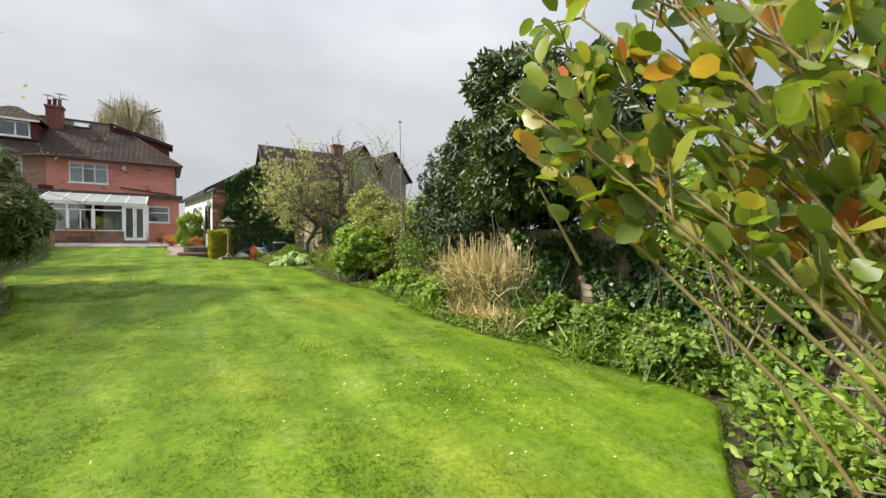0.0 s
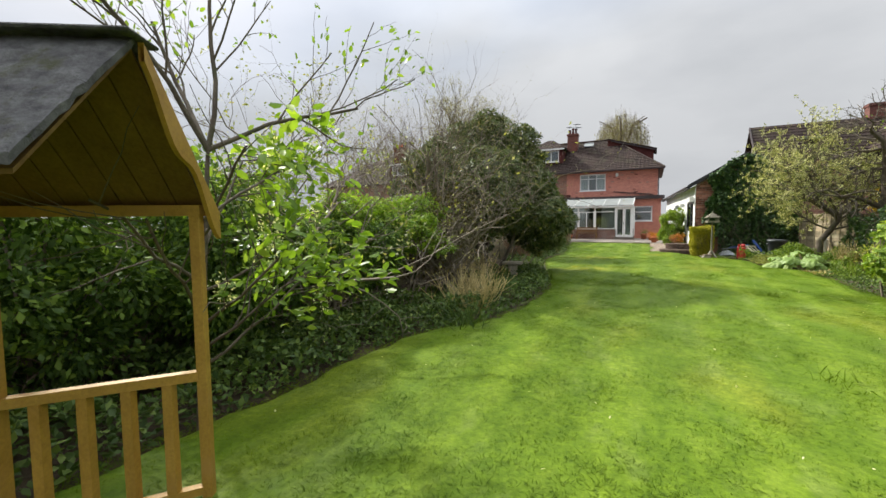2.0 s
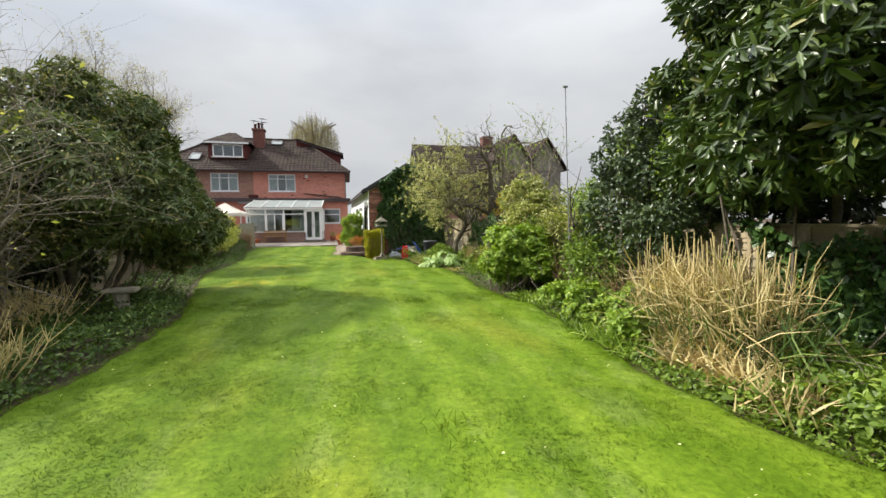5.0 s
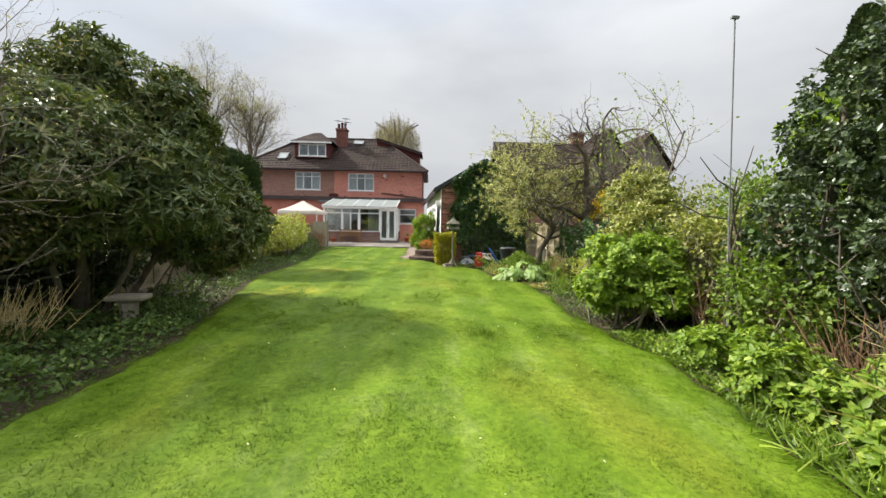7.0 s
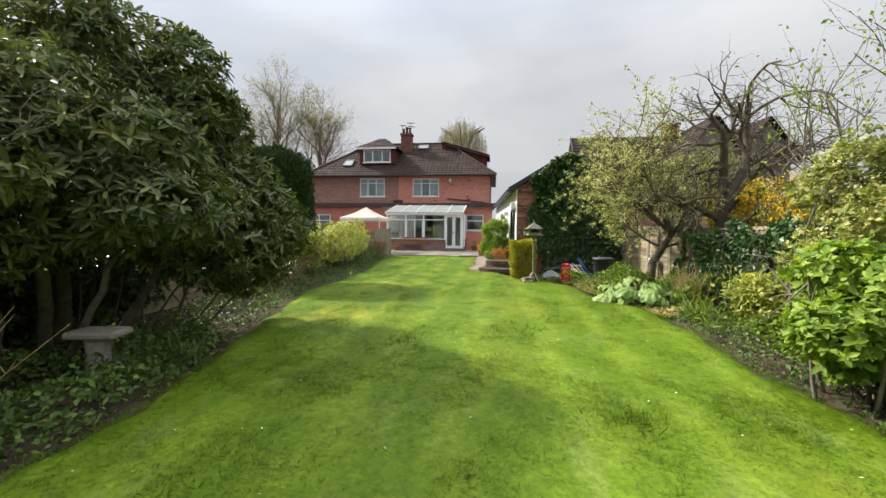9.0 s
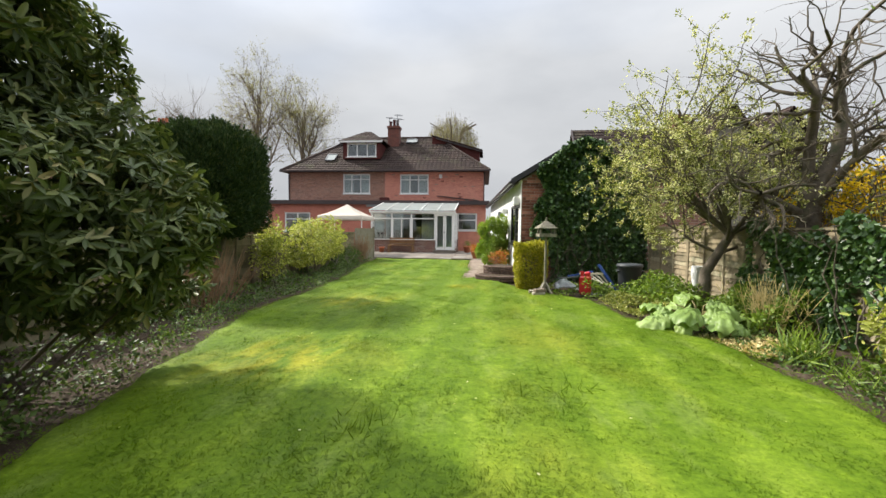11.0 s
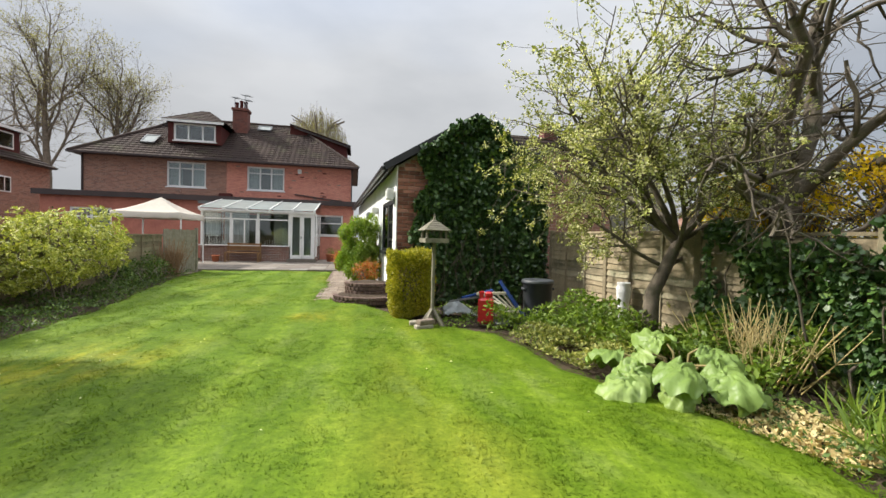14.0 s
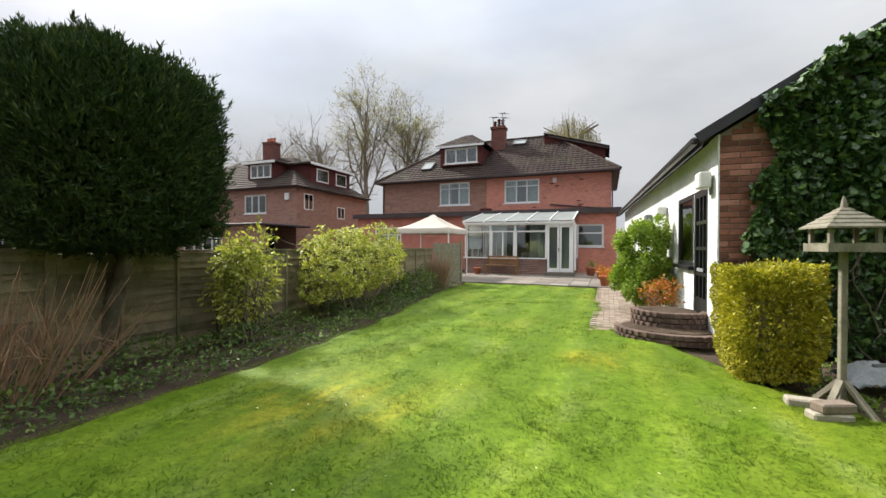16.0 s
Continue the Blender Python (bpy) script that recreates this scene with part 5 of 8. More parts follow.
def fence_ivy(a, b, top, depth, dense=1.0):
    def sample(rng, n):
        u, z = rng.uniform(0, 1, n), rng.uniform(0.05, top, n)
        g = np.sin(u * 19) * np.sin(z * 4.0 + u * 7) + 0.5 * np.sin(u * 41 + z * 3)
        keep = (g > -0.75 * dense) & (z < top - 0.12 + 0.14 * np.sin(u * 23))
        u, z = u[keep], z[keep]
        out = depth * (0.25 + 0.75 * np.maximum(np.sin(u * 13 + z * 2) * np.sin(z * 3.3), 0)) * rng.uniform(0.1, 1, len(u))
        d = np.array([b[0] - a[0], b[1] - a[1]])
        nrm = np.array([d[1], -d[0]]) / np.linalg.norm(d)
        return np.stack([a[0] + d[0] * u + nrm[0] * (0.06 + out), a[1] + d[1] * u + nrm[1] * (0.06 + out), z], -1)
    return sample


ivy_sheet("ivy_on_fence", 15000, fence_ivy((6.08, 14.2), (6.2, 9.0), 1.62, 0.3, 0.95), 0.062, 12, "dark ivy trailing over the timber fence", (-1, -0.2, 0))
ivy_sheet("ivy_on_fence", 7000, fence_ivy((6.55, 5.0), (6.95, 0.4), 1.45, 0.25, 0.85), 0.08, 13, "dark ivy trailing over the timber fence", (-1, 0, 0))

# ---- shrubs and trees, far side of the lawn from the garage ----
rosette_shrub("rhododendron", -2.7, 8.9, [(0, 0, 2.0, 1.55, 1.95, 1.35), (0.7, -0.3, 1.75, 1.25, 1.4, 0.85), (-0.35, 0.3, 2.9, 1.25, 1.4, 1.0), (0.7, 1.0, 1.6, 1.15, 1.15, 1.1), (0.5, -1.3, 2.1, 0.95, 0.85, 0.9), (-1.0, -0.6, 2.3, 1.0, 1.2, 0.9), (1.15, 1.5, 1.15, 0.78, 0.85, 0.92), (0.25, 0.9, 2.6, 1.1, 1.25, 0.95), (0.1, 0.65, 3.35, 0.95, 1.05, 0.95)],
              7800, 8, L_RHODO, 0.135, "large dark green rhododendron overhanging the lawn", "shrub", 21, spread=68, axis_up=0.45, droop=0.12, loose=0.12,
              skirt=lambda x, y: np.where(y < 0.6, 1.05 + 0.18 * np.sin(x * 4 + y * 3) - 0.38 * np.clip(x - 0.7, 0, 1.2), 0.35), twig=M_BARK, stems=9, stem_r=0.022,
              trunks=((0.1, -0.3, 0.5, -0.7, 2.2, 0.07), (-0.1, -0.1, -0.6, 0.1, 2.8, 0.085), (0.2, -0.7, 0.9, -1.1, 1.8, 0.05), (-0.3, -0.9, -0.4, -1.5, 2.4, 0.06), (0.3, 0.2, 1.0, 0.6, 1.9, 0.055), (0.5, -0.5, 1.1, -0.2, 1.6, 0.045)))
for uy in (7.3, 8.7, 10.1):
    rosette_shrub("undergrowth_shrub", -3.45, uy, [(0, 0, 0.65, 0.45, 0.9, 0.75)], 800, 6, L_HOLLY, 0.085, "dark evergreen undergrowth beneath the rhododendron", "shrub", 160 + int(uy), axis_up=0.5, shape=SMALL, stems=6)
shrub("bare_twig_shrub", -2.25, 5.9, [(0, 0, 1.0, 0.85, 1.0, 0.75), (-0.5, 0.1, 1.4, 0.9, 1.1, 0.8), (-0.2, 0.8, 1.6, 0.8, 0.8, 0.7)], 4200, L_BROWN, 0.06, SMALL, "half-bare twiggy shrub with sparse brownish leaves", "shrub", 22, 10, 0.4, 130, M_TWIG, 0.013, reach=0.09)
rosette_shrub("elder_shrub", -2.9, 3.3, [(0, 0, 0.95, 0.9, 1.0, 0.65), (0.3, 0.7, 0.85, 0.7, 0.7, 0.6)], 1500, 7, L_HEDGE, 0.10, "mid green leafy shrub in the border", "shrub", 23, axis_up=0.9, skirt=lambda x, y: 0.3 + 0 * x)
rosette_shrub("bright_elder", -2.75, 4.9, [(0, 0, 1.35, 0.75, 0.9, 0.42), (-0.3, -0.7, 1.45, 0.6, 0.6, 0.4), (0.35, 0.2, 1.1, 0.6, 0.7, 0.35), (0.1, 0.7, 1.5, 0.5, 0.5, 0.35)], 1700, 7, L_LILAC, 0.095, "fresh yellow-green elder shrub in spreading layers", "shrub", 24, axis_up=1.2, spread=75, skirt=lambda x, y: 0.75 + 0 * x)
for k, (hx, hy) in enumerate(((-2.85, 1.75), (-3.0, 0.35), (-3.2, -1.1), (-3.2, -2.7))):
    shrub("privet_hedge", hx, hy, [(0, 0, 0.95, 0.75, 1.0, 0.95), (-0.55, 0, 1.05, 0.55, 1.0, 1.0)], 27000, L_HEDGE, 0.062, SMALL, "dark untrimmed privet hedge behind the playhouse", "hedge", 25 + k, 12, 0.4, 16, group="boundary hedge")


def lilac():
    rng = np.random.default_rng(31)
    root = thing("lilac_tree", -1.5, 0.72, 0, "young lilac tree with fresh leaves and white flower heads", "tree")
    paths, tips, bare = [], [], []
    grow(rng, (0, 0, -0.05), (0.02, 0.05, 1), 1.9, 0.035, 0, (), paths, [], 0.4, 0.06)
    top = paths[0][0][-1]
    for d, ln in (((0.75, 0.6, 0.5), 1.1), ((0.1, -0.5, 0.9), 1.1), ((-0.5, 0.3, 0.9), 1.1), ((0.25, 0.3, 1.0), 1.2)):
        grow(rng, top, d, ln, 0.018, 2, (5, 4), paths, bare, 0.12, 0.3, 0.6)
    for z, d in ((0.5, (0.5, 0.3, 0.5)), (0.8, (0.3, -0.5, 0.6)), (0.9, (0.6, 0.5, 0.4)), (1.1, (-0.3, 0.5, 0.7)), (1.2, (0.7, 0.1, 0.5)), (1.35, (0.2, 0.7, 0.6)), (0.4, (0.4, 0.5, 0.4)), (0.65, (0.55, -0.15, 0.35)), (1.0, (0.2, -0.6, 0.4))):
        grow(rng, (0, 0, z), d, 0.95, 0.012, 1, (6,), paths, tips, 0.1, 0.3, 0.7)
    v, f = tubes(paths, 6)
    raw("trunk", v, f, M_BARK, root, smooth=True)
    P = np.array([t[0] for t in tips])
    D = np.array([t[1] for t in tips])
    away = ~((P[:, 1] < -0.1) & (P[:, 0] > 0.05))
    P, D = P[away], D[away]
    k = 10
    v, f = leaf_arrays(rng, np.repeat(P, k, 0) + rng.normal(0, 0.05, (len(P) * k, 3)), np.repeat(D, k, 0), 0.075, OVAL, 0.4, 0.5)
    raw("foliage", v, f, L_LILAC, root)
    B, E = np.array([t[0] for t in bare]), np.array([t[1] for t in bare])
    v2, f2 = leaf_arrays(rng, np.repeat(B, 2, 0) + rng.normal(0, 0.03, (len(B) * 2, 3)), np.repeat(E, 2, 0), 0.05, OVAL, 0.2, 0.5)
    raw("upper_foliage", v2, f2, L_LILAC, root)
    pick = rng.choice(len(P), 9, replace=False)
    c = np.repeat(P[pick], 70, 0)
    off = rng.normal(0, 1, (len(c), 3)) * np.array([0.028, 0.028, 0.05])
    v, f = leaf_arrays(rng, c + off, unit(off), 0.018, SMALL, 0, 0.5)
    raw("blossom", v, f, L_WHITE, root, "creamy white flower heads")


lilac()


def clipped_conifer():
    """A block-clipped conifer: feathery sprays over a rounded box, on a bare forked trunk."""
    rng = np.random.default_rng(41)
    root = thing("clipped_conifer", -3.78, 14.75, 0, "dark clipped conifer with a domed top on a bare trunk", "tree")
    n = 75000
    v = unit(rng.normal(0, 1, (n, 3)))
    p = 5.0
    r = 1 / (np.abs(v) ** p).sum(1) ** (1 / p)
    depth = 1 - 0.12 * rng.uniform(0, 1, n) ** 1.5
    bumps = 1 + 0.045 * np.sin(v[:, 0] * 9 + 2 * v[:, 2]) * np.sin(v[:, 1] * 8) + 0.035 * np.sin(v[:, 2] * 17 + v[:, 0] * 12) * np.sin(v[:, 1] * 15 + v[:, 2] * 6) + 0.02 * np.sin(v[:, 0] * 31 + v[:, 1] * 27) * np.sin(v[:, 2] * 29)
    P = v * (r * depth * bumps)[:, None] * np.array([0.93, 0.96, 1.06])
    P[:, 2] += 2.27 - 0.09 * np.maximum(P[:, 2], 0) * (P[:, 0] ** 2 + P[:, 1] ** 2)
    fray = rng.random(n) < 0.03
    P[fray] += v[fray] * rng.uniform(0.0, 0.12, (fray.sum(), 1))
    # feathery sprays that stand out of the clipped face, most of them on the top
    tips = rng.choice(n, 900, replace=False)
    tips = tips[(v[tips, 2] > 0.15) | (rng.random(900) < 0.45)]
    run = np.linspace(0, 1, 26)[None, :, None]
    way = unit(v[tips] * 0.7 + np.array([0, 0, 0.7]) + rng.normal(0, 0.25, (len(tips), 3)))
    spray = P[tips][:, None] + way[:, None] * run * rng.uniform(0.05, 0.15, (len(tips), 1, 1)) + rng.normal(0, 0.018, (len(tips), 26, 3)) * (1.2 - run)
    P = np.concatenate([P, spray.reshape(-1, 3)])
    lv, lf = leaf_arrays(rng, P, np.concatenate([v * 0.6 + np.array([0, 0, 0.6]), np.repeat(way, 26, 0)]), 0.07, NEEDLE, -0.2, 0.2)
    m = 26000
    inner = P[:m] * 1.0
    inner[:, :2] *= rng.uniform(0.55, 0.88, (m, 1))
    inner[:, 2] = 2.2 + (inner[:, 2] - 2.2) * rng.uniform(0.55, 0.90, m)
    iv, jf = leaf_arrays(rng, inner, v[:m], 0.16, SMALL, 0, 0.3)
    lv, lf = np.concatenate([lv, iv]), [lf, jf + len(lv)]
    raw("foliage", lv, lf, L_YEW, root)
    for a in (0.3, 2.2, 4.1):
        tv, tf = tubes([([(0, 0, -0.1), (0.06 * math.cos(a), 0.06 * math.sin(a), 0.5), (0.3 * math.cos(a), 0.3 * math.sin(a), 1.3), (0.5 * math.cos(a), 0.5 * math.sin(a), 2.4)], [0.1, 0.09, 0.07, 0.03])], 8)
        raw("trunk", tv, tf, M_BARK, root, smooth=True)


clipped_conifer()
shrub("golden_shrub", -3.2, 16.2, [(0, 0, 0.75, 0.34, 0.5, 0.62)], 2600, L_GOLD, 0.06, OVAL, "yellow-green leafy shrub against the fence", "shrub", 42, 10, 0.45, 18)
rosette_shrub("variegated_shrub", -3.3, 18.9, [(0, -0.3, 1.0, 0.6, 0.95, 0.78), (0, 0.75, 0.95, 0.55, 0.85, 0.72), (0, -1.0, 0.8, 0.5, 0.6, 0.6)], 2500, 6, L_GOLD, 0.062, "rounded golden variegated shrub by the fence", "shrub", 43, 14, 0.36, 60, 0.5, shape=SMALL, loose=0.25, flowers=L_WHITE)
shrub("dark_round_bush", -4.6, 20.6, [(0, 0, 1.0, 0.6, 0.6, 0.72)], 4000, L_YEW, 0.05, SMALL, "dark clipped round bush behind the fence", "shrub", 44, 9, 0.3, 8)
shrub("low_border_shrub", -3.35, 21.8, [(0, 0, 0.3, 0.45, 1.5, 0.35)], 3000, L_DARKHERB, 0.06, SMALL, "low grey-green border plants by the lawn edge", "shrub", 45, 9, 0.4, 12)

# ---- garage side of the lawn ----
rosette_shrub("cherry_laurel", 6.5, 4.0, [(0, 0, 2.9, 1.35, 1.6, 1.2), (-0.5, -0.2, 2.45, 1.2, 1.4, 0.9), (0.2, 0.3, 3.7, 1.2, 1.4, 0.95), (-0.2, -1.2, 2.8, 1.2, 1.0, 1.1), (0.3, 0.6, 2.1, 0.9, 1.2, 0.7)],
              4200, 7, L_LAUREL, 0.185, "tall glossy cherry laurel hanging over the fence", "tree", 51, spread=62, axis_up=0.0, droop=0.55, skirt=lambda x, y: 1.32 + 0.15 * np.sin(y * 3 + x * 2), twig=M_BARK, stems=5, stem_r=0.02, fill=0.35, loose=0.1,
              trunks=((0.75, 0.2, 0.3, 0.0, 2.6, 0.07), (0.8, -0.6, 0.4, -1.0, 2.6, 0.06)))
for by in (2.0, 3.9, 5.8):
    rosette_shrub("backing_hedge", 8.0, by, [(0, 0, 1.3, 0.7, 1.15, 1.2)], 1300, 6, L_HOLLY, 0.10, "dark evergreen hedge beyond the timber fence", "hedge", 151 + int(by), axis_up=0.4, shape=SMALL, stems=6)
rosette_shrub("holly_tree", 6.2, 6.7, [(0, 0, 1.6, 0.62, 0.65, 0.95), (-0.05, 0, 2.5, 0.42, 0.42, 0.75), (0.3, -0.6, 1.9, 0.65, 0.6, 0.9), (0.25, -0.2, 3.1, 0.28, 0.28, 0.6), (0.1, -0.9, 1.3, 0.6, 0.6, 0.6)], 4600, 6, L_HOLLY, 0.062, "dark upright holly with glossy leaves", "tree", 52, 16, 0.33, 60, 0.5,
              skirt=lambda x, y: 0.75 + 0 * x, twig=M_BARK, shape=SMALL, stems=20, fill=0.4, loose=0.25, trunks=((0, 0, 0, 0, 2.6, 0.06),))
rosette_shrub("viburnum", 5.25, 8.7, [(0, -0.1, 0.72, 0.78, 0.85, 0.62), (0.15, 0.5, 0.65, 0.65, 0.6, 0.55), (-0.1, -0.3, 1.0, 0.5, 0.55, 0.4)], 2300, 7, L_BRIGHT, 0.088, "rounded bright green shrub at the lawn edge", "shrub", 53, 12, 0.36, 66, 0.75, 0.1, shape=OVAL, stems=20, loose=0.15)
rosette_shrub("flowering_currant", 5.95, 9.85, [(0, 0, 1.35, 0.72, 0.7, 0.9), (-0.1, -0.5, 1.2, 0.6, 0.5, 0.8), (0.1, 0.2, 1.95, 0.55, 0.55, 0.55)], 2200, 6, L_OLIVE, 0.075, "pale shrub with cream flower clusters behind the border", "shrub", 54, 14, 0.38, 60, 0.6, shape=SMALL, stems=40, flowers=L_WHITE, loose=0.3)
shrub("green_border_bush", 6.1, 0.9, [(0, 0, 1.35, 0.65, 0.8, 1.1), (0.2, -1.3, 1.6, 0.7, 0.9, 1.2)], 8500, L_BRIGHT, 0.075, OVAL, "bright leafy bush in the border", "shrub", 56, 10, 0.42, 18)
shrub("green_backing_shrub", 7.0, 8.3, [(0, 0, 1.5, 0.6, 1.1, 0.85)], 4500, L_HERB, 0.07, SMALL, "leafy shrub rising behind the fence", "shrub", 57, 10, 0.42, 18)
shrub("green_backing_shrub", 7.1, 10.2, [(0, 0, 1.5, 0.6, 1.1, 0.75)], 4500, L_OLIVE, 0.06, SMALL, "leafy shrub rising behind the fence", "shrub", 58, 10, 0.42, 18)
shrub("border_shrub", 5.85, 6.75, [(0, 0, 0.75, 0.5, 0.7, 0.65)], 3600, L_HERB, 0.065, SMALL, "mid green shrub against the fence", "shrub", 67, 10, 0.42, 14)
shrub("leafy_tree", 8.3, 7.4, [(0, 0, 2.5, 1.2, 1.3, 1.0), (0.2, -0.6, 3.4, 0.9, 1.0, 0.8)], 12000, L_BRIGHT, 0.11, OVAL, "light green leafy tree rising beyond the fence", "tree", 68, 14, 0.4, 14, M_BARK, 0.04)
shrub("border_shrub", 5.75, 9.2, [(0, 0, 0.9, 0.45, 0.7, 0.7)], 3200, L_HERB, 0.065, SMALL, "mid green shrub against the fence", "shrub", 59, 10, 0.42, 14)
shrub("border_shrub", 5.9, 7.8, [(0, 0.1, 0.95, 0.4, 0.6, 0.75)], 3200, L_OLIVE, 0.06, SMALL, "tangled olive green shrub against the fence", "shrub", 60, 10, 0.42, 24)
ivy_sheet("ivy_on_fence", 5200, fence_ivy((6.24, 8.9), (6.5, 5.6), 1.5, 0.25, 0.75), 0.075, 14, "dark ivy trailing over the timber fence", (-1, 0, 0))

# ---- more trees ----


def branching_tree(name, x, y, limbs, label, seed, bark, levels, kids, leaf=None, size=0.06, per=4, spread=0.8, lift=0.12, trunk=None, wander=0.3, shape=SMALL, blossom=None, category="tree", sides=5, shrink=0.62):
    """A trunk with limbs (start, direction, length, radius), finer limbs on those, and leaves on the ends."""
    rng = np.random.default_rng(seed)
    root = thing(name, x, y, 0, label, category)
    paths, tips = [], []
    if trunk:
        pts, r0, r1 = trunk
        paths.append((pts, np.linspace(r0, r1, len(pts))))
        v, f = tubes(paths, 9)
        raw("trunk", v, f, bark, root, smooth=True)
    for p, d, ln, r in limbs:
        paths = []
        grow(rng, p, d, ln, r, levels, kids, paths, tips, lift, wander, spread, shrink)
        v, f = tubes(paths, sides)
        raw("limb", v, f, bark, root, smooth=True)
    P, Dv = np.array([t[0] for t in tips]), np.array([t[1] for t in tips])
    if leaf is not None:
        v, f = leaf_arrays(rng, np.repeat(P, per, 0) + rng.normal(0, size * 0.7, (len(P) * per, 3)), np.repeat(Dv, per, 0), size, shape, 0.2, 0.5)
        raw("crown", v, f, leaf, root)
    if blossom is not None:
        pick = rng.choice(len(P), max(len(P) * 3 // 4, 1), replace=False)
        c = np.repeat(P[pick], 9, 0)
        v, f = leaf_arrays(rng, c + rng.normal(0, 0.03, c.shape), unit(rng.normal(0, 1, c.shape)), 0.035, SMALL, 0, 0.4)
        raw("blossom", v, f, blossom, root)
    return root


# blossoming apple by the fence
FORK = (0.42, 0.1, 1.35)
branching_tree("apple_tree", 5.45, 14.4,
               [(FORK, (-0.9, 0.2, 0.6), 1.6, 0.045), (FORK, (0.7, 0.3, 0.8), 1.5, 0.05), ((0.35, 0.1, 1.2), (-0.4, -0.6, 0.6), 1.3, 0.035), (FORK, (0.2, 0.6, 1.0), 1.7, 0.045),
                (FORK, (-0.3, 0.1, 1.2), 1.9, 0.045), ((0.3, 0.1, 1.0), (-1.0, 0.1, 0.25), 1.2, 0.03), (FORK, (0.9, -0.3, 0.5), 1.4, 0.035), ((0.4, 0.1, 1.3), (-0.8, 0.7, 1.0), 2.1, 0.04),
                (FORK, (-0.6, 0.9, 0.8), 1.9, 0.04), (FORK, (0.3, -0.7, 0.7), 1.4, 0.035), (FORK, (-0.9, -0.2, 1.1), 2.2, 0.035), (FORK, (-0.5, -0.5, 1.3), 2.3, 0.035), (FORK, (-1.0, 0.5, 1.3), 2.2, 0.035), ((0.3, 0.1, 1.05), (0.8, 0.5, 0.2), 1.3, 0.03)],
               "old apple tree with crooked trunk, young leaves and white blossom", 61, M_BARK, 2, (8, 7), L_OLIVE, 0.042, 11, 0.9, 0.07,
               ([(0, 0, -0.1), (-0.03, 0, 0.35), (0.0, 0.02, 0.7), (0.2, 0.06, 1.0), FORK], 0.105, 0.065), blossom=L_WHITE, shrink=0.57)
# old pollarded tree behind the fence
branching_tree("pollarded_tree", 6.5, 13.7,
               [((0, 0, 1.6), (-0.8, 0.6, 0.8), 1.5, 0.085), ((0.02, 0, 1.8), (0.15, 0.0, 1.5), 2.2, 0.11), ((0, 0, 1.7), (0.7, -0.5, 0.9), 1.7, 0.075), ((0, 0, 1.9), (-0.25, 0.3, 1.4), 1.9, 0.095), ((0, 0, 1.7), (0.9, 0.5, 0.9), 1.8, 0.075), ((0, 0, 1.9), (0.3, -0.8, 0.9), 1.7, 0.07)],
               "old bare pollarded tree with thick knotted limbs and fine twigs", 62, M_BARK, 3, (7, 6, 4), None, 0.05, 2, 0.85, 0.03, ([(0, 0, -0.1), (0.02, 0, 0.8), (0, 0, 1.4), (0, 0, 2.0)], 0.17, 0.14), wander=0.5, shrink=0.55)
branching_tree("young_tree", 6.9, 11.4, [((0, 0, 1.5), (-0.3, 0.2, 1), 1.9, 0.03), ((0, 0, 1.5), (0.3, -0.3, 1), 2.0, 0.03), ((0, 0, 1.8), (0.0, 0.5, 1), 1.8, 0.03), ((0, 0, 1.6), (-0.5, -0.6, 0.8), 1.6, 0.025)],
               "slender young tree with sparse fresh green leaves", 63, M_TWIG, 2, (6, 4), L_BRIGHT, 0.06, 2, 0.7, 0.15, ([(0, 0, 0), (0, 0, 0.8), (0, 0, 1.9)], 0.05, 0.035))
branching_tree("bare_shrub", -2.7, 5.6, [((0, 0, 0.2), d, 2.4, 0.03) for d in ((0.15, 0.1, 1), (-0.35, 0.1, 1), (0.3, -0.3, 1), (-0.1, -0.4, 1), (0.05, 0.5, 1), (-0.55, -0.3, 0.9), (0.45, 0.25, 1))],
               "tall bare shrub with thin grey twigs and a few buds", 64, M_TWIG, 3, (7, 5, 3), L_FARTREE, 0.022, 1, 0.7, 0.16, category="shrub", sides=3, wander=0.6)
branching_tree("bare_shrub", -3.6, 7.0, [((0, 0, 0.2), d, 2.9, 0.035) for d in ((0.15, 0.1, 1), (-0.35, 0.1, 1), (0.3, -0.3, 1), (-0.1, -0.4, 1), (0.05, 0.5, 1))],
               "tall bare shrub with thin grey twigs and a few buds", 65, M_TWIG, 3, (7, 5, 3), L_FARTREE, 0.022, 1, 0.7, 0.16, category="shrub", sides=3, wander=0.6)
branching_tree("leafing_shrub", -3.1, 2.9, [((0, 0, 0.2), d, 2.2, 0.03) for d in ((0.15, 0.1, 1), (-0.35, 0.3, 1), (0.3, -0.3, 1), (0.05, 0.5, 1), (0.4, 0.2, 0.9))],
               "tall twiggy shrub with sparse pale young leaves", 66, M_TWIG, 3, (7, 5, 3), L_OLIVE, 0.038, 2, 0.7, 0.16, category="shrub", sides=3, wander=0.6)

# distant trees behind the houses
def tall_limbs(seed, top, low, reach, count):
    rng = np.random.default_rng(seed)
    out = []
    for k in range(count):
        f = k / (count - 1)
        a = k * 2.4 + rng.uniform(-0.3, 0.3)
        out.append(((0.25 * math.sin(low + f * 3), 0, low + (top - low) * f), (math.cos(a), math.sin(a), 1.9 + 0.8 * f), reach * (1.0 - 0.45 * f) * rng.uniform(0.85, 1.15), 0.13 * (1 - 0.5 * f)))
    return out


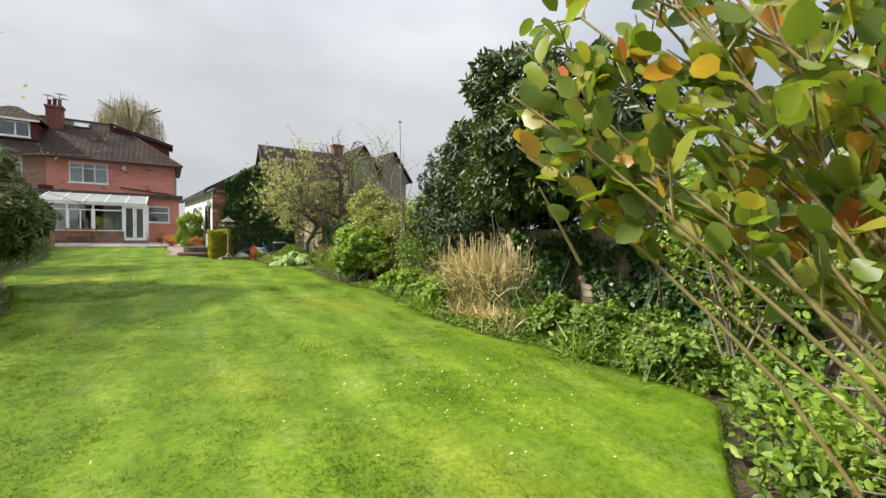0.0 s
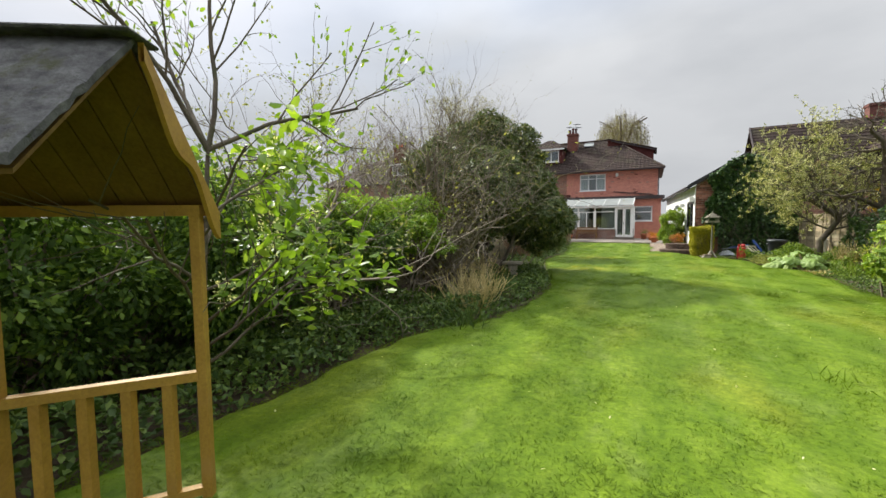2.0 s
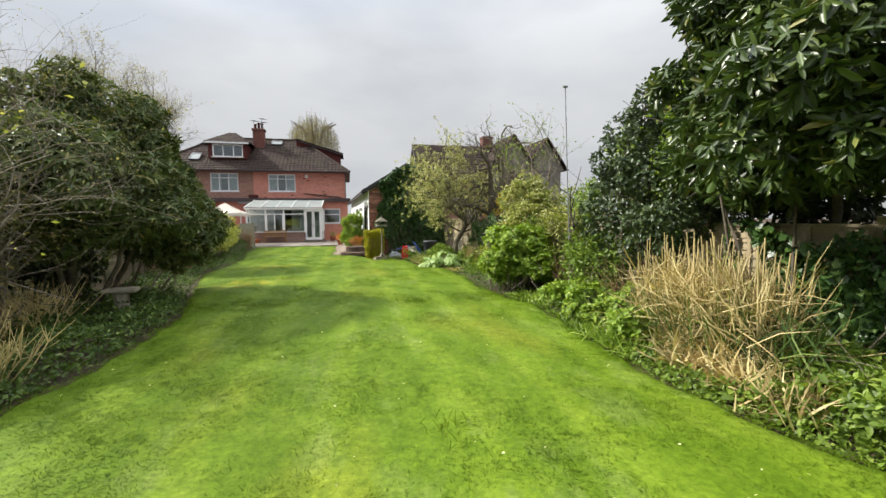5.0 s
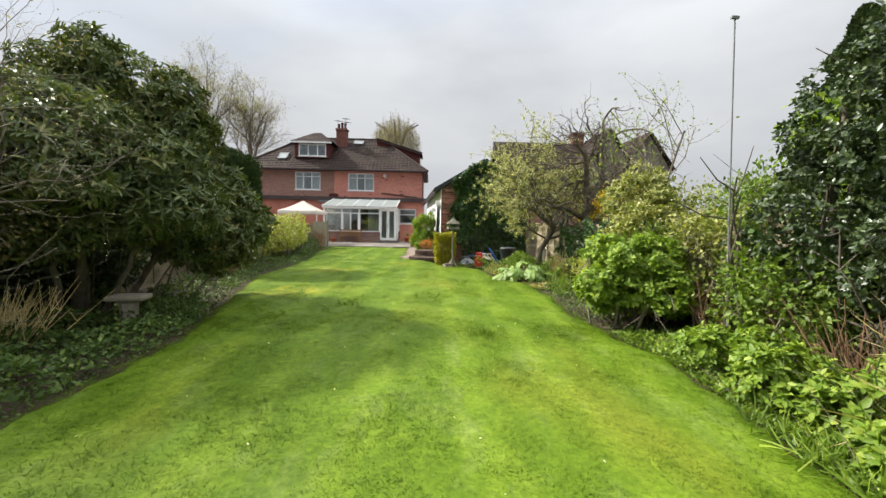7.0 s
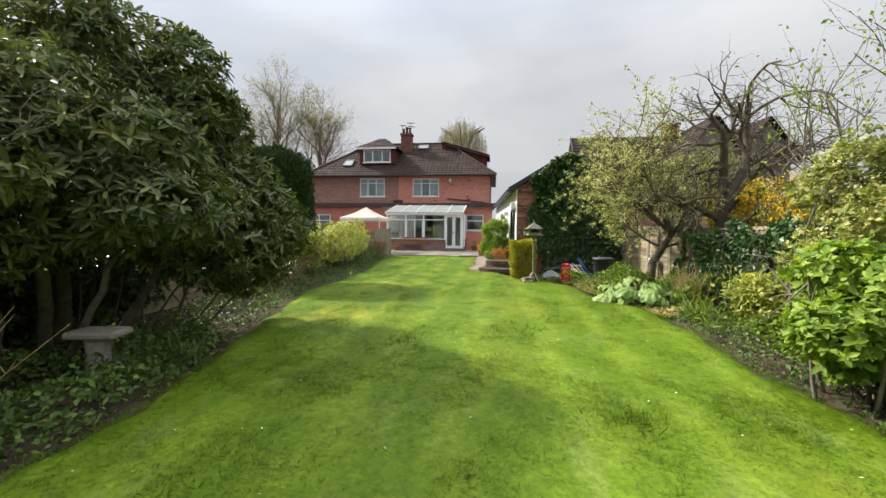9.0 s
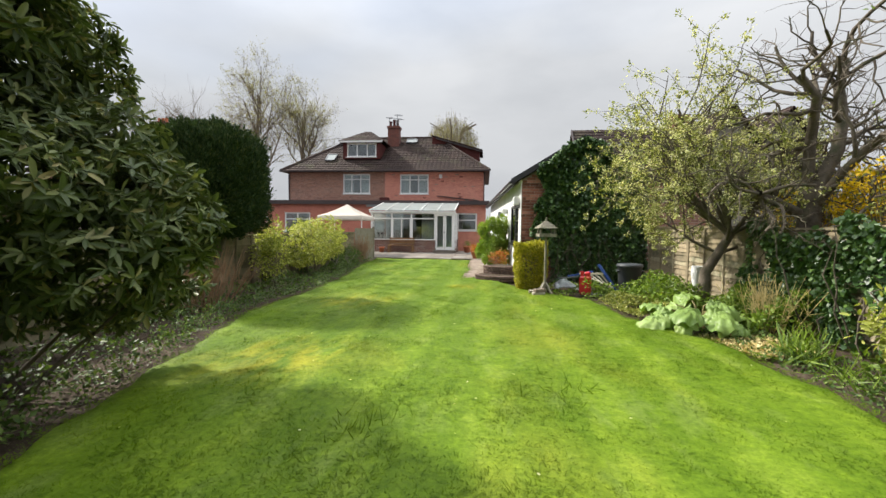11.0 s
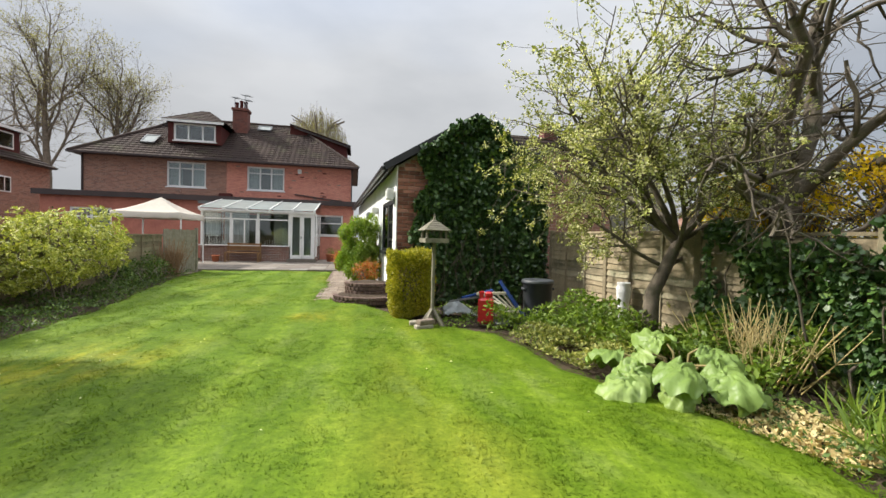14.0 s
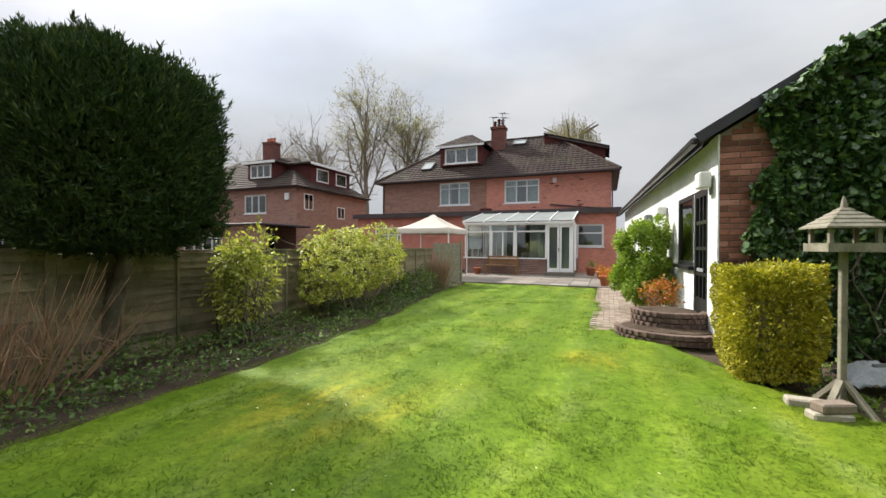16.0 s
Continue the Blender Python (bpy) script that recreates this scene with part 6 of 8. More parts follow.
for tx, ty, top, low, reach, sd in ((-23.2, 50.0, 15.0, 5.5, 6.0, 71), (-19.0, 52.0, 13.0, 6.0, 5.0, 72)):
    branching_tree("tall_tree", tx, ty, tall_limbs(sd, top, low, reach * 1.15, 15), "tall slender tree just coming into leaf", sd, M_TWIG, 3, (7, 6, 4), L_FARTREE, 0.12, 1, 0.72, 0.14,
                   ([(0, 0, 0), (0.15, 0, low), (-0.1, 0, (low + top) / 2), (0, 0, top + 1)], 0.38, 0.08), sides=3, shrink=0.52)
branching_tree("bare_tree", -37.0, 56.0, [((0, 0, 4), d, 9, 0.3) for d in ((0.4, 0.1, 1), (-0.5, 0.2, 1), (0.7, -0.2, 0.8), (-0.9, -0.3, 0.7), (0.0, 0.3, 1.0))],
               "wide bare winter tree behind the roofs", 73, M_TWIG, 3, (7, 6, 5), None, 0.2, 2, 0.8, 0.12, ([(0, 0, 0), (0, 0, 5)], 0.5, 0.35), sides=4)
branching_tree("bare_tree", -34.0, 47.0, [((0, 0, 3), d, 6, 0.2) for d in ((0.4, 0.1, 1), (-0.5, 0.2, 1), (0.7, -0.2, 0.8), (-0.9, -0.3, 0.7), (0.0, 0.3, 1.0))],
               "wide bare winter tree behind the roofs", 76, M_TWIG, 3, (7, 6, 5), L_FARTREE, 0.12, 1, 0.8, 0.12, ([(0, 0, 0), (0, 0, 4)], 0.35, 0.25), sides=4)


def willow(x, y, h, seed):
    rng = np.random.default_rng(seed)
    root = thing("weeping_willow", x, y, 0, "pale green weeping willow behind the house", "tree")
    paths, tips = [([(0, 0, 0), (0.2, 0, h * 0.4), (0, 0, h * 0.7)], [0.5, 0.4, 0.3])], []
    P = []
    for _ in range(340):
        a, r = rng.uniform(0, 2 * math.pi), 3.2 * math.sqrt(rng.uniform(0, 1))
        top = np.array([r * math.cos(a), r * math.sin(a), h * (1.0 - 0.16 * (r / 3.2) ** 2) + rng.normal(0, 0.5)])
        n = int(rng.integers(6, 13))
        s = top + np.array([0, 0, 0.0]) + np.cumsum(np.array([[rng.normal(0.03, 0.05) * math.cos(a), 0.0, -0.42] for _ in range(n)]), 0)
        paths.append((np.vstack([top, s]), np.full(n + 1, 0.012)))
        P.append(s)
    for _ in range(14):
        a = rng.uniform(0, 2 * math.pi)
        paths.append(([(0, 0, h * 0.6), (1.4 * math.cos(a), 1.4 * math.sin(a), h * 0.9), (3 * math.cos(a), 3 * math.sin(a), h * 0.95)], [0.2, 0.12, 0.04]))
    v, f = tubes(paths, 4)
    raw("trunk", v, f, M_TWIG, root)
    P = np.concatenate(P)
    P = np.repeat(P, 4, 0) + rng.normal(0, 0.2, (len(P) * 4, 3))
    v, f = leaf_arrays(rng, P, np.tile([0, 0, -1.0], (len(P), 1)), 0.15, LONG, 0.5, 0.2)
    raw("crown", v, f, L_FARTREE, root)


willow(-2.6, 60.0, 15.6, 74)


def spire(x, y, h, r, seed):
    rng = np.random.default_rng(seed)
    root = thing("tall_conifer", x, y, 0, "tall dark columnar conifer beyond the fence", "tree")
    n = 26000
    z = rng.uniform(0.02, 1, n) ** 0.85
    rad = r * np.minimum(1, (1 - z) * 2.4) ** 0.7 * (0.85 + 0.15 * np.sin(z * 40))
    a = rng.uniform(0, 2 * math.pi, n)
    rr = rad * (1 - 0.25 * rng.uniform(0, 1, n) ** 2) * (1 + 0.06 * np.sin(a * 9 + z * 30))
    P = np.stack([rr * np.cos(a), rr * np.sin(a), z * h], -1)
    v, f = leaf_arrays(rng, P, np.stack([np.cos(a) * 0.5, np.sin(a) * 0.5, np.ones(n)], -1), 0.2, SMALL, 0, 0.3)
    raw("crown", v, f, L_YEW, root)
    v, f = tubes([([(0, 0, -0.1), (0, 0, h * 0.9)], [0.25, 0.04])], 8)
    raw("trunk", v, f, M_BARK, root)


spire(18.2, 17.8, 9.6, 1.6, 75)

# forsythia and other shrubs over the fence


def forsythia(x, y, spread_y, seed):
    rng = np.random.default_rng(seed)
    root = thing("forsythia", x, y, 0, "arching shrub in yellow blossom over the fence", "shrub")
    paths, P, Q = [], [], []
    for _ in range(70):
        a = rng.uniform(0, 2 * math.pi)
        d = np.array([0.5 * math.cos(a), spread_y * math.sin(a), 0])
        top = d * rng.uniform(0.4, 1.0) + np.array([0, 0, rng.uniform(1.6, 2.3)])
        u = np.linspace(0, 1, 8)[:, None]
        s = (1 - u) ** 2 * np.array([0, 0, 0.0]) + 2 * u * (1 - u) * (top * np.array([0.35, 0.35, 1.0])) + u ** 2 * top
        paths.append((s, np.linspace(0.012, 0.004, 8)))
        (P if rng.random() < 0.5 else Q).append(s[4:])
    v, f = tubes(paths, 4)
    raw("stem_frame", v, f, M_TWIG, root)
    for pts, m, k, sz in ((P, L_FORSYTHIA, 17, 0.05), (Q, L_OLIVE, 6, 0.05)):
        c = np.concatenate(pts)
        c = np.repeat(c, k, 0) + rng.normal(0, 0.05, (len(c) * k, 3))
        v, f = leaf_arrays(rng, c, unit(rng.normal(0, 1, c.shape)), sz, SMALL, 0, 0.4)
        raw("blossom" if m is L_FORSYTHIA else "foliage", v, f, m, root)


for k, fy in enumerate((11.9, 12.8, 13.9, 14.8)):
    forsythia(6.75 + 0.1 * k, fy, 0.75, 81 + k)
shrub("brown_twig_hedge", 8.2, 12.4, [(0, 0, 1.2, 0.7, 2.6, 0.9)], 5000, L_OLIVE, 0.05, SMALL, "tangled brownish hedge beyond the fence", "hedge", 83, 10, 0.4, 40)
shrub("brown_twig_hedge", 9.5, 16.5, [(0, 0, 1.2, 2.0, 2.0, 0.9)], 5000, L_OLIVE, 0.07, SMALL, "tangled brownish hedge beyond the fence", "hedge", 84, 10, 0.4, 40)
shrub("rust_leaved_azalea", 2.15, 19.3, [(0, 0, 0.55, 0.28, 0.3, 0.22)], 700, L_RUST, 0.045, SMALL, "small shrub with rust-red young leaves in the brick planter", "shrub", 85, 8, 0.4, 8)
shrub("rounded_euonymus", 2.0, 20.9, [(0, 0, 1.12, 0.5, 0.62, 0.84), (0.0, 0, 0.6, 0.52, 0.62, 0.55)], 30000, L_BRIGHT, 0.05, SMALL, "dense rounded bright green shrub by the garage wall", "shrub", 86, 16, 0.25, 10, shell=0.25, reach=0.03)


def clipped_hedge():
    rng = np.random.default_rng(87)
    x0, x1, y0, y1, h = 2.52, 3.16, 16.45, 17.45, 1.06
    root = thing("clipped_box_hedge", 2.80, 16.95, 0, "block-clipped golden privet hedge by the garage corner", "hedge")
    n = 15000
    P = rng.uniform(-0.5, 0.5, (n, 3))
    face = rng.integers(0, 6, n)
    for ax in range(3):
        for s, k in ((-0.5, 2 * ax), (0.5, 2 * ax + 1)):
            sel = face == k
            P[sel, ax] = s * (1 - 0.10 * rng.uniform(0, 1, sel.sum()))
    o = P * 2
    r = np.linalg.norm(P[:, :2], axis=1)
    P[:, :2] *= np.where(r > 0.58, 0.58 / np.maximum(r, 0.01), 1)[:, None] ** 0.8
    taper = 1 - 0.18 * np.maximum(-P[:, 2] - 0.1, 0) * 2
    P = np.stack([P[:, 0] * (x1 - x0) * 1.12 * taper, P[:, 1] * (y1 - y0) * 1.05 * taper, (P[:, 2] + 0.5) * (h - 0.04) + 0.06], -1)
    P += 0.03 * np.sin(P[:, [1, 2, 0]] * 9) + 0.015 * np.sin(P[:, [2, 0, 1]] * 23)
    P[rng.random(n) < 0.06] *= 1.035
    v, f = leaf_arrays(rng, P, unit(o), 0.034, SMALL, 0, 0.3)
    inner = (P[:7000] - np.array([0, 0, 0.5])) * rng.uniform(0.6, 0.92, (7000, 1)) + np.array([0, 0, 0.5])
    iv, jf = leaf_arrays(rng, inner, unit(o[:7000]), 0.06, SMALL, 0, 0.3)
    raw("foliage", np.concatenate([v, iv]), [f, jf + len(v)], L_BOX, root)
    paths = [([(rng.uniform(-0.2, 0.2), rng.uniform(-0.3, 0.3), 0), (rng.uniform(-0.25, 0.25), rng.uniform(-0.4, 0.4), 0.8)], [0.012, 0.005]) for _ in range(40)]
    v, f = tubes(paths, 4)
    raw("stem_frame", v, f, M_TWIG, root)


clipped_hedge()


def rose():
    """Arching stems that reach out over the lawn beside the start of the walk."""
    rng = np.random.default_rng(91)
    root = thing("climbing_rose", 3.0, -1.25, 0, "arching shrub rose with large yellow-green and bronze leaves", "shrub")
    base = np.array([3.0, -1.25, 0])
    paths, P, Dv = [], [], []
    goals = []
    for _ in range(36):
        u, w = rng.uniform(0, 1), rng.uniform(0, 1)
        g = np.array([1.95 + 1.3 * u, 0.02 - 0.75 * u + rng.normal(0, 0.14), 1.5 + 0.75 * w * (0.45 + u)])
        goals.append(g)
    goals += [np.array(q) for q in ((1.86, -0.02, 1.5), (1.9, -0.1, 1.42), (2.05, 0.05, 1.85), (2.2, 0.1, 1.6))]
    for g in goals:
        g[1] = min(g[1], (g[0] - 1.36) / 1.65 - 0.40)
        g = g - base
        foot = np.array([rng.normal(0, 0.15), rng.normal(0, 0.15), 0])
        mid = foot * 0.55 + g * 0.45 + np.array([0.1, -0.05, 0.22])
        u = np.linspace(0, 1, 10)[:, None]
        s = (1 - u) ** 2 * foot + 2 * u * (1 - u) * mid + u ** 2 * g + np.cumsum(rng.normal(0, 0.008, (10, 3)), 0)
        paths.append((s, np.linspace(0.0085, 0.0035, 10)))
        for j in range(3, 10):
            for _ in range(3):
                d = unit((s[j] - s[j - 1] + rng.normal(0, 0.05, 3))[None])[0] + rng.normal(0, 0.5, 3) + np.array([0, 0, 0.2])
                e = s[j] + d * rng.uniform(0.06, 0.15)
                paths.append(([s[j], e], [0.004, 0.002]))
                for k in range(5):
                    P.append(s[j] + (e - s[j]) * (0.3 + 0.2 * k) + rng.normal(0, 0.012, 3))
                    Dv.append(d / np.linalg.norm(d))
    clear = lambda q: all((p[0] + base[0] - 1.46) > 1.65 * (p[1] + base[1] + 0.357) for p in q) and q[-1][2] > 1.45 - 0.4 * max(q[-1][0] + base[0] - 2.0, 0)
    v, f = tubes([q for q in paths if clear(q[0])], 7)
    raw("stem_frame", v, f, M_GREENTWIG, root, smooth=True)
    P, Dv = np.array(P), np.array(Dv)
    keep = (P[:, 0] + base[0] - 1.47) > 1.65 * (P[:, 1] + base[1] + 0.357)
    keep &= P[:, 2] > 1.43 - 0.4 * np.maximum(P[:, 0] + base[0] - 2.0, 0)
    keep &= rng.random(len(P)) < 0.72
    v, f = leaf_arrays(rng, P[keep], Dv[keep], 0.074, ROUND, 0.1, 0.3)
    raw("foliage", v, f, L_ROSE, root)


rose()
shrub("low_green_shrub", 4.15, -0.5, [(0, 0, 0.42, 0.5, 0.45, 0.42), (-0.35, -0.3, 0.6, 0.45, 0.4, 0.42)], 2600, L_BRIGHT, 0.06, OVAL, "loose light green shrub at the lawn edge", "shrub", 92, 9, 0.42, 20, reach=0.07)


def reeds():
    rng = np.random.default_rng(93)
    root = thing("dry_pampas_clump", 5.6, 4.4, 0, "clump of cut dry pampas stalks with trailing straw leaves", "grass clump")
    paths = []
    for _ in range(110):
        x, y = np.clip(rng.normal(0, 0.2), -0.35, 0.35), np.clip(rng.normal(0, 0.45), -0.7, 0.7)
        h = rng.uniform(0.8, 1.32)
        lean = rng.normal(0, 0.09, 2)
        paths.append(([(x, y, 0), (x + lean[0] * 0.5, y + lean[1] * 0.5, h * 0.5), (x + lean[0], y + lean[1], h)], [0.0075, 0.007, 0.006]))
    for q in paths:
        v, f = tubes([q], 6)
        raw("stalk", v, f, M_STRAW, root)
    n = 3000
    a = rng.uniform(0, 2 * math.pi, n)
    P = np.stack([np.clip(rng.normal(-0.05, 0.26, n), -0.5, 0.4), np.clip(rng.normal(0, 0.42, n), -0.8, 0.8), rng.uniform(0.0, 0.85, n) ** 1.5], -1)
    D = np.stack([np.cos(a), np.sin(a), rng.uniform(0.3, 3.0, n)], -1)
    v, f = leaf_arrays(rng, P, unit(D), 0.42, THIN, 0.15, 0.3, 0.5)
    raw("straw", v, f, M_STRAW, root)
    n = 1500
    a = rng.uniform(0, 2 * math.pi, n)
    P = np.stack([rng.normal(0, 0.22, n), rng.normal(0, 0.5, n), rng.uniform(0.0, 0.3, n)], -1)
    v, f = leaf_arrays(rng, P, unit(np.stack([np.cos(a) * 0.5, np.sin(a) * 0.5, np.ones(n)], -1)), 0.55, THIN, 0.1, 0.3, 0.4)
    raw("green_sward", v, f, L_DARKHERB, root)


reeds()


def dry_stems(x, y, rx, ry, h, n, seed, label):
    rng = np.random.default_rng(seed)
    root = thing("dry_stem_clump", x, y, 0, label, "plant")
    for _ in range(n):
        a, b = np.clip(rng.normal(0, 0.5, 2), -1, 1) * np.array([rx, ry])
        hh = h * rng.uniform(0.5, 1.0)
        p = np.array([a * 0.6, b * 0.6, 0])
        q = np.array([a * 1.3, b * 1.3, hh])
        m = (p + q) / 2 + rng.normal(0, 0.04, 3)
        paths = [([p, m, q], [0.006, 0.005, 0.003])]
        for _ in range(3):
            paths.append(([m, m + rng.normal(0, 0.09, 3) + np.array([0, 0, 0.18])], [0.004, 0.002]))
        v, f = tubes(paths, 4)
        raw("stem", v, f, M_RUSTSTEM if h > 0.9 else M_STRAW, root)


dry_stems(-3.0, 13.5, 0.6, 0.9, 1.15, 110, 101, "clump of bare brown stems by the fence")
dry_stems(-3.4, 23.3, 0.4, 0.45, 1.15, 120, 102, "clump of bare brown stems by the gate")
dry_stems(-2.3, 7.0, 0.5, 0.8, 0.75, 90, 103, "dry brown stems at the border's edge")
dry_stems(-1.3, 4.9, 0.4, 0.6, 0.7, 90, 104, "dry brown stems at the border's edge")
dry_stems(5.9, 7.3, 0.35, 0.7, 0.95, 80, 105, "tangle of dry brown stems against the fence")
dry_stems(5.8, 5.6, 0.45, 0.7, 0.92, 80, 107, "tangle of dry brown stems under the holly")
dry_stems(5.7, 13.3, 0.35, 0.6, 0.85, 60, 106, "tangle of dry brown stems against the fence")


def ground_cover(name, table_side, y0, y1, inner, outer, n, leaf, size, h, seed, label, shape=SMALL, sign=1):
    """Low leafy growth between the lawn edge and the fence, heaped unevenly."""
    rng = np.random.default_rng(seed)
    y = rng.uniform(y0, y1, n)
    edge = side_x(table_side, y)
    off = inner + (outer - inner) * rng.uniform(0, 1, n) ** 0.9
    x = edge + sign * off
    heap = 0.55 + 0.45 * np.sin(x * 4.3 + 1.7 * np.sin(y * 2.1)) * np.sin(y * 3.7 + seed)
    z = h * heap * np.minimum(off / 0.35 + 0.15, 1) * rng.uniform(0.1, 1, n) ** 0.6
    keep = heap > 0.22
    P = np.stack([x, y, z], -1)[keep]
    v, f = leaf_arrays(rng, P, np.stack([rng.normal(0, 0.7, len(P)), rng.normal(0, 0.7, len(P)), np.full(len(P), 0.5)], -1), size, shape, 0.1, 0.9)
    return tagged(raw(name, v, f, leaf), label, "ground cover", kind="stuff")


# the left border's leaves carry the shade beneath the shrubs in their colour
ground_cover("ground_cover", LEFT, 1.2, 9.5, 0.02, 1.9, 19000, L_DARKHERB, 0.06, 0.34, 111, "low leafy plants under the shrubs, shade toned into their colour", sign=-1)
ground_cover("ground_cover", LEFT, -3.0, 3.8, -0.06, 1.4, 12000, L_DARKHERB, 0.065, 0.45, 112, "low plants at the foot of the hedge, shade toned into their colour", sign=-1)
ground_cover("ground_cover", LEFT, 9.0, 25.0, 0.03, 1.35, 13000, L_DARKHERB, 0.05, 0.3, 113, "low plants along the fence border, shade toned into their colour", sign=-1)
ground_cover("ground_cover", RIGHT, -0.5, 3.6, 0.05, 1.7, 9000, L_HERB, 0.075, 0.42, 114, "fresh green low plants in the border", OVAL)
ground_cover("ground_cover", RIGHT, 4.5, 8.0, 0.02, 0.9, 5000, L_BRIGHT, 0.055, 0.2, 115, "bright green low plants in the border")
ground_cover("ground_cover", RIGHT, 8.8, 11.4, 0.45, 1.4, 3000, L_HERB, 0.06, 0.35, 116, "patchy green plants in the border")
ground_cover("ground_cover", RIGHT, 12.8, 15.9, 0.55, 1.8, 7500, L_HERB, 0.07, 0.62, 117, "leafy green plants along the fence foot")
ground_cover("ground_cover", RIGHT, 13.7, 15.2, 0.0, 0.9, 5500, L_OLIVE, 0.045, 0.40, 118, "low feathery plants by the rhubarb")

ground_cover("ground_cover", RIGHT, 14.6, 17.4, 0.1, 1.9, 3000, L_HERB, 0.05, 0.14, 119, "low weeds round the dustbin")

for k, (px_, py_, r_) in enumerate(((5.05, 4.9, 0.3), (5.3, 5.4, 0.42), (5.1, 5.95, 0.36), (5.45, 6.3, 0.42), (5.2, 6.85, 0.34), (5.6, 5.0, 0.4), (5.3, 2.6, 0.36), (5.45, 2.0, 0.4), (5.3, 1.2, 0.38))):
    rosette_shrub("leafy_border_plant", px_, py_, [(0, 0, r_ * 0.55, r_, r_, r_ * 0.85)], 330, 6, L_BRIGHT if py_ > 4.5 else L_HERB, 0.075, "bushy yellow-green leafy plant in the border", "plant", 180 + k, 8, 0.4, 68, 0.9, shape=OVAL, stems=8, stem_r=0.006, loose=0.3)
ground_cover("ground_cover", RIGHT, 0.7, 8.2, -0.05, 0.28, 6000, L_HERB, 0.05, 0.13, 123, "low weeds creeping over the lawn edge")
ground_cover("ground_cover", RIGHT, 11.9, 12.8, 0.0, 0.75, 2600, M_STRAW, 0.05, 0.03, 122, "flattened dry straw on the border soil")
shrub("golden_border_shrub", 5.75, 11.1, [(0, 0, 0.45, 0.38, 0.42, 0.4)], 1500, L_GOLD, 0.075, OVAL, "low yellow-green shrub in the border", "shrub", 171, 9, 0.4, 14, reach=0.07)
ground_cover("ground_cover", RIGHT, 6.6, 13.6, 0.0, 0.9, 6000, L_DARKHERB, 0.042, 0.13, 120, "scattered low weeds on the border soil")
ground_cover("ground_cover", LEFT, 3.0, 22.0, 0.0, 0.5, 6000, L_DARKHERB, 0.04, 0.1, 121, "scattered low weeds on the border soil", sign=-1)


def tuft(name, x, y, n, length, leaf, seed, label, spread=0.12):
    rng = np.random.default_rng(seed)
    a = rng.uniform(0, 2 * math.pi, n)
    P = np.stack([rng.normal(x, spread, n), rng.normal(y, spread, n), np.zeros(n)], -1)
    v, f = leaf_arrays(rng, P, unit(np.stack([np.cos(a) * 0.6, np.sin(a) * 0.6, np.ones(n)], -1)), length, BLADE, 0.2, 0.2, 0.4)
    tagged(raw(name, v, f, leaf), label, "grass clump", "grass tufts", kind="stuff")


for k, (x, y, n, ln, lf) in enumerate(((5.2, 11.9, 120, 0.32, L_HERB), (5.5, 12.3, 90, 0.3, L_HERB), (5.1, 11.2, 60, 0.25, L_HERB), (-1.0, 3.9, 90, 0.3, L_DARKHERB), (-1.3, 4.1, 60, 0.35, L_DARKHERB), (4.95, 1.9, 120, 0.35, L_HERB), (5.1, 1.2, 100, 0.3, L_HERB),
                                     (-1.2, 8.6, 120, 0.3, L_DARKHERB), (4.8, 5.6, 90, 0.2, L_HERB), (4.85, 4.7, 160, 0.24, L_BRIGHT), (5.1, 4.1, 160, 0.34, M_STRAW), (5.1, 3.6, 160, 0.34, M_STRAW), (5.0, 3.1, 150, 0.3, M_STRAW), (4.8, 5.2, 140, 0.2, L_BRIGHT), (3.03, 8.0, 90, 0.11, M_BLADE), (2.55, 3.5, 70, 0.1, M_BLADE), (0.9, 9.8, 80, 0.11, M_BLADE), (2.4, 10.6, 60, 0.1, M_BLADE))):
    tuft("grass_tuft", x, y, n, ln, lf, 120 + k, "arching grassy tuft at the lawn edge")


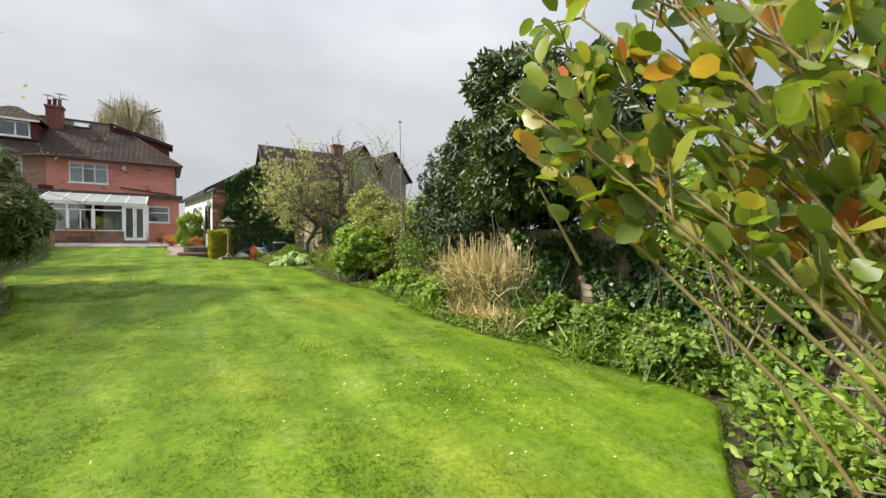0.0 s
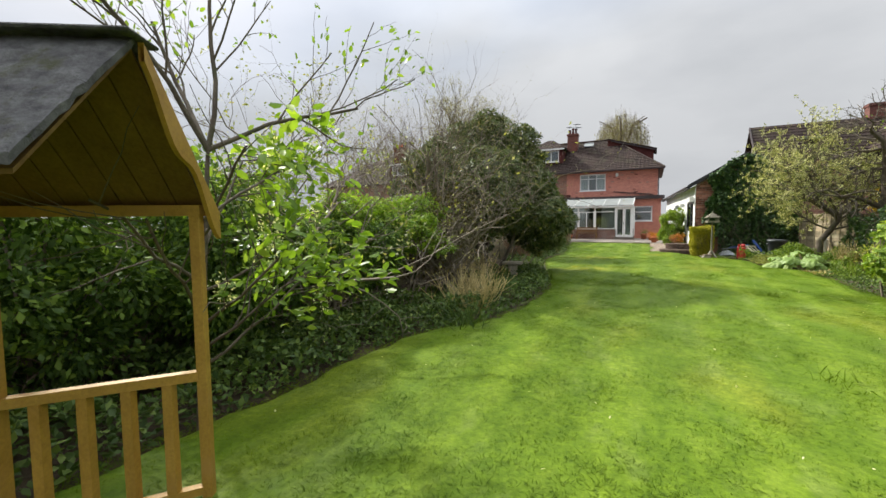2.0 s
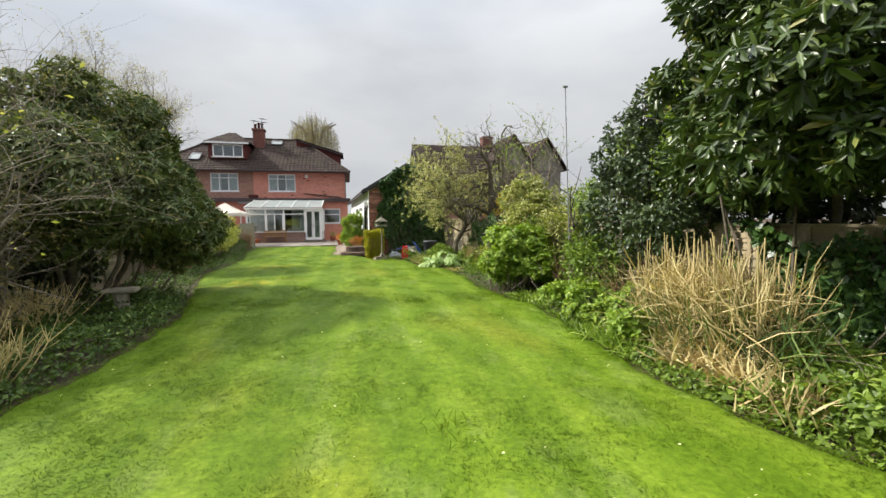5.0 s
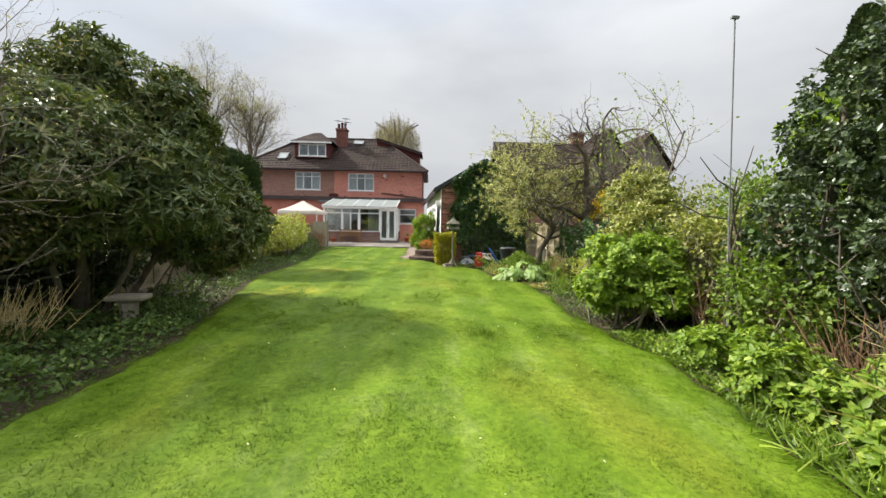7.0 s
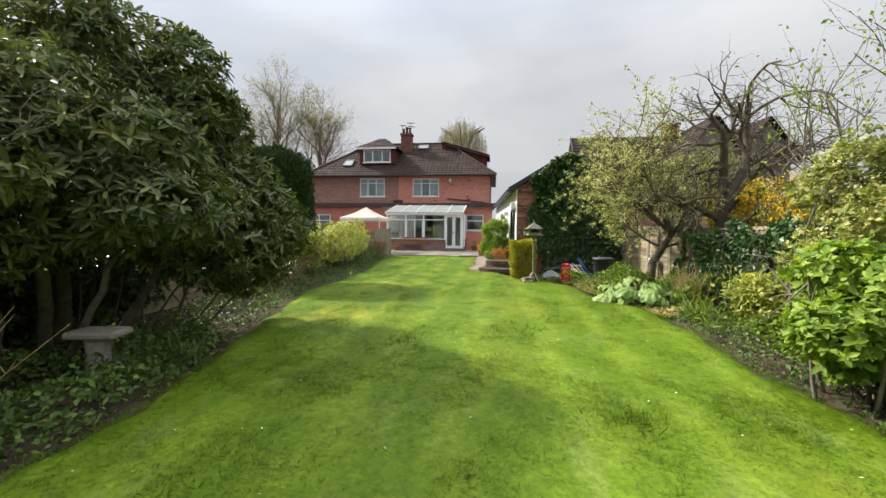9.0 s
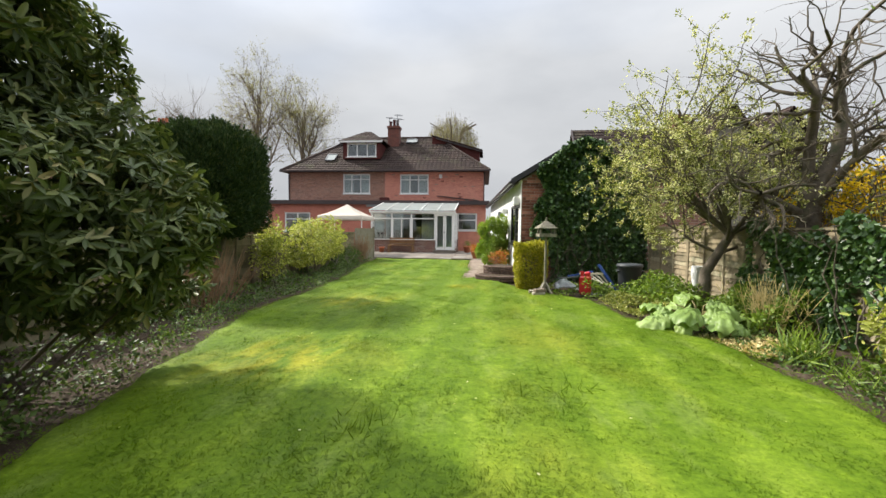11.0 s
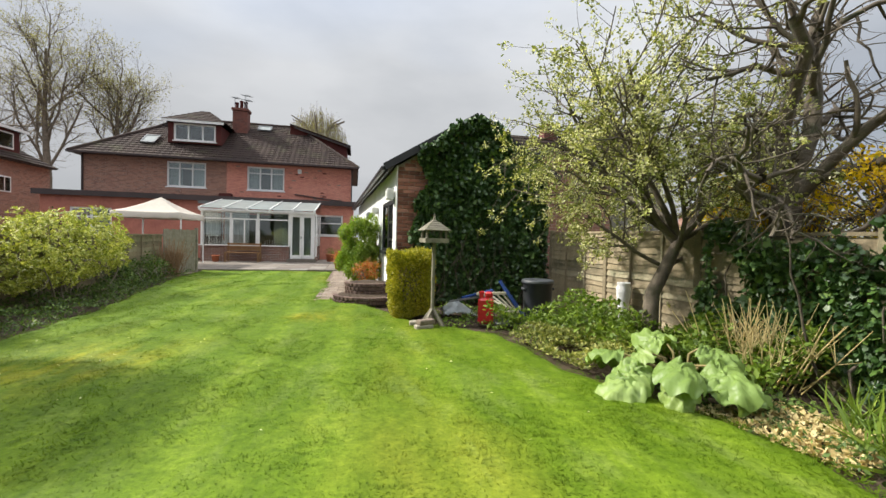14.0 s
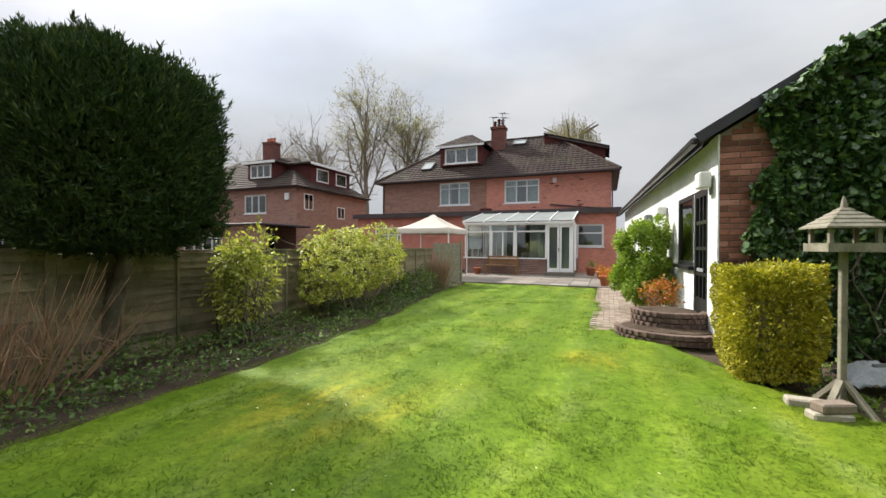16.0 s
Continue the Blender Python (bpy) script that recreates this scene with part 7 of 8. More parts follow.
def rhubarb():
    rng = np.random.default_rng(131)
    root = thing("rhubarb", 4.75, 13.2, 0, "rhubarb clump with broad crinkled pale green leaves", "plant")
    for i in range(24):
        a = 2 * math.pi * i / 24 * 2.6 + rng.uniform(-0.2, 0.2)
        reach = rng.uniform(0.12, 0.62)
        tip = np.array([reach * math.cos(a), reach * math.sin(a), 0.42 - 0.4 * reach + rng.uniform(-0.05, 0.06)])
        v, f = tubes([([(0.05 * math.cos(a), 0.05 * math.sin(a), 0), tip * np.array([0.5, 0.5, 0.85]), tip], [0.014, 0.012, 0.008])], 5)
        stalk = raw("stalk", v, f, M_GREENTWIG, root)
        size, n, m = rng.uniform(0.28, 0.42), 8, 44
        bm = bmesh.new()
        tilt = pose(*tip, 0, 0, math.degrees(a)) @ pose(0, 0, 0, rng.uniform(-28, 28), rng.uniform(-25, 25) + 45 * reach)
        rows = []
        for r in range(n + 1):
            row = []
            for s in range(m):
                th = 2 * math.pi * s / m
                w = (1.0 + 0.16 * math.cos(th)) * (0.94 + 0.06 * math.cos(3 * th)) - 0.3 * math.cos(th) ** 8 * (math.cos(th) < 0) + 0.03 * math.sin(9 * th)
                rad = size * 0.5 * (r / n) * w
                z = 0.034 * math.sin(th * 8 + r * 0.8) * (r / n) ** 1.5 + 0.016 * math.sin(r * 2.2 + th * 3) + 0.10 * (r / n) ** 2 * size * math.cos(2 * th) - 0.18 * size * (r / n) ** 3 * (1 + math.cos(th))
                row.append(bm.verts.new(tilt @ Vector((rad * math.cos(th) * 1.15 + size * 0.32, rad * math.sin(th), z))))
            rows.append(row)
        for p, q in zip(rows, rows[1:]):
            for s in range(m):
                bm.faces.new((p[s], p[(s + 1) % m], q[(s + 1) % m], q[s]))
        bmesh.ops.remove_doubles(bm, verts=bm.verts, dist=1e-5)
        part("leaf_blade", bm, L_RHUBARB, root, smooth=True)


rhubarb()

# ---- garden objects ----


def aerial_pole():
    p = thing("aerial_pole", 5.45, 7.05, 0, "tall thin grey pole with a dead climber round it", "pole")
    v, f = tubes([([(0.08, 0, 0), (0.02, 0, 1.2), (-0.04, -0.02, 2.4), (-0.10, -0.04, 3.6)], [0.009, 0.009, 0.008, 0.008])], 8)
    raw("pole", v, f, M_LEAD, p, smooth=True)
    part("finial", boxes((-0.14, -0.06, -0.055, -0.025, 3.595, 3.62)), M_LEAD, p)
    rng = np.random.default_rng(141)
    paths = []
    for k in range(4):
        s = [(0.08 + 0.04 * math.cos(z * 5 + k * 2), 0.04 * math.sin(z * 5 + k * 2), z) for z in np.linspace(0, 2.0 - 0.2 * k, 12)]
        paths.append((s, np.linspace(0.024, 0.010, 12)))
    for a, b in (((0.05, 0, 1.55), (-0.55, 0.1, 1.75)), ((0.05, 0, 1.85), (-0.35, 0, 2.2)), ((0.05, 0, 1.8), (0.3, 0.1, 2.35))):
        m = (np.array(a) + np.array(b)) / 2 + np.array([0, 0, -0.06])
        paths.append(([a, m, b], [0.010, 0.008, 0.004]))
    v, f = tubes(paths, 5)
    raw("climber", v, f, M_BARK, p)


def bird_table():
    t = thing("bird_table", 3.02, 16.0, -0.02, "silvered wooden bird table with a pitched shingle roof", "bird table", turn=8)
    part("post", boxes((-0.025, 0.025, -0.025, 0.025, 0.1, 1.28), bevel=0.005), M_TABLEWOOD, t)
    for k in range(4):
        a = math.pi / 2 * k + 0.6
        part("foot", bar((0.0 + 0.02 * math.cos(a), 0.02 * math.sin(a), 0.28), (0.26 * math.cos(a), 0.26 * math.sin(a), 0.02), 0.05, 0.035), M_TABLEWOOD, t)
    part("tray", boxes((-0.2, 0.2, -0.16, 0.16, 1.27, 1.295), (-0.21, 0.21, -0.175, -0.16, 1.265, 1.33), (-0.21, 0.21, 0.16, 0.175, 1.265, 1.33), (-0.21, -0.2, -0.16, 0.16, 1.265, 1.33), (0.2, 0.21, -0.16, 0.16, 1.265, 1.33)), M_TABLEWOOD, t)
    for x in (-0.17, 0.17):
        for y in (-0.13, 0.13):
            part("upright", boxes((x - 0.016, x + 0.016, y - 0.016, y + 0.016, 1.295, 1.47)), M_TABLEWOOD, t)
    bm = bmesh.new()
    for r in range(5):
        f0, f1 = r / 5, (r + 1.15) / 5
        for sx, sy in ((0, -1), (1, 0), (0, 1), (-1, 0)):
            def at(f, side, lift):
                w, d, z = 0.235 * (1 - f * 0.93), 0.20 * (1 - f * 0.93), 1.44 + 0.16 * f + lift
                if sx:
                    return (sx * w, side * d, z)
                return (side * w, sy * d, z)
            vs = [bm.verts.new(at(f, s, l)) for f, s, l in ((f0, -1, 0.012), (f0, 1, 0.012), (f1, 1, 0.004), (f1, -1, 0.004), (f0, -1, 0), (f0, 1, 0))]
            bm.faces.new(vs[:4])
            bm.faces.new((vs[4], vs[5], vs[1], vs[0]))
    part("roof", bm, M_TABLEWOOD, t)
    t.scale = (0.86, 0.86, 1.0)
    part("finial", lathe([(0.03, 0), (0.022, 0.05), (0.008, 0.1)], 8), M_TABLEWOOD, t).location = (0, 0, 1.585)


def brick_heap():
    for x, y, z, a, m, lab in ((2.86, 15.78, -0.03, 12, M_STONE, "pale stone block beside the bird table"), (2.89, 15.8, 0.08, 25, M_PAVER, "loose buff brick resting on a stone block"), (2.82, 16.05, -0.03, -5, M_STONE, "pale stone block beside the bird table")):
        b = thing("loose_block", x, y, z, lab, "block", "blocks by the bird table", turn=a)
        part("block", boxes((-0.13, 0.13, -0.06, 0.06, 0, 0.11 if z < 0 else 0.07), bevel=0.012), m, b)


def dustbin():
    b = thing("dustbin", 4.93, 16.5, 0, "dark grey plastic dustbin with a flat lid", "bin")
    part("body", lathe([(0.22, -0.04), (0.225, 0.0), (0.245, 0.58), (0.257, 0.585), (0.257, 0.61)], 28), M_BIN, b, smooth=True)
    part("lid", lathe([(0.27, 0.59), (0.275, 0.61), (0.27, 0.64), (0.255, 0.655), (0.12, 0.668), (0.02, 0.67)], 28), M_BIN, b, smooth=True)
    for s in (-1, 1):
        part("handle", boxes((s * 0.25 - 0.03, s * 0.25 + 0.03, -0.07, 0.07, 0.48, 0.52), bevel=0.012), M_BIN, b)


def red_can():
    c = thing("red_can", 3.9, 16.15, 0, "bright red plastic jerrycan on the grass edge", "can", turn=-20)
    part("body", boxes((-0.12, 0.12, -0.09, 0.09, 0, 0.40), bevel=0.03), M_RED, c)
    part("shoulder", boxes((-0.02, 0.1, -0.05, 0.05, 0.405, 0.50), bevel=0.025), M_RED, c)
    part("neck", lathe([(0.035, 0.40), (0.035, 0.47), (0.042, 0.475), (0.042, 0.5)], 14), M_RED, c).location = (-0.07, 0, 0)


def black_disc():
    d = thing("pond_cover", 4.2, 16.0, 0.02, "flat round black plastic cover lying on the ground", "cover")
    part("disc", lathe([(0.21, 0), (0.22, 0.015), (0.21, 0.04), (0.19, 0.045), (0.17, 0.028), (0.02, 0.03)], 30), M_BIN, d, smooth=True)


def broken_bench():
    b = thing("broken_bench", 4.35, 16.55, 0, "blue and cream slatted bench back leaning on its side", "bench", turn=20)
    part("blue_board", bar((0.25, -0.25, 0.02), (-0.02, 0.1, 0.62), 0.13, 0.03), M_BLUE, b, "blue painted board")
    part("rail", bar((0.02, -0.02, 0.42), (-0.5, 0.1, 0.42), 0.05, 0.04), M_CREAMPLASTIC, b)
    part("rail", bar((0.18, -0.2, 0.14), (-0.1, -0.16, 0.13), 0.05, 0.04), M_CREAMPLASTIC, b)
    for k in range(4):
        part("slat", bar((-0.02 - 0.12 * k, 0.0 + 0.02 * k, 0.40), (0.12 - 0.11 * k, -0.18, 0.14 + 0.04 * k), 0.05, 0.02), M_CREAMPLASTIC, b)
    part("blue_rail", bar((-0.15, 0.12, 0.46), (-0.75, 0.16, 0.36), 0.05, 0.03), M_BLUE, b)
    part("pole", bar((-0.2, 0.1, 0.38), (-1.0, 0.15, 0.32), 0.025, 0.025), M_LEAD, b)


def plastic_sheet():
    rng = np.random.default_rng(151)
    s = thing("plastic_sheet", 3.65, 16.9, 0, "crumpled clear plastic sheet heaped on the soil", "sheet")
    bm = bmesh.new()
    n = 16
    g = [[bm.verts.new(((i / n - 0.5) * 0.6, (j / n - 0.5) * 0.45, max(0.02, 0.24 * math.exp(-5 * ((i / n - 0.4) ** 2 + (j / n - 0.5) ** 2)) + 0.05 * noise.noise(Vector((i * 0.7, j * 0.7, 0)))))) for j in range(n + 1)] for i in range(n + 1)]
    for i in range(n):
        for j in range(n):
            bm.faces.new((g[i][j], g[i + 1][j], g[i + 1][j + 1], g[i][j + 1]))
    bmesh.ops.solidify(bm, geom=bm.faces, thickness=0.004)
    part("sheet", bm, M_CLEAR, s, smooth=True)


def stone_seat():
    s = thing("stone_seat", -1.76, 8.35, 0, "low weathered stone slab on a stone pedestal", "bench", turn=10)
    part("slab", boxes((-0.23, 0.23, -0.15, 0.15, 0.34, 0.41), bevel=0.02), M_STONE, s)
    part("pedestal", lathe([(0.13, 0), (0.12, 0.06), (0.105, 0.2), (0.115, 0.31), (0.14, 0.34)], 10), M_STONE, s)


def garden_bench():
    b = thing("garden_bench", -2.95, 29.55, 0.05, "dark timber slatted bench against the conservatory wall", "bench")
    for k in range(3):
        part("seat_slat", boxes((-0.7, 0.7, -0.28 + 0.14 * k, -0.17 + 0.14 * k, 0.40, 0.43)), M_BENCHWOOD, b)
    for k in range(3):
        part("back_slat", boxes((-0.7, 0.7, 0.18, 0.205, 0.5 + 0.12 * k, 0.58 + 0.12 * k)), M_BENCHWOOD, b)
    for x in (-0.66, 0.66):
        part("front_leg", boxes((x - 0.03, x + 0.03, -0.27, -0.21, 0, 0.4)), M_BENCHWOOD, b)
        part("back_leg", boxes((x - 0.03, x + 0.03, 0.205, 0.25, 0, 0.84)), M_BENCHWOOD, b)


def flower_pot(x, y, r, seed, plant=True):
    p = thing("flower_pot", x, y, 0.05, "terracotta pot standing on the patio", "flower pot", "patio pots")
    part("pot", lathe([(r * 0.7, 0), (r * 0.95, r * 1.5), (r * 1.05, r * 1.5), (r * 1.05, r * 1.8), (r * 0.9, r * 1.8), (r * 0.85, r * 1.6)], 18), M_TERRACOTTA, p, smooth=True)
    if plant:
        rng = np.random.default_rng(seed)
        P = rng.normal(0, r * 0.5, (220, 3)) + np.array([0, 0, r * 2.2])
        v, f = leaf_arrays(rng, P, unit(P - np.array([0, 0, r * 1.5])), 0.06, SMALL)
        raw("plant", v, f, L_RUST if seed % 2 else L_HERB, p)


def white_urn():
    u = thing("urn", 5.85, 15.5, 0, "tall off-white glazed urn among plants by the fence", "urn")
    part("body", lathe([(0.08, 0), (0.085, 0.05), (0.07, 0.14), (0.075, 0.35), (0.105, 0.56), (0.105, 0.64), (0.09, 0.69), (0.10, 0.71), (0.09, 0.72), (0.075, 0.67)], 24), M_WHITEWASH, u, smooth=True)


def gazebo():
    g = thing("gazebo", -5.35, 27.5, 0, "cream canvas pop-up gazebo on thin posts", "gazebo")
    w, e, top = 1.12, 2.0, 2.6
    bm = bmesh.new()
    n = 8
    for k in range(4):
        a = Matrix.Rotation(math.pi / 2 * k, 4, "Z")
        rows = []
        for r in range(n + 1):
            f = r / n
            z = e + (top - e) * (f ** 1.35)
            rows.append([bm.verts.new(a @ Vector(((s / n * 2 - 1) * w * (1 - f * 0.99), -w * (1 - f * 0.99), z - 0.03 * (1 - f) * (1 - (s / n * 2 - 1) ** 2)))) for s in range(n + 1)])
        low = [bm.verts.new(a @ Vector(((s / n * 2 - 1) * w, -w - 0.005, e - 0.22 + 0.02 * math.sin(s * 3)))) for s in range(n + 1)]
        rows.insert(0, low)
        for p, q in zip(rows, rows[1:]):
            for s in range(n):
                bm.faces.new((p[s], p[s + 1], q[s + 1], q[s]))
    bmesh.ops.remove_doubles(bm, verts=bm.verts, dist=1e-3)
    part("canopy", bm, M_CANVAS, g, smooth=True)
    for x in (-w, w):
        for y in (-w, w):
            part("post", boxes((x * 0.98 - 0.02, x * 0.98 + 0.02, y * 0.98 - 0.02, y * 0.98 + 0.02, 0, e)), M_UPVC, g)


def gate_screen():
    g = thing("close_boarded_fence", -3.7, 23.7, 0, "grey upright close-boarded fence by the patio", "fence", turn=math.degrees(math.atan2(1.5, 0.35)))
    n = 13
    for k in range(n):
        part("board", boxes((k * 0.118, k * 0.118 + 0.112, -0.012, 0.012, 0.03, 1.38 + 0.015 * math.sin(k * 2.3))), M_GREYWOOD, g)
    for z in (0.3, 1.15):
        part("rail", boxes((0, n * 0.118, 0.012, 0.06, z, z + 0.08)), M_GREYWOOD, g)
    part("post", boxes((n * 0.118 + 0.0, n * 0.118 + 0.08, -0.04, 0.04, 0, 1.45)), M_GREYWOOD, g)


def playhouse():
    """Small veranda of stained boards: two posts, balustrade, gable roof with felt."""
    a, b = Vector((-0.34, -0.44, 0)), Vector((-0.82, 0.33, 0))
    d = (b - a).normalized()
    h = thing("playhouse", a.x, a.y, 0, "yellow-stained wooden playhouse with felt roof and veranda rail", "playhouse", turn=math.degrees(math.atan2(d.y, d.x)))
    L, D, e, top = (b - a).length, 1.7, 1.395, 1.97
    part("post", boxes((L - 0.024, L + 0.024, -0.024, 0.024, -0.05, e), bevel=0.004), M_YELLOW, h)
    part("corner_post", boxes((L - 0.31, L - 0.22, 0.68, 0.77, -0.05, e), bevel=0.004), M_YELLOW, h)
    part("top_rail", bar((L - 0.01, 0.02, 0.617), (L - 0.255, 0.69, 0.617), 0.044, 0.045), M_YELLOW, h)
    part("bottom_rail", bar((L - 0.01, 0.02, 0.04), (L - 0.255, 0.69, 0.04), 0.04, 0.04), M_YELLOW, h)
    for k in range(4):
        f = 0.17 + 0.22 * k
        x, y = L - 0.01 - 0.245 * f, 0.02 + 0.67 * f
        part("baluster", boxes((x - 0.022, x + 0.022, y - 0.022, y + 0.022, 0.06, 0.595)), M_YELLOW, h)
    part("eave_beam", boxes((L - 0.03, L + 0.03, -0.03, D, e - 0.005, e + 0.045)), M_YELLOW, h)
    part("deck", boxes((0.0, L + 0.03, 1.0, D, -0.05, 0.02)), M_YELLOW, h)
    # the two roof slopes: boards under, felt over
    m = L / 2
    for s, x0, z0 in ((1, -0.02, 1.48), (-1, L + 0.06, 1.395)):
        n = 14
        for k in range(n):
            y0, y1 = -0.03 + (D + 0.03) * k / n, -0.03 + (D + 0.03) * (k + 1) / n - 0.006
            bm = bmesh.new()
            vs = [bm.verts.new(v) for v in ((x0, y0, z0), (m, y0, top), (m, y1, top), (x0, y1, z0))]
            vt = [bm.verts.new(v.co + Vector((0, 0, 0.014))) for v in vs]
            for q in ((0, 1, 2, 3), (4, 7, 6, 5), (0, 4, 5, 1), (1, 5, 6, 2), (2, 6, 7, 3), (3, 7, 4, 0)):
                bm.faces.new([(vs + vt)[i] for i in q])
            bmesh.ops.recalc_face_normals(bm, faces=bm.faces)
            part("roof_board", bm, M_DARKOCHRE, h)
        bm = bmesh.new()
        nu, nv = 16, 24
        grid = []
        for i in range(nu + 1):
            f = i / nu
            row = []
            for j in range(nv + 1):
                y = -0.05 + (D + 0.05) * j / nv
                w = 0.018 * noise.noise(Vector((i * 0.8, j * 0.8, s * 3.0)))
                row.append(bm.verts.new((x0 - s * 0.03 + (m - x0 + s * 0.03) * f, y + 0.012 * noise.noise(Vector((i * 1.3, j, 7))), z0 - 0.012 + (top - z0 + 0.012) * f + 0.03 + w)))
            grid.append(row)
        for i in range(nu):
            for j in range(nv):
                bm.faces.new((grid[i][j], grid[i + 1][j], grid[i + 1][j + 1], grid[i][j + 1]))
        geo = bmesh.ops.extrude_face_region(bm, geom=bm.faces[:])
        bmesh.ops.translate(bm, vec=(0, 0, 0.03), verts=[v for v in geo["geom"] if isinstance(v, bmesh.types.BMVert)])
        bmesh.ops.recalc_face_normals(bm, faces=bm.faces)
        part("roof_felt", bm, M_FELT, h)
    part("ridge_strip", boxes((L / 2 - 0.09, L / 2 + 0.09, -0.08, D, top + 0.035, top + 0.05), bevel=0.006), M_FELT, h)
    # scalloped bargeboards at the gable
    for x0 in (L + 0.08,):
        bm = bmesh.new()
        n, m = 26, L / 2
        fr, bk = [], []
        for i in range(n + 1):
            f = i / n
            x, z = x0 + (m - x0) * f, e - 0.02 + (top - e + 0.02) * f
            cut = 0.075 + 0.04 * math.sin(f * math.pi * 3.4 + 0.6)
            fr.append([bm.verts.new((x, -0.075, z + 0.03)), bm.verts.new((x, -0.075, z - cut))])
            bk.append([bm.verts.new((x, -0.055, z + 0.03)), bm.verts.new((x, -0.055, z - cut))])
        for i in range(n):
            bm.faces.new((fr[i][0], fr[i][1], fr[i + 1][1], fr[i + 1][0]))
            bm.faces.new((bk[i][0], bk[i + 1][0], bk[i + 1][1], bk[i][1]))
            bm.faces.new((fr[i][1], bk[i][1], bk[i + 1][1], fr[i + 1][1]))
            bm.faces.new((fr[i][0], fr[i + 1][0], bk[i + 1][0], bk[i][0]))
        bmesh.ops.recalc_face_normals(bm, faces=bm.faces)
        part("bargeboard", bm, M_YELLOW, h)
    for k in range(9):
        part("wall_board", boxes((k * L / 9, (k + 1) * L / 9 - 0.004, 1.05, 1.07, 0.02, e + (top - e) * (1 - abs((k + 0.5) / 9 * 2 - 1)) - 0.02)), M_YELLOW, h)


def brick_planter():
    """Two curved tiers of brick against the garage, filled with soil."""
    p = thing("brick_planter", 2.2, 18.4, 0, "low curved brick planter in two tiers, soil filled", "planter")
    shared = {}
    for tier, (r, z0, courses, cy) in enumerate(((0.72, 0.0, 2, 0.15), (0.48, 0.15, 3, 0.35))):
        for c in range(courses):
            n = int(math.pi * r / 0.115) + 3
            for k in range(n):
                a = math.pi + (math.pi * 1.02) * (k + 0.5 * (c % 2)) / n
                x, y = r * math.cos(a) * 0.95, cy + r * math.sin(a) * 0.8
                if x > 0.46:
                    continue
                if "b" not in shared:
                    bm = boxes((-0.05, 0.05, -0.10, 0.10, 0, 0.066), bevel=0.008)
                    me = bpy.data.meshes.new("brick")
                    bm.to_mesh(me)
                    bm.free()
                    me.materials.append(M_PLANTER)
                    shared["b"] = me
                ob = new("brick", shared["b"])
                ob.parent = p
                ob.matrix_basis = pose(x, y, z0 + 0.075 * c, random.uniform(-1.5, 1.5), 0, math.degrees(math.atan2(y - cy, x)) + 90 + random.uniform(-3, 3)) @ Matrix.Rotation(math.pi / 2, 4, "Z")
    for r, z, cy in ((0.70, 0.14, 0.15), (0.46, 0.36, 0.35)):
        bm = lathe([(r * 0.97, 0), (r * 0.95, z), (r * 0.4, z + 0.03), (0.02, z + 0.03)], 24)
        bmesh.ops.scale(bm, vec=(0.9, 0.75, 1), verts=bm.verts)
        bmesh.ops.translate(bm, vec=(-0.04, cy + 0.02, 0), verts=bm.verts)
        part("soil", bm, M_SOIL, p)


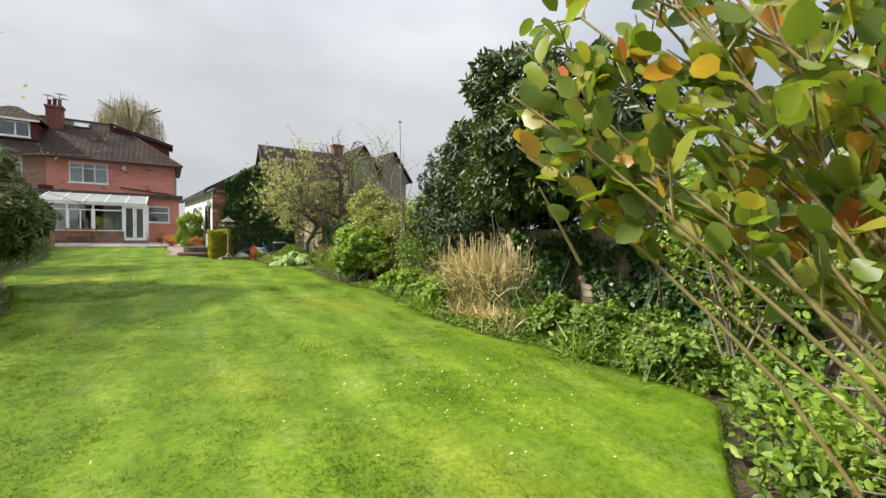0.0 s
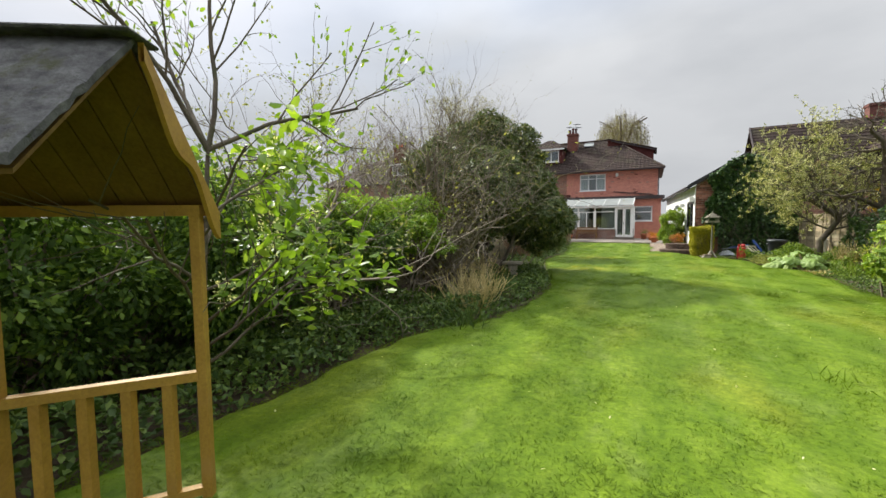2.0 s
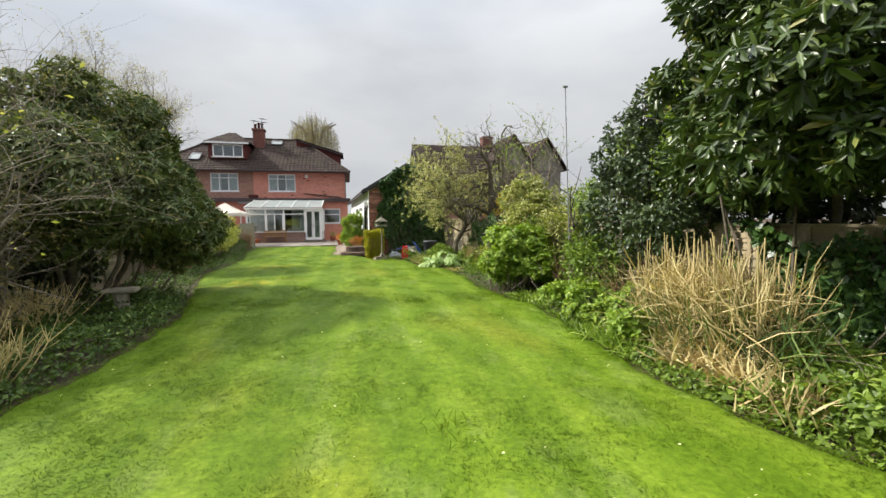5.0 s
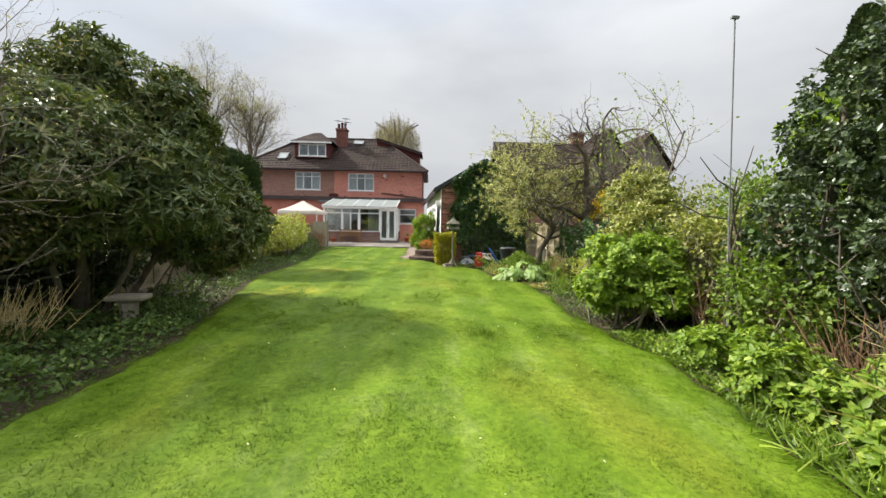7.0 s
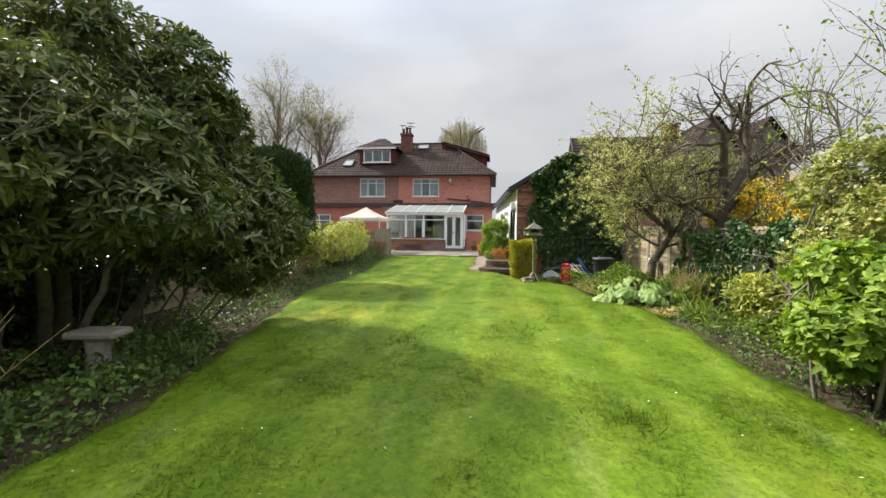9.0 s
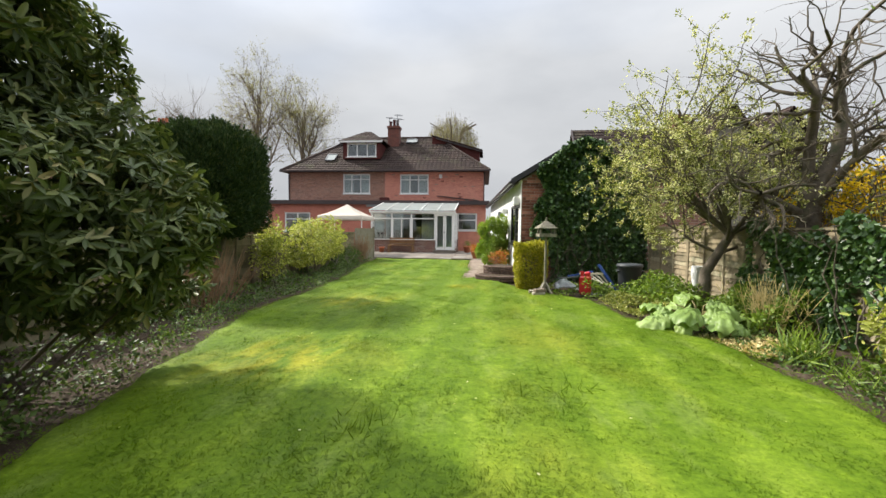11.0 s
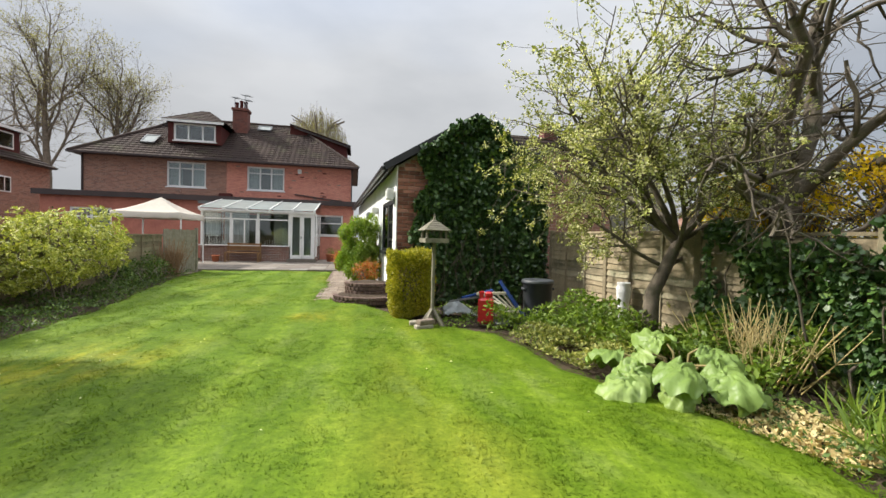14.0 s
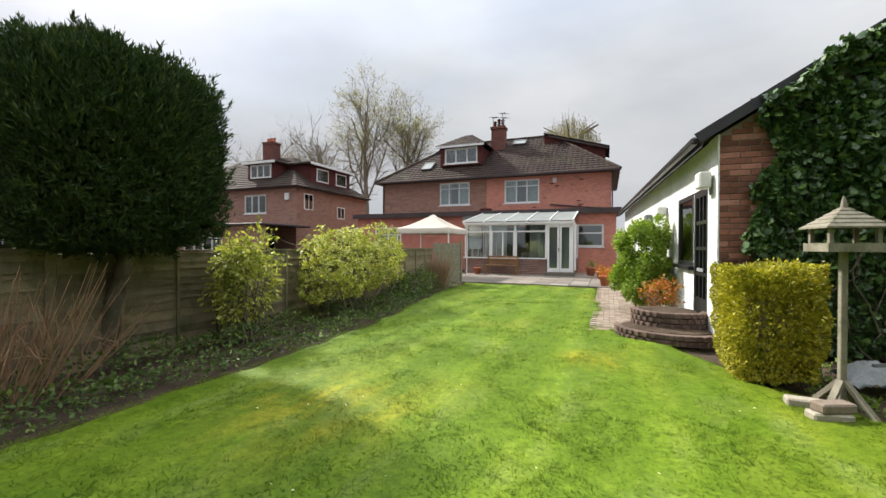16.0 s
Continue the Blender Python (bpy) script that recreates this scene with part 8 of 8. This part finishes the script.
def neighbour_house():
    """Brick house beyond the fence: front and side wall, hipped roof, dormers, windows."""
    x1, y0, W, D = -17.5, 33.0, 13.0, 8.0
    h = thing("neighbour_house", x1, y0, 0, "red brown brick neighbouring house with tiled hipped roof", "house")
    e, rz, o = 5.15, 8.2, 0.4
    wins = [(-4.6, -2.6, 3.45, 4.75)]
    part("wall", pierced(-W, 0, 0, 0.3, 0, e, wins + [(-3.2, -1.8, 0.2, 2.1)]), M_BROWN, h)
    part("side_wall", boxes((-0.3, 0, 0.3, D, 0, e), (-W, -W + 0.3, 0.3, D, 0, e), (-W, 0, D, D + 0.3, 0, e)), M_BROWN, h)
    window(h, -4.6, -2.6, 0.05, 3.45, 4.75, (0.33, 0.66))
    window(h, -3.2, -1.8, 0.05, 0.2, 2.1, (0.5,), 0.4, False, False)
    for y, z, w, t in ((0.7, 3.7, 0.9, 1.1), (4.3, 3.3, 0.9, 0.9)):
        wn_ = part("window", boxes((-0.01, 0.05, y, y + w, z, z + t)), M_UPVC, h)
        part("pane", boxes((0.051, 0.056, y + 0.07, y + w / 2 - 0.03, z + 0.07, z + t - 0.07), (0.051, 0.056, y + w / 2 + 0.03, y + w - 0.07, z + 0.07, z + t - 0.07)), M_GLASS, wn_)
    part("boiler_box", boxes((-0.9, -0.55, -0.12, -0.003, 4.3, 4.75), bevel=0.02), M_UPVC, h)
    roof = part("roof", boxes((-W - o + 0.05, o - 0.05, -o + 0.05, D + o, e - 0.05, e + 0.03)), M_FASCIA, h)
    ry = D / 2
    ex0, ex1, ey0, ey1 = -W - o, o, -o, D + o
    slope(None, (ex0, ey0, e), (ex1, ey0, e), (ex1 - 4.3, ry, rz), (ex0 + 4.3, ry, rz), 16, parent=roof)
    slope(None, (ex1, ey0, e), (ex1, ey1, e), (ex1 - 4.3, ry, rz), (ex1 - 4.3, ry, rz), 16, parent=roof)
    slope(None, (ex1, ey1, e), (ex0, ey1, e), (ex0 + 4.3, ry, rz), (ex1 - 4.3, ry, rz), 8, parent=roof)
    d = part("dormer", boxes((-5.0, -2.5, 0.7, 3.5, 5.9, 7.0)), M_HUNG, h)
    window(d, -4.7, -2.8, 0.62, 6.0, 6.95, (0.33, 0.66), 0, False, False)
    part("dormer_roof", boxes((-5.25, -2.25, 0.4, 4.0, 7.0, 7.2), bevel=0.06), M_TILE, d)
    part("fascia", boxes((-5.27, -2.23, 0.36, 0.398, 6.98, 7.14)), M_UPVC, d)
    s = part("side_dormer", boxes((-2.6, -0.35, 1.8, 6.4, 5.5, 6.95)), M_HUNG, h)
    part("dormer_roof", boxes((-3.2, -0.1, 1.5, 6.7, 6.95, 7.15), bevel=0.06), M_TILE, s)
    part("fascia", boxes((-0.098, -0.06, 1.5, 6.7, 6.93, 7.1)), M_UPVC, s)
    for y in (2.4, 4.6):
        part("side_window", boxes((-0.36, -0.3, y, y + 1.3, 5.85, 6.8)), M_UPVC, s)
        part("pane", boxes((-0.299, -0.294, y + 0.08, y + 1.22, 5.93, 6.72)), M_GLASS, s)
    part("chimney", boxes((-6.2, -5.2, 3.2, 4.0, 7.2, 9.2), (-6.25, -5.15, 3.15, 4.05, 9.2, 9.35)), M_STACK, h)
    for k in (-6.0, -5.7, -5.4):
        part("chimney_pot", lathe([(0.11, 0), (0.1, 0.3), (0.12, 0.35)], 10), M_TERRACOTTA, h).location = (k, 3.6, 9.35)
    part("lean_to", boxes((-W, 1.2, -4.0, -0.01, 2.42, 2.55), bevel=0.03), M_FASCIA, h)
    part("lean_to_wall", pierced(-W, 1.0, -3.7, -3.5, 0, 2.42, [(-5.5, -2.2, 0.9, 2.1)]), M_BROWN, h)
    window(h, -5.5, -2.2, -3.68, 0.9, 2.1, (0.25, 0.5, 0.75), 0.3, True, False)


def roughcast_house():
    """Pale rendered house beyond the garage, with a steep tiled roof."""
    x0, y0 = 6.9, 29.0
    h = thing("rendered_house", x0, y0, 0, "pale roughcast house with steep tiled gables beyond the garage", "house")
    W, D, e, rz = 9.0, 5.0, 4.3, 7.15
    part("wall", pierced(0, W, 0, 0.3, 0, e, [(2.0, 3.4, 2.6, 3.9)]), M_ROUGHCAST, h)
    window(h, 2.0, 3.4, 0.05, 2.6, 3.9, (0.5,), 0.35)
    bm = bmesh.new()
    prof = [(0, 0), (D, 0), (D, e), (D / 2, rz - 0.1), (0, e)]
    fr, bk = [bm.verts.new((0.0, y, z)) for y, z in prof], [bm.verts.new((0.3, y, z)) for y, z in prof]
    bm.faces.new(fr[::-1])
    bm.faces.new(bk)
    for i in range(5):
        bm.faces.new((fr[i], fr[(i + 1) % 5], bk[(i + 1) % 5], bk[i]))
    part("gable_wall", bm, M_ROUGHCAST, h)
    part("back_wall", boxes((0, W, D - 0.3, D, 0, e), (W - 0.3, W, 0.3, D - 0.3, 0, e)), M_ROUGHCAST, h)
    roof = part("roof", boxes((0.05, W, 0.05, D - 0.05, e, e + 0.05)), M_FASCIA, h)
    slope(None, (-0.3, -0.4, e - 0.2), (W + 0.2, -0.4, e - 0.2), (W + 0.2, D / 2, rz), (-0.3, D / 2, rz), 15, parent=roof)
    slope(None, (W + 0.2, D + 0.4, e - 0.2), (-0.3, D + 0.4, e - 0.2), (-0.3, D / 2, rz), (W + 0.2, D / 2, rz), 8, parent=roof)
    part("bargeboard", bar((-0.32, -0.42, e - 0.24), (-0.32, D / 2, rz - 0.04), 0.05, 0.2), M_FASCIA, h)
    part("roof_window", bar((2.0, 1.2, 6.05), (2.9, 1.2, 6.05), 0.7, 0.06), M_ROOFGLASS, h)
    for x, w, z in ((4.6, 3.2, 7.3), (7.2, 3.0, 7.15)):
        g = part("cross_gable", boxes((x + 0.3, x + w - 0.3, -1.2, -0.9, 0, 5.0)), M_ROUGHCAST, h)
        r = part("gable_roof", bar((x + w / 2, -1.5, z - 0.02), (x + w / 2, D / 2, z - 0.02), 0.14, 0.1), M_TILE, h)
        slope(None, (x + w + 0.1, -1.6, 4.9), (x + w + 0.1, D / 2, 4.9), (x + w / 2, D / 2, z), (x + w / 2, -1.6, z), 12, parent=r)
        slope(None, (x - 0.1, D / 2, 4.9), (x - 0.1, -1.6, 4.9), (x + w / 2, -1.6, z), (x + w / 2, D / 2, z), 12, parent=r)
        bm = bmesh.new()
        vs = [bm.verts.new(q) for q in ((x, -1.25, 4.9), (x + w, -1.25, 4.9), (x + w / 2, -1.25, z - 0.05), (x, -1.05, 4.9), (x + w, -1.05, 4.9), (x + w / 2, -1.05, z - 0.05))]
        for q in ((0, 1, 2), (5, 4, 3), (0, 3, 4, 1), (1, 4, 5, 2), (2, 5, 3, 0)):
            bm.faces.new([vs[i] for i in q])
        part("gable_face", bm, M_ROUGHCAST, g)
    part("chimney", boxes((5.2, 6.0, 2.3, 3.0, 6.5, 7.75), (5.15, 6.05, 2.25, 3.05, 7.75, 7.9)), M_STACK, h)


def far_brick_house():
    """Brick houses far beyond the right-hand fence, seen under the branches."""
    h = thing("far_house", 46, 50, 0, "brown brick house far beyond the fence", "house", turn=-35)
    part("wall", pierced(-5, 5, 0, 0.3, 0, 5.2, [(-3.5, -2.0, 3.4, 4.7), (1.5, 3.0, 3.4, 4.7)]), M_BROWN, h)
    for a in (-3.5, 1.5):
        window(h, a, a + 1.5, 0.05, 3.4, 4.7, (0.5,))
    part("side_wall", boxes((-5, -4.7, 0.3, 7, 0, 5.2), (4.7, 5, 0.3, 7, 0, 5.2), (-5, 5, 7, 7.3, 0, 5.2)), M_BROWN, h)
    roof = part("roof", boxes((-5.2, 5.2, -0.2, 7.4, 5.2, 5.25)), M_FASCIA, h)
    slope(None, (-5.4, -0.4, 5.2), (5.4, -0.4, 5.2), (2.5, 3.5, 8), (-2.5, 3.5, 8), 10, parent=roof)
    slope(None, (-5.4, 7.6, 5.2), (-5.4, -0.4, 5.2), (-2.5, 3.5, 8), (-2.5, 3.5, 8), 10, parent=roof)
    slope(None, (5.4, -0.4, 5.2), (5.4, 7.6, 5.2), (2.5, 3.5, 8), (2.5, 3.5, 8), 10, parent=roof)




def gabled_shed():
    s = thing("neighbour_shed", 6.75, 19.4, 0, "small gabled outbuilding with black bargeboards beyond the fence", "shed")
    bm = bmesh.new()
    prof = [(-1.5, 0), (1.5, 0), (1.5, 2.75), (0, 3.6), (-1.5, 2.75)]
    fr, bk = [bm.verts.new((x, 0, z)) for x, z in prof], [bm.verts.new((x, 5, z)) for x, z in prof]
    bm.faces.new(fr)
    bm.faces.new(bk[::-1])
    for i in range(5):
        bm.faces.new((fr[(i + 1) % 5], fr[i], bk[i], bk[(i + 1) % 5]))
    part("wall", bm, M_BROWN, s)
    for k in (-1, 1):
        part("bargeboard", bar((k * 1.7, -0.2, 2.66), (0, -0.2, 3.72), 0.04, 0.18), M_BLACK, s)
        r = part("roof_deck", bar((k * 0.85, -0.15, 3.16), (k * 0.85, 5.1, 3.16), 0.1, 0.05), M_FASCIA, s)
        a, b = ((-1.75, 5.1, 2.65), (-1.75, -0.2, 2.65)) if k < 0 else ((1.75, -0.2, 2.65), (1.75, 5.1, 2.65))
        slope(None, a, b, (0, b[1], 3.72), (0, a[1], 3.72), 8, parent=r)


gabled_shed()
aerial_pole()
bird_table()
brick_heap()
dustbin()
red_can()
black_disc()
broken_bench()
plastic_sheet()
stone_seat()
white_urn()
garden_bench()
flower_pot(-4.05, 29.5, 0.16, 1, False)
flower_pot(1.15, 28.6, 0.17, 3)
flower_pot(1.45, 27.4, 0.15, 5)
flower_pot(1.3, 25.9, 0.18, 7)
flower_pot(0.7, 30.6, 0.2, 4)
gazebo()
gate_screen()
playhouse()
brick_planter()
neighbour_house()
roughcast_house()
far_brick_house()

# ---- bricks and paving, piece by piece ----


def shared_piece(name, spans, material, bevel):
    bm = boxes(spans, bevel=bevel)
    me = bpy.data.meshes.new(name)
    bm.to_mesh(me)
    bm.free()
    me.materials.append(material)
    return me


def lay(name, me, parent, x, y, z, turn=0.0, tilt=0.0):
    ob = new(name, me)
    ob.parent = parent
    ob.matrix_basis = pose(x, y, z, tilt, 0, turn)


def gable_bricks():
    full = shared_piece("brick", (0, 0.215, -0.012, 0.03, 0, 0.065), M_BRICKPIECE, 0.004)
    half = shared_piece("brick", (0, 0.102, -0.012, 0.03, 0, 0.065), M_BRICKPIECE, 0.004)
    for row in range(46):
        z = 0.01 + row * 0.075
        x = 0.0 if z < 2.62 else (z - 2.62) * 1.5
        k = 0
        while x < (0.75 if z < 2.62 else min(1.5, (z - 2.62) * 1.5 + 0.5)):
            if (row % 2 == 0) or k > 0:
                lay("brick", full, GARAGE, x, random.uniform(-0.003, 0.003), z)
                x += 0.225
            else:
                lay("brick", half, GARAGE, x, random.uniform(-0.003, 0.003), z)
                x += 0.1125
            k += 1


def block_path():
    path = tagged(new("brick_path"), "buff block-paved path beside the garage", "path", kind="structure")
    path.location = (1.1, 18.6, 0)
    part("edge", boxes((0.0, 0.9, -0.1, 7.2, -0.08, 0.012)), M_MORTAR, path)
    me = shared_piece("paver", (0.004, 0.196, 0.004, 0.096, 0, 0.03), M_PAVER, 0.006)
    for j in range(72):
        for i in range(4):
            x = i * 0.2 + (0.1 if j % 2 else 0.0)
            lay("paver", me, path, x + 0.0, -0.1 + j * 0.1, -0.006 + random.uniform(-0.003, 0.003), random.uniform(-1.2, 1.2))


def patio():
    p = tagged(new("patio"), "buff concrete slab patio before the house", "patio", kind="structure")
    p.location = (-4.6, 25.5, 0)
    part("bed", boxes((0, 6.6, 0.02, 7.6, -0.08, 0.005)), M_MORTAR, p)
    me = shared_piece("slab", (0.006, 0.594, 0.006, 0.594, 0, 0.05), M_SLAB, 0.006)
    for j in range(8):
        for i in range(11):
            lay("slab", me, p, i * 0.6, j * 0.6, 0.0 + random.uniform(-0.003, 0.003))


gable_bricks()
block_path()
patio()
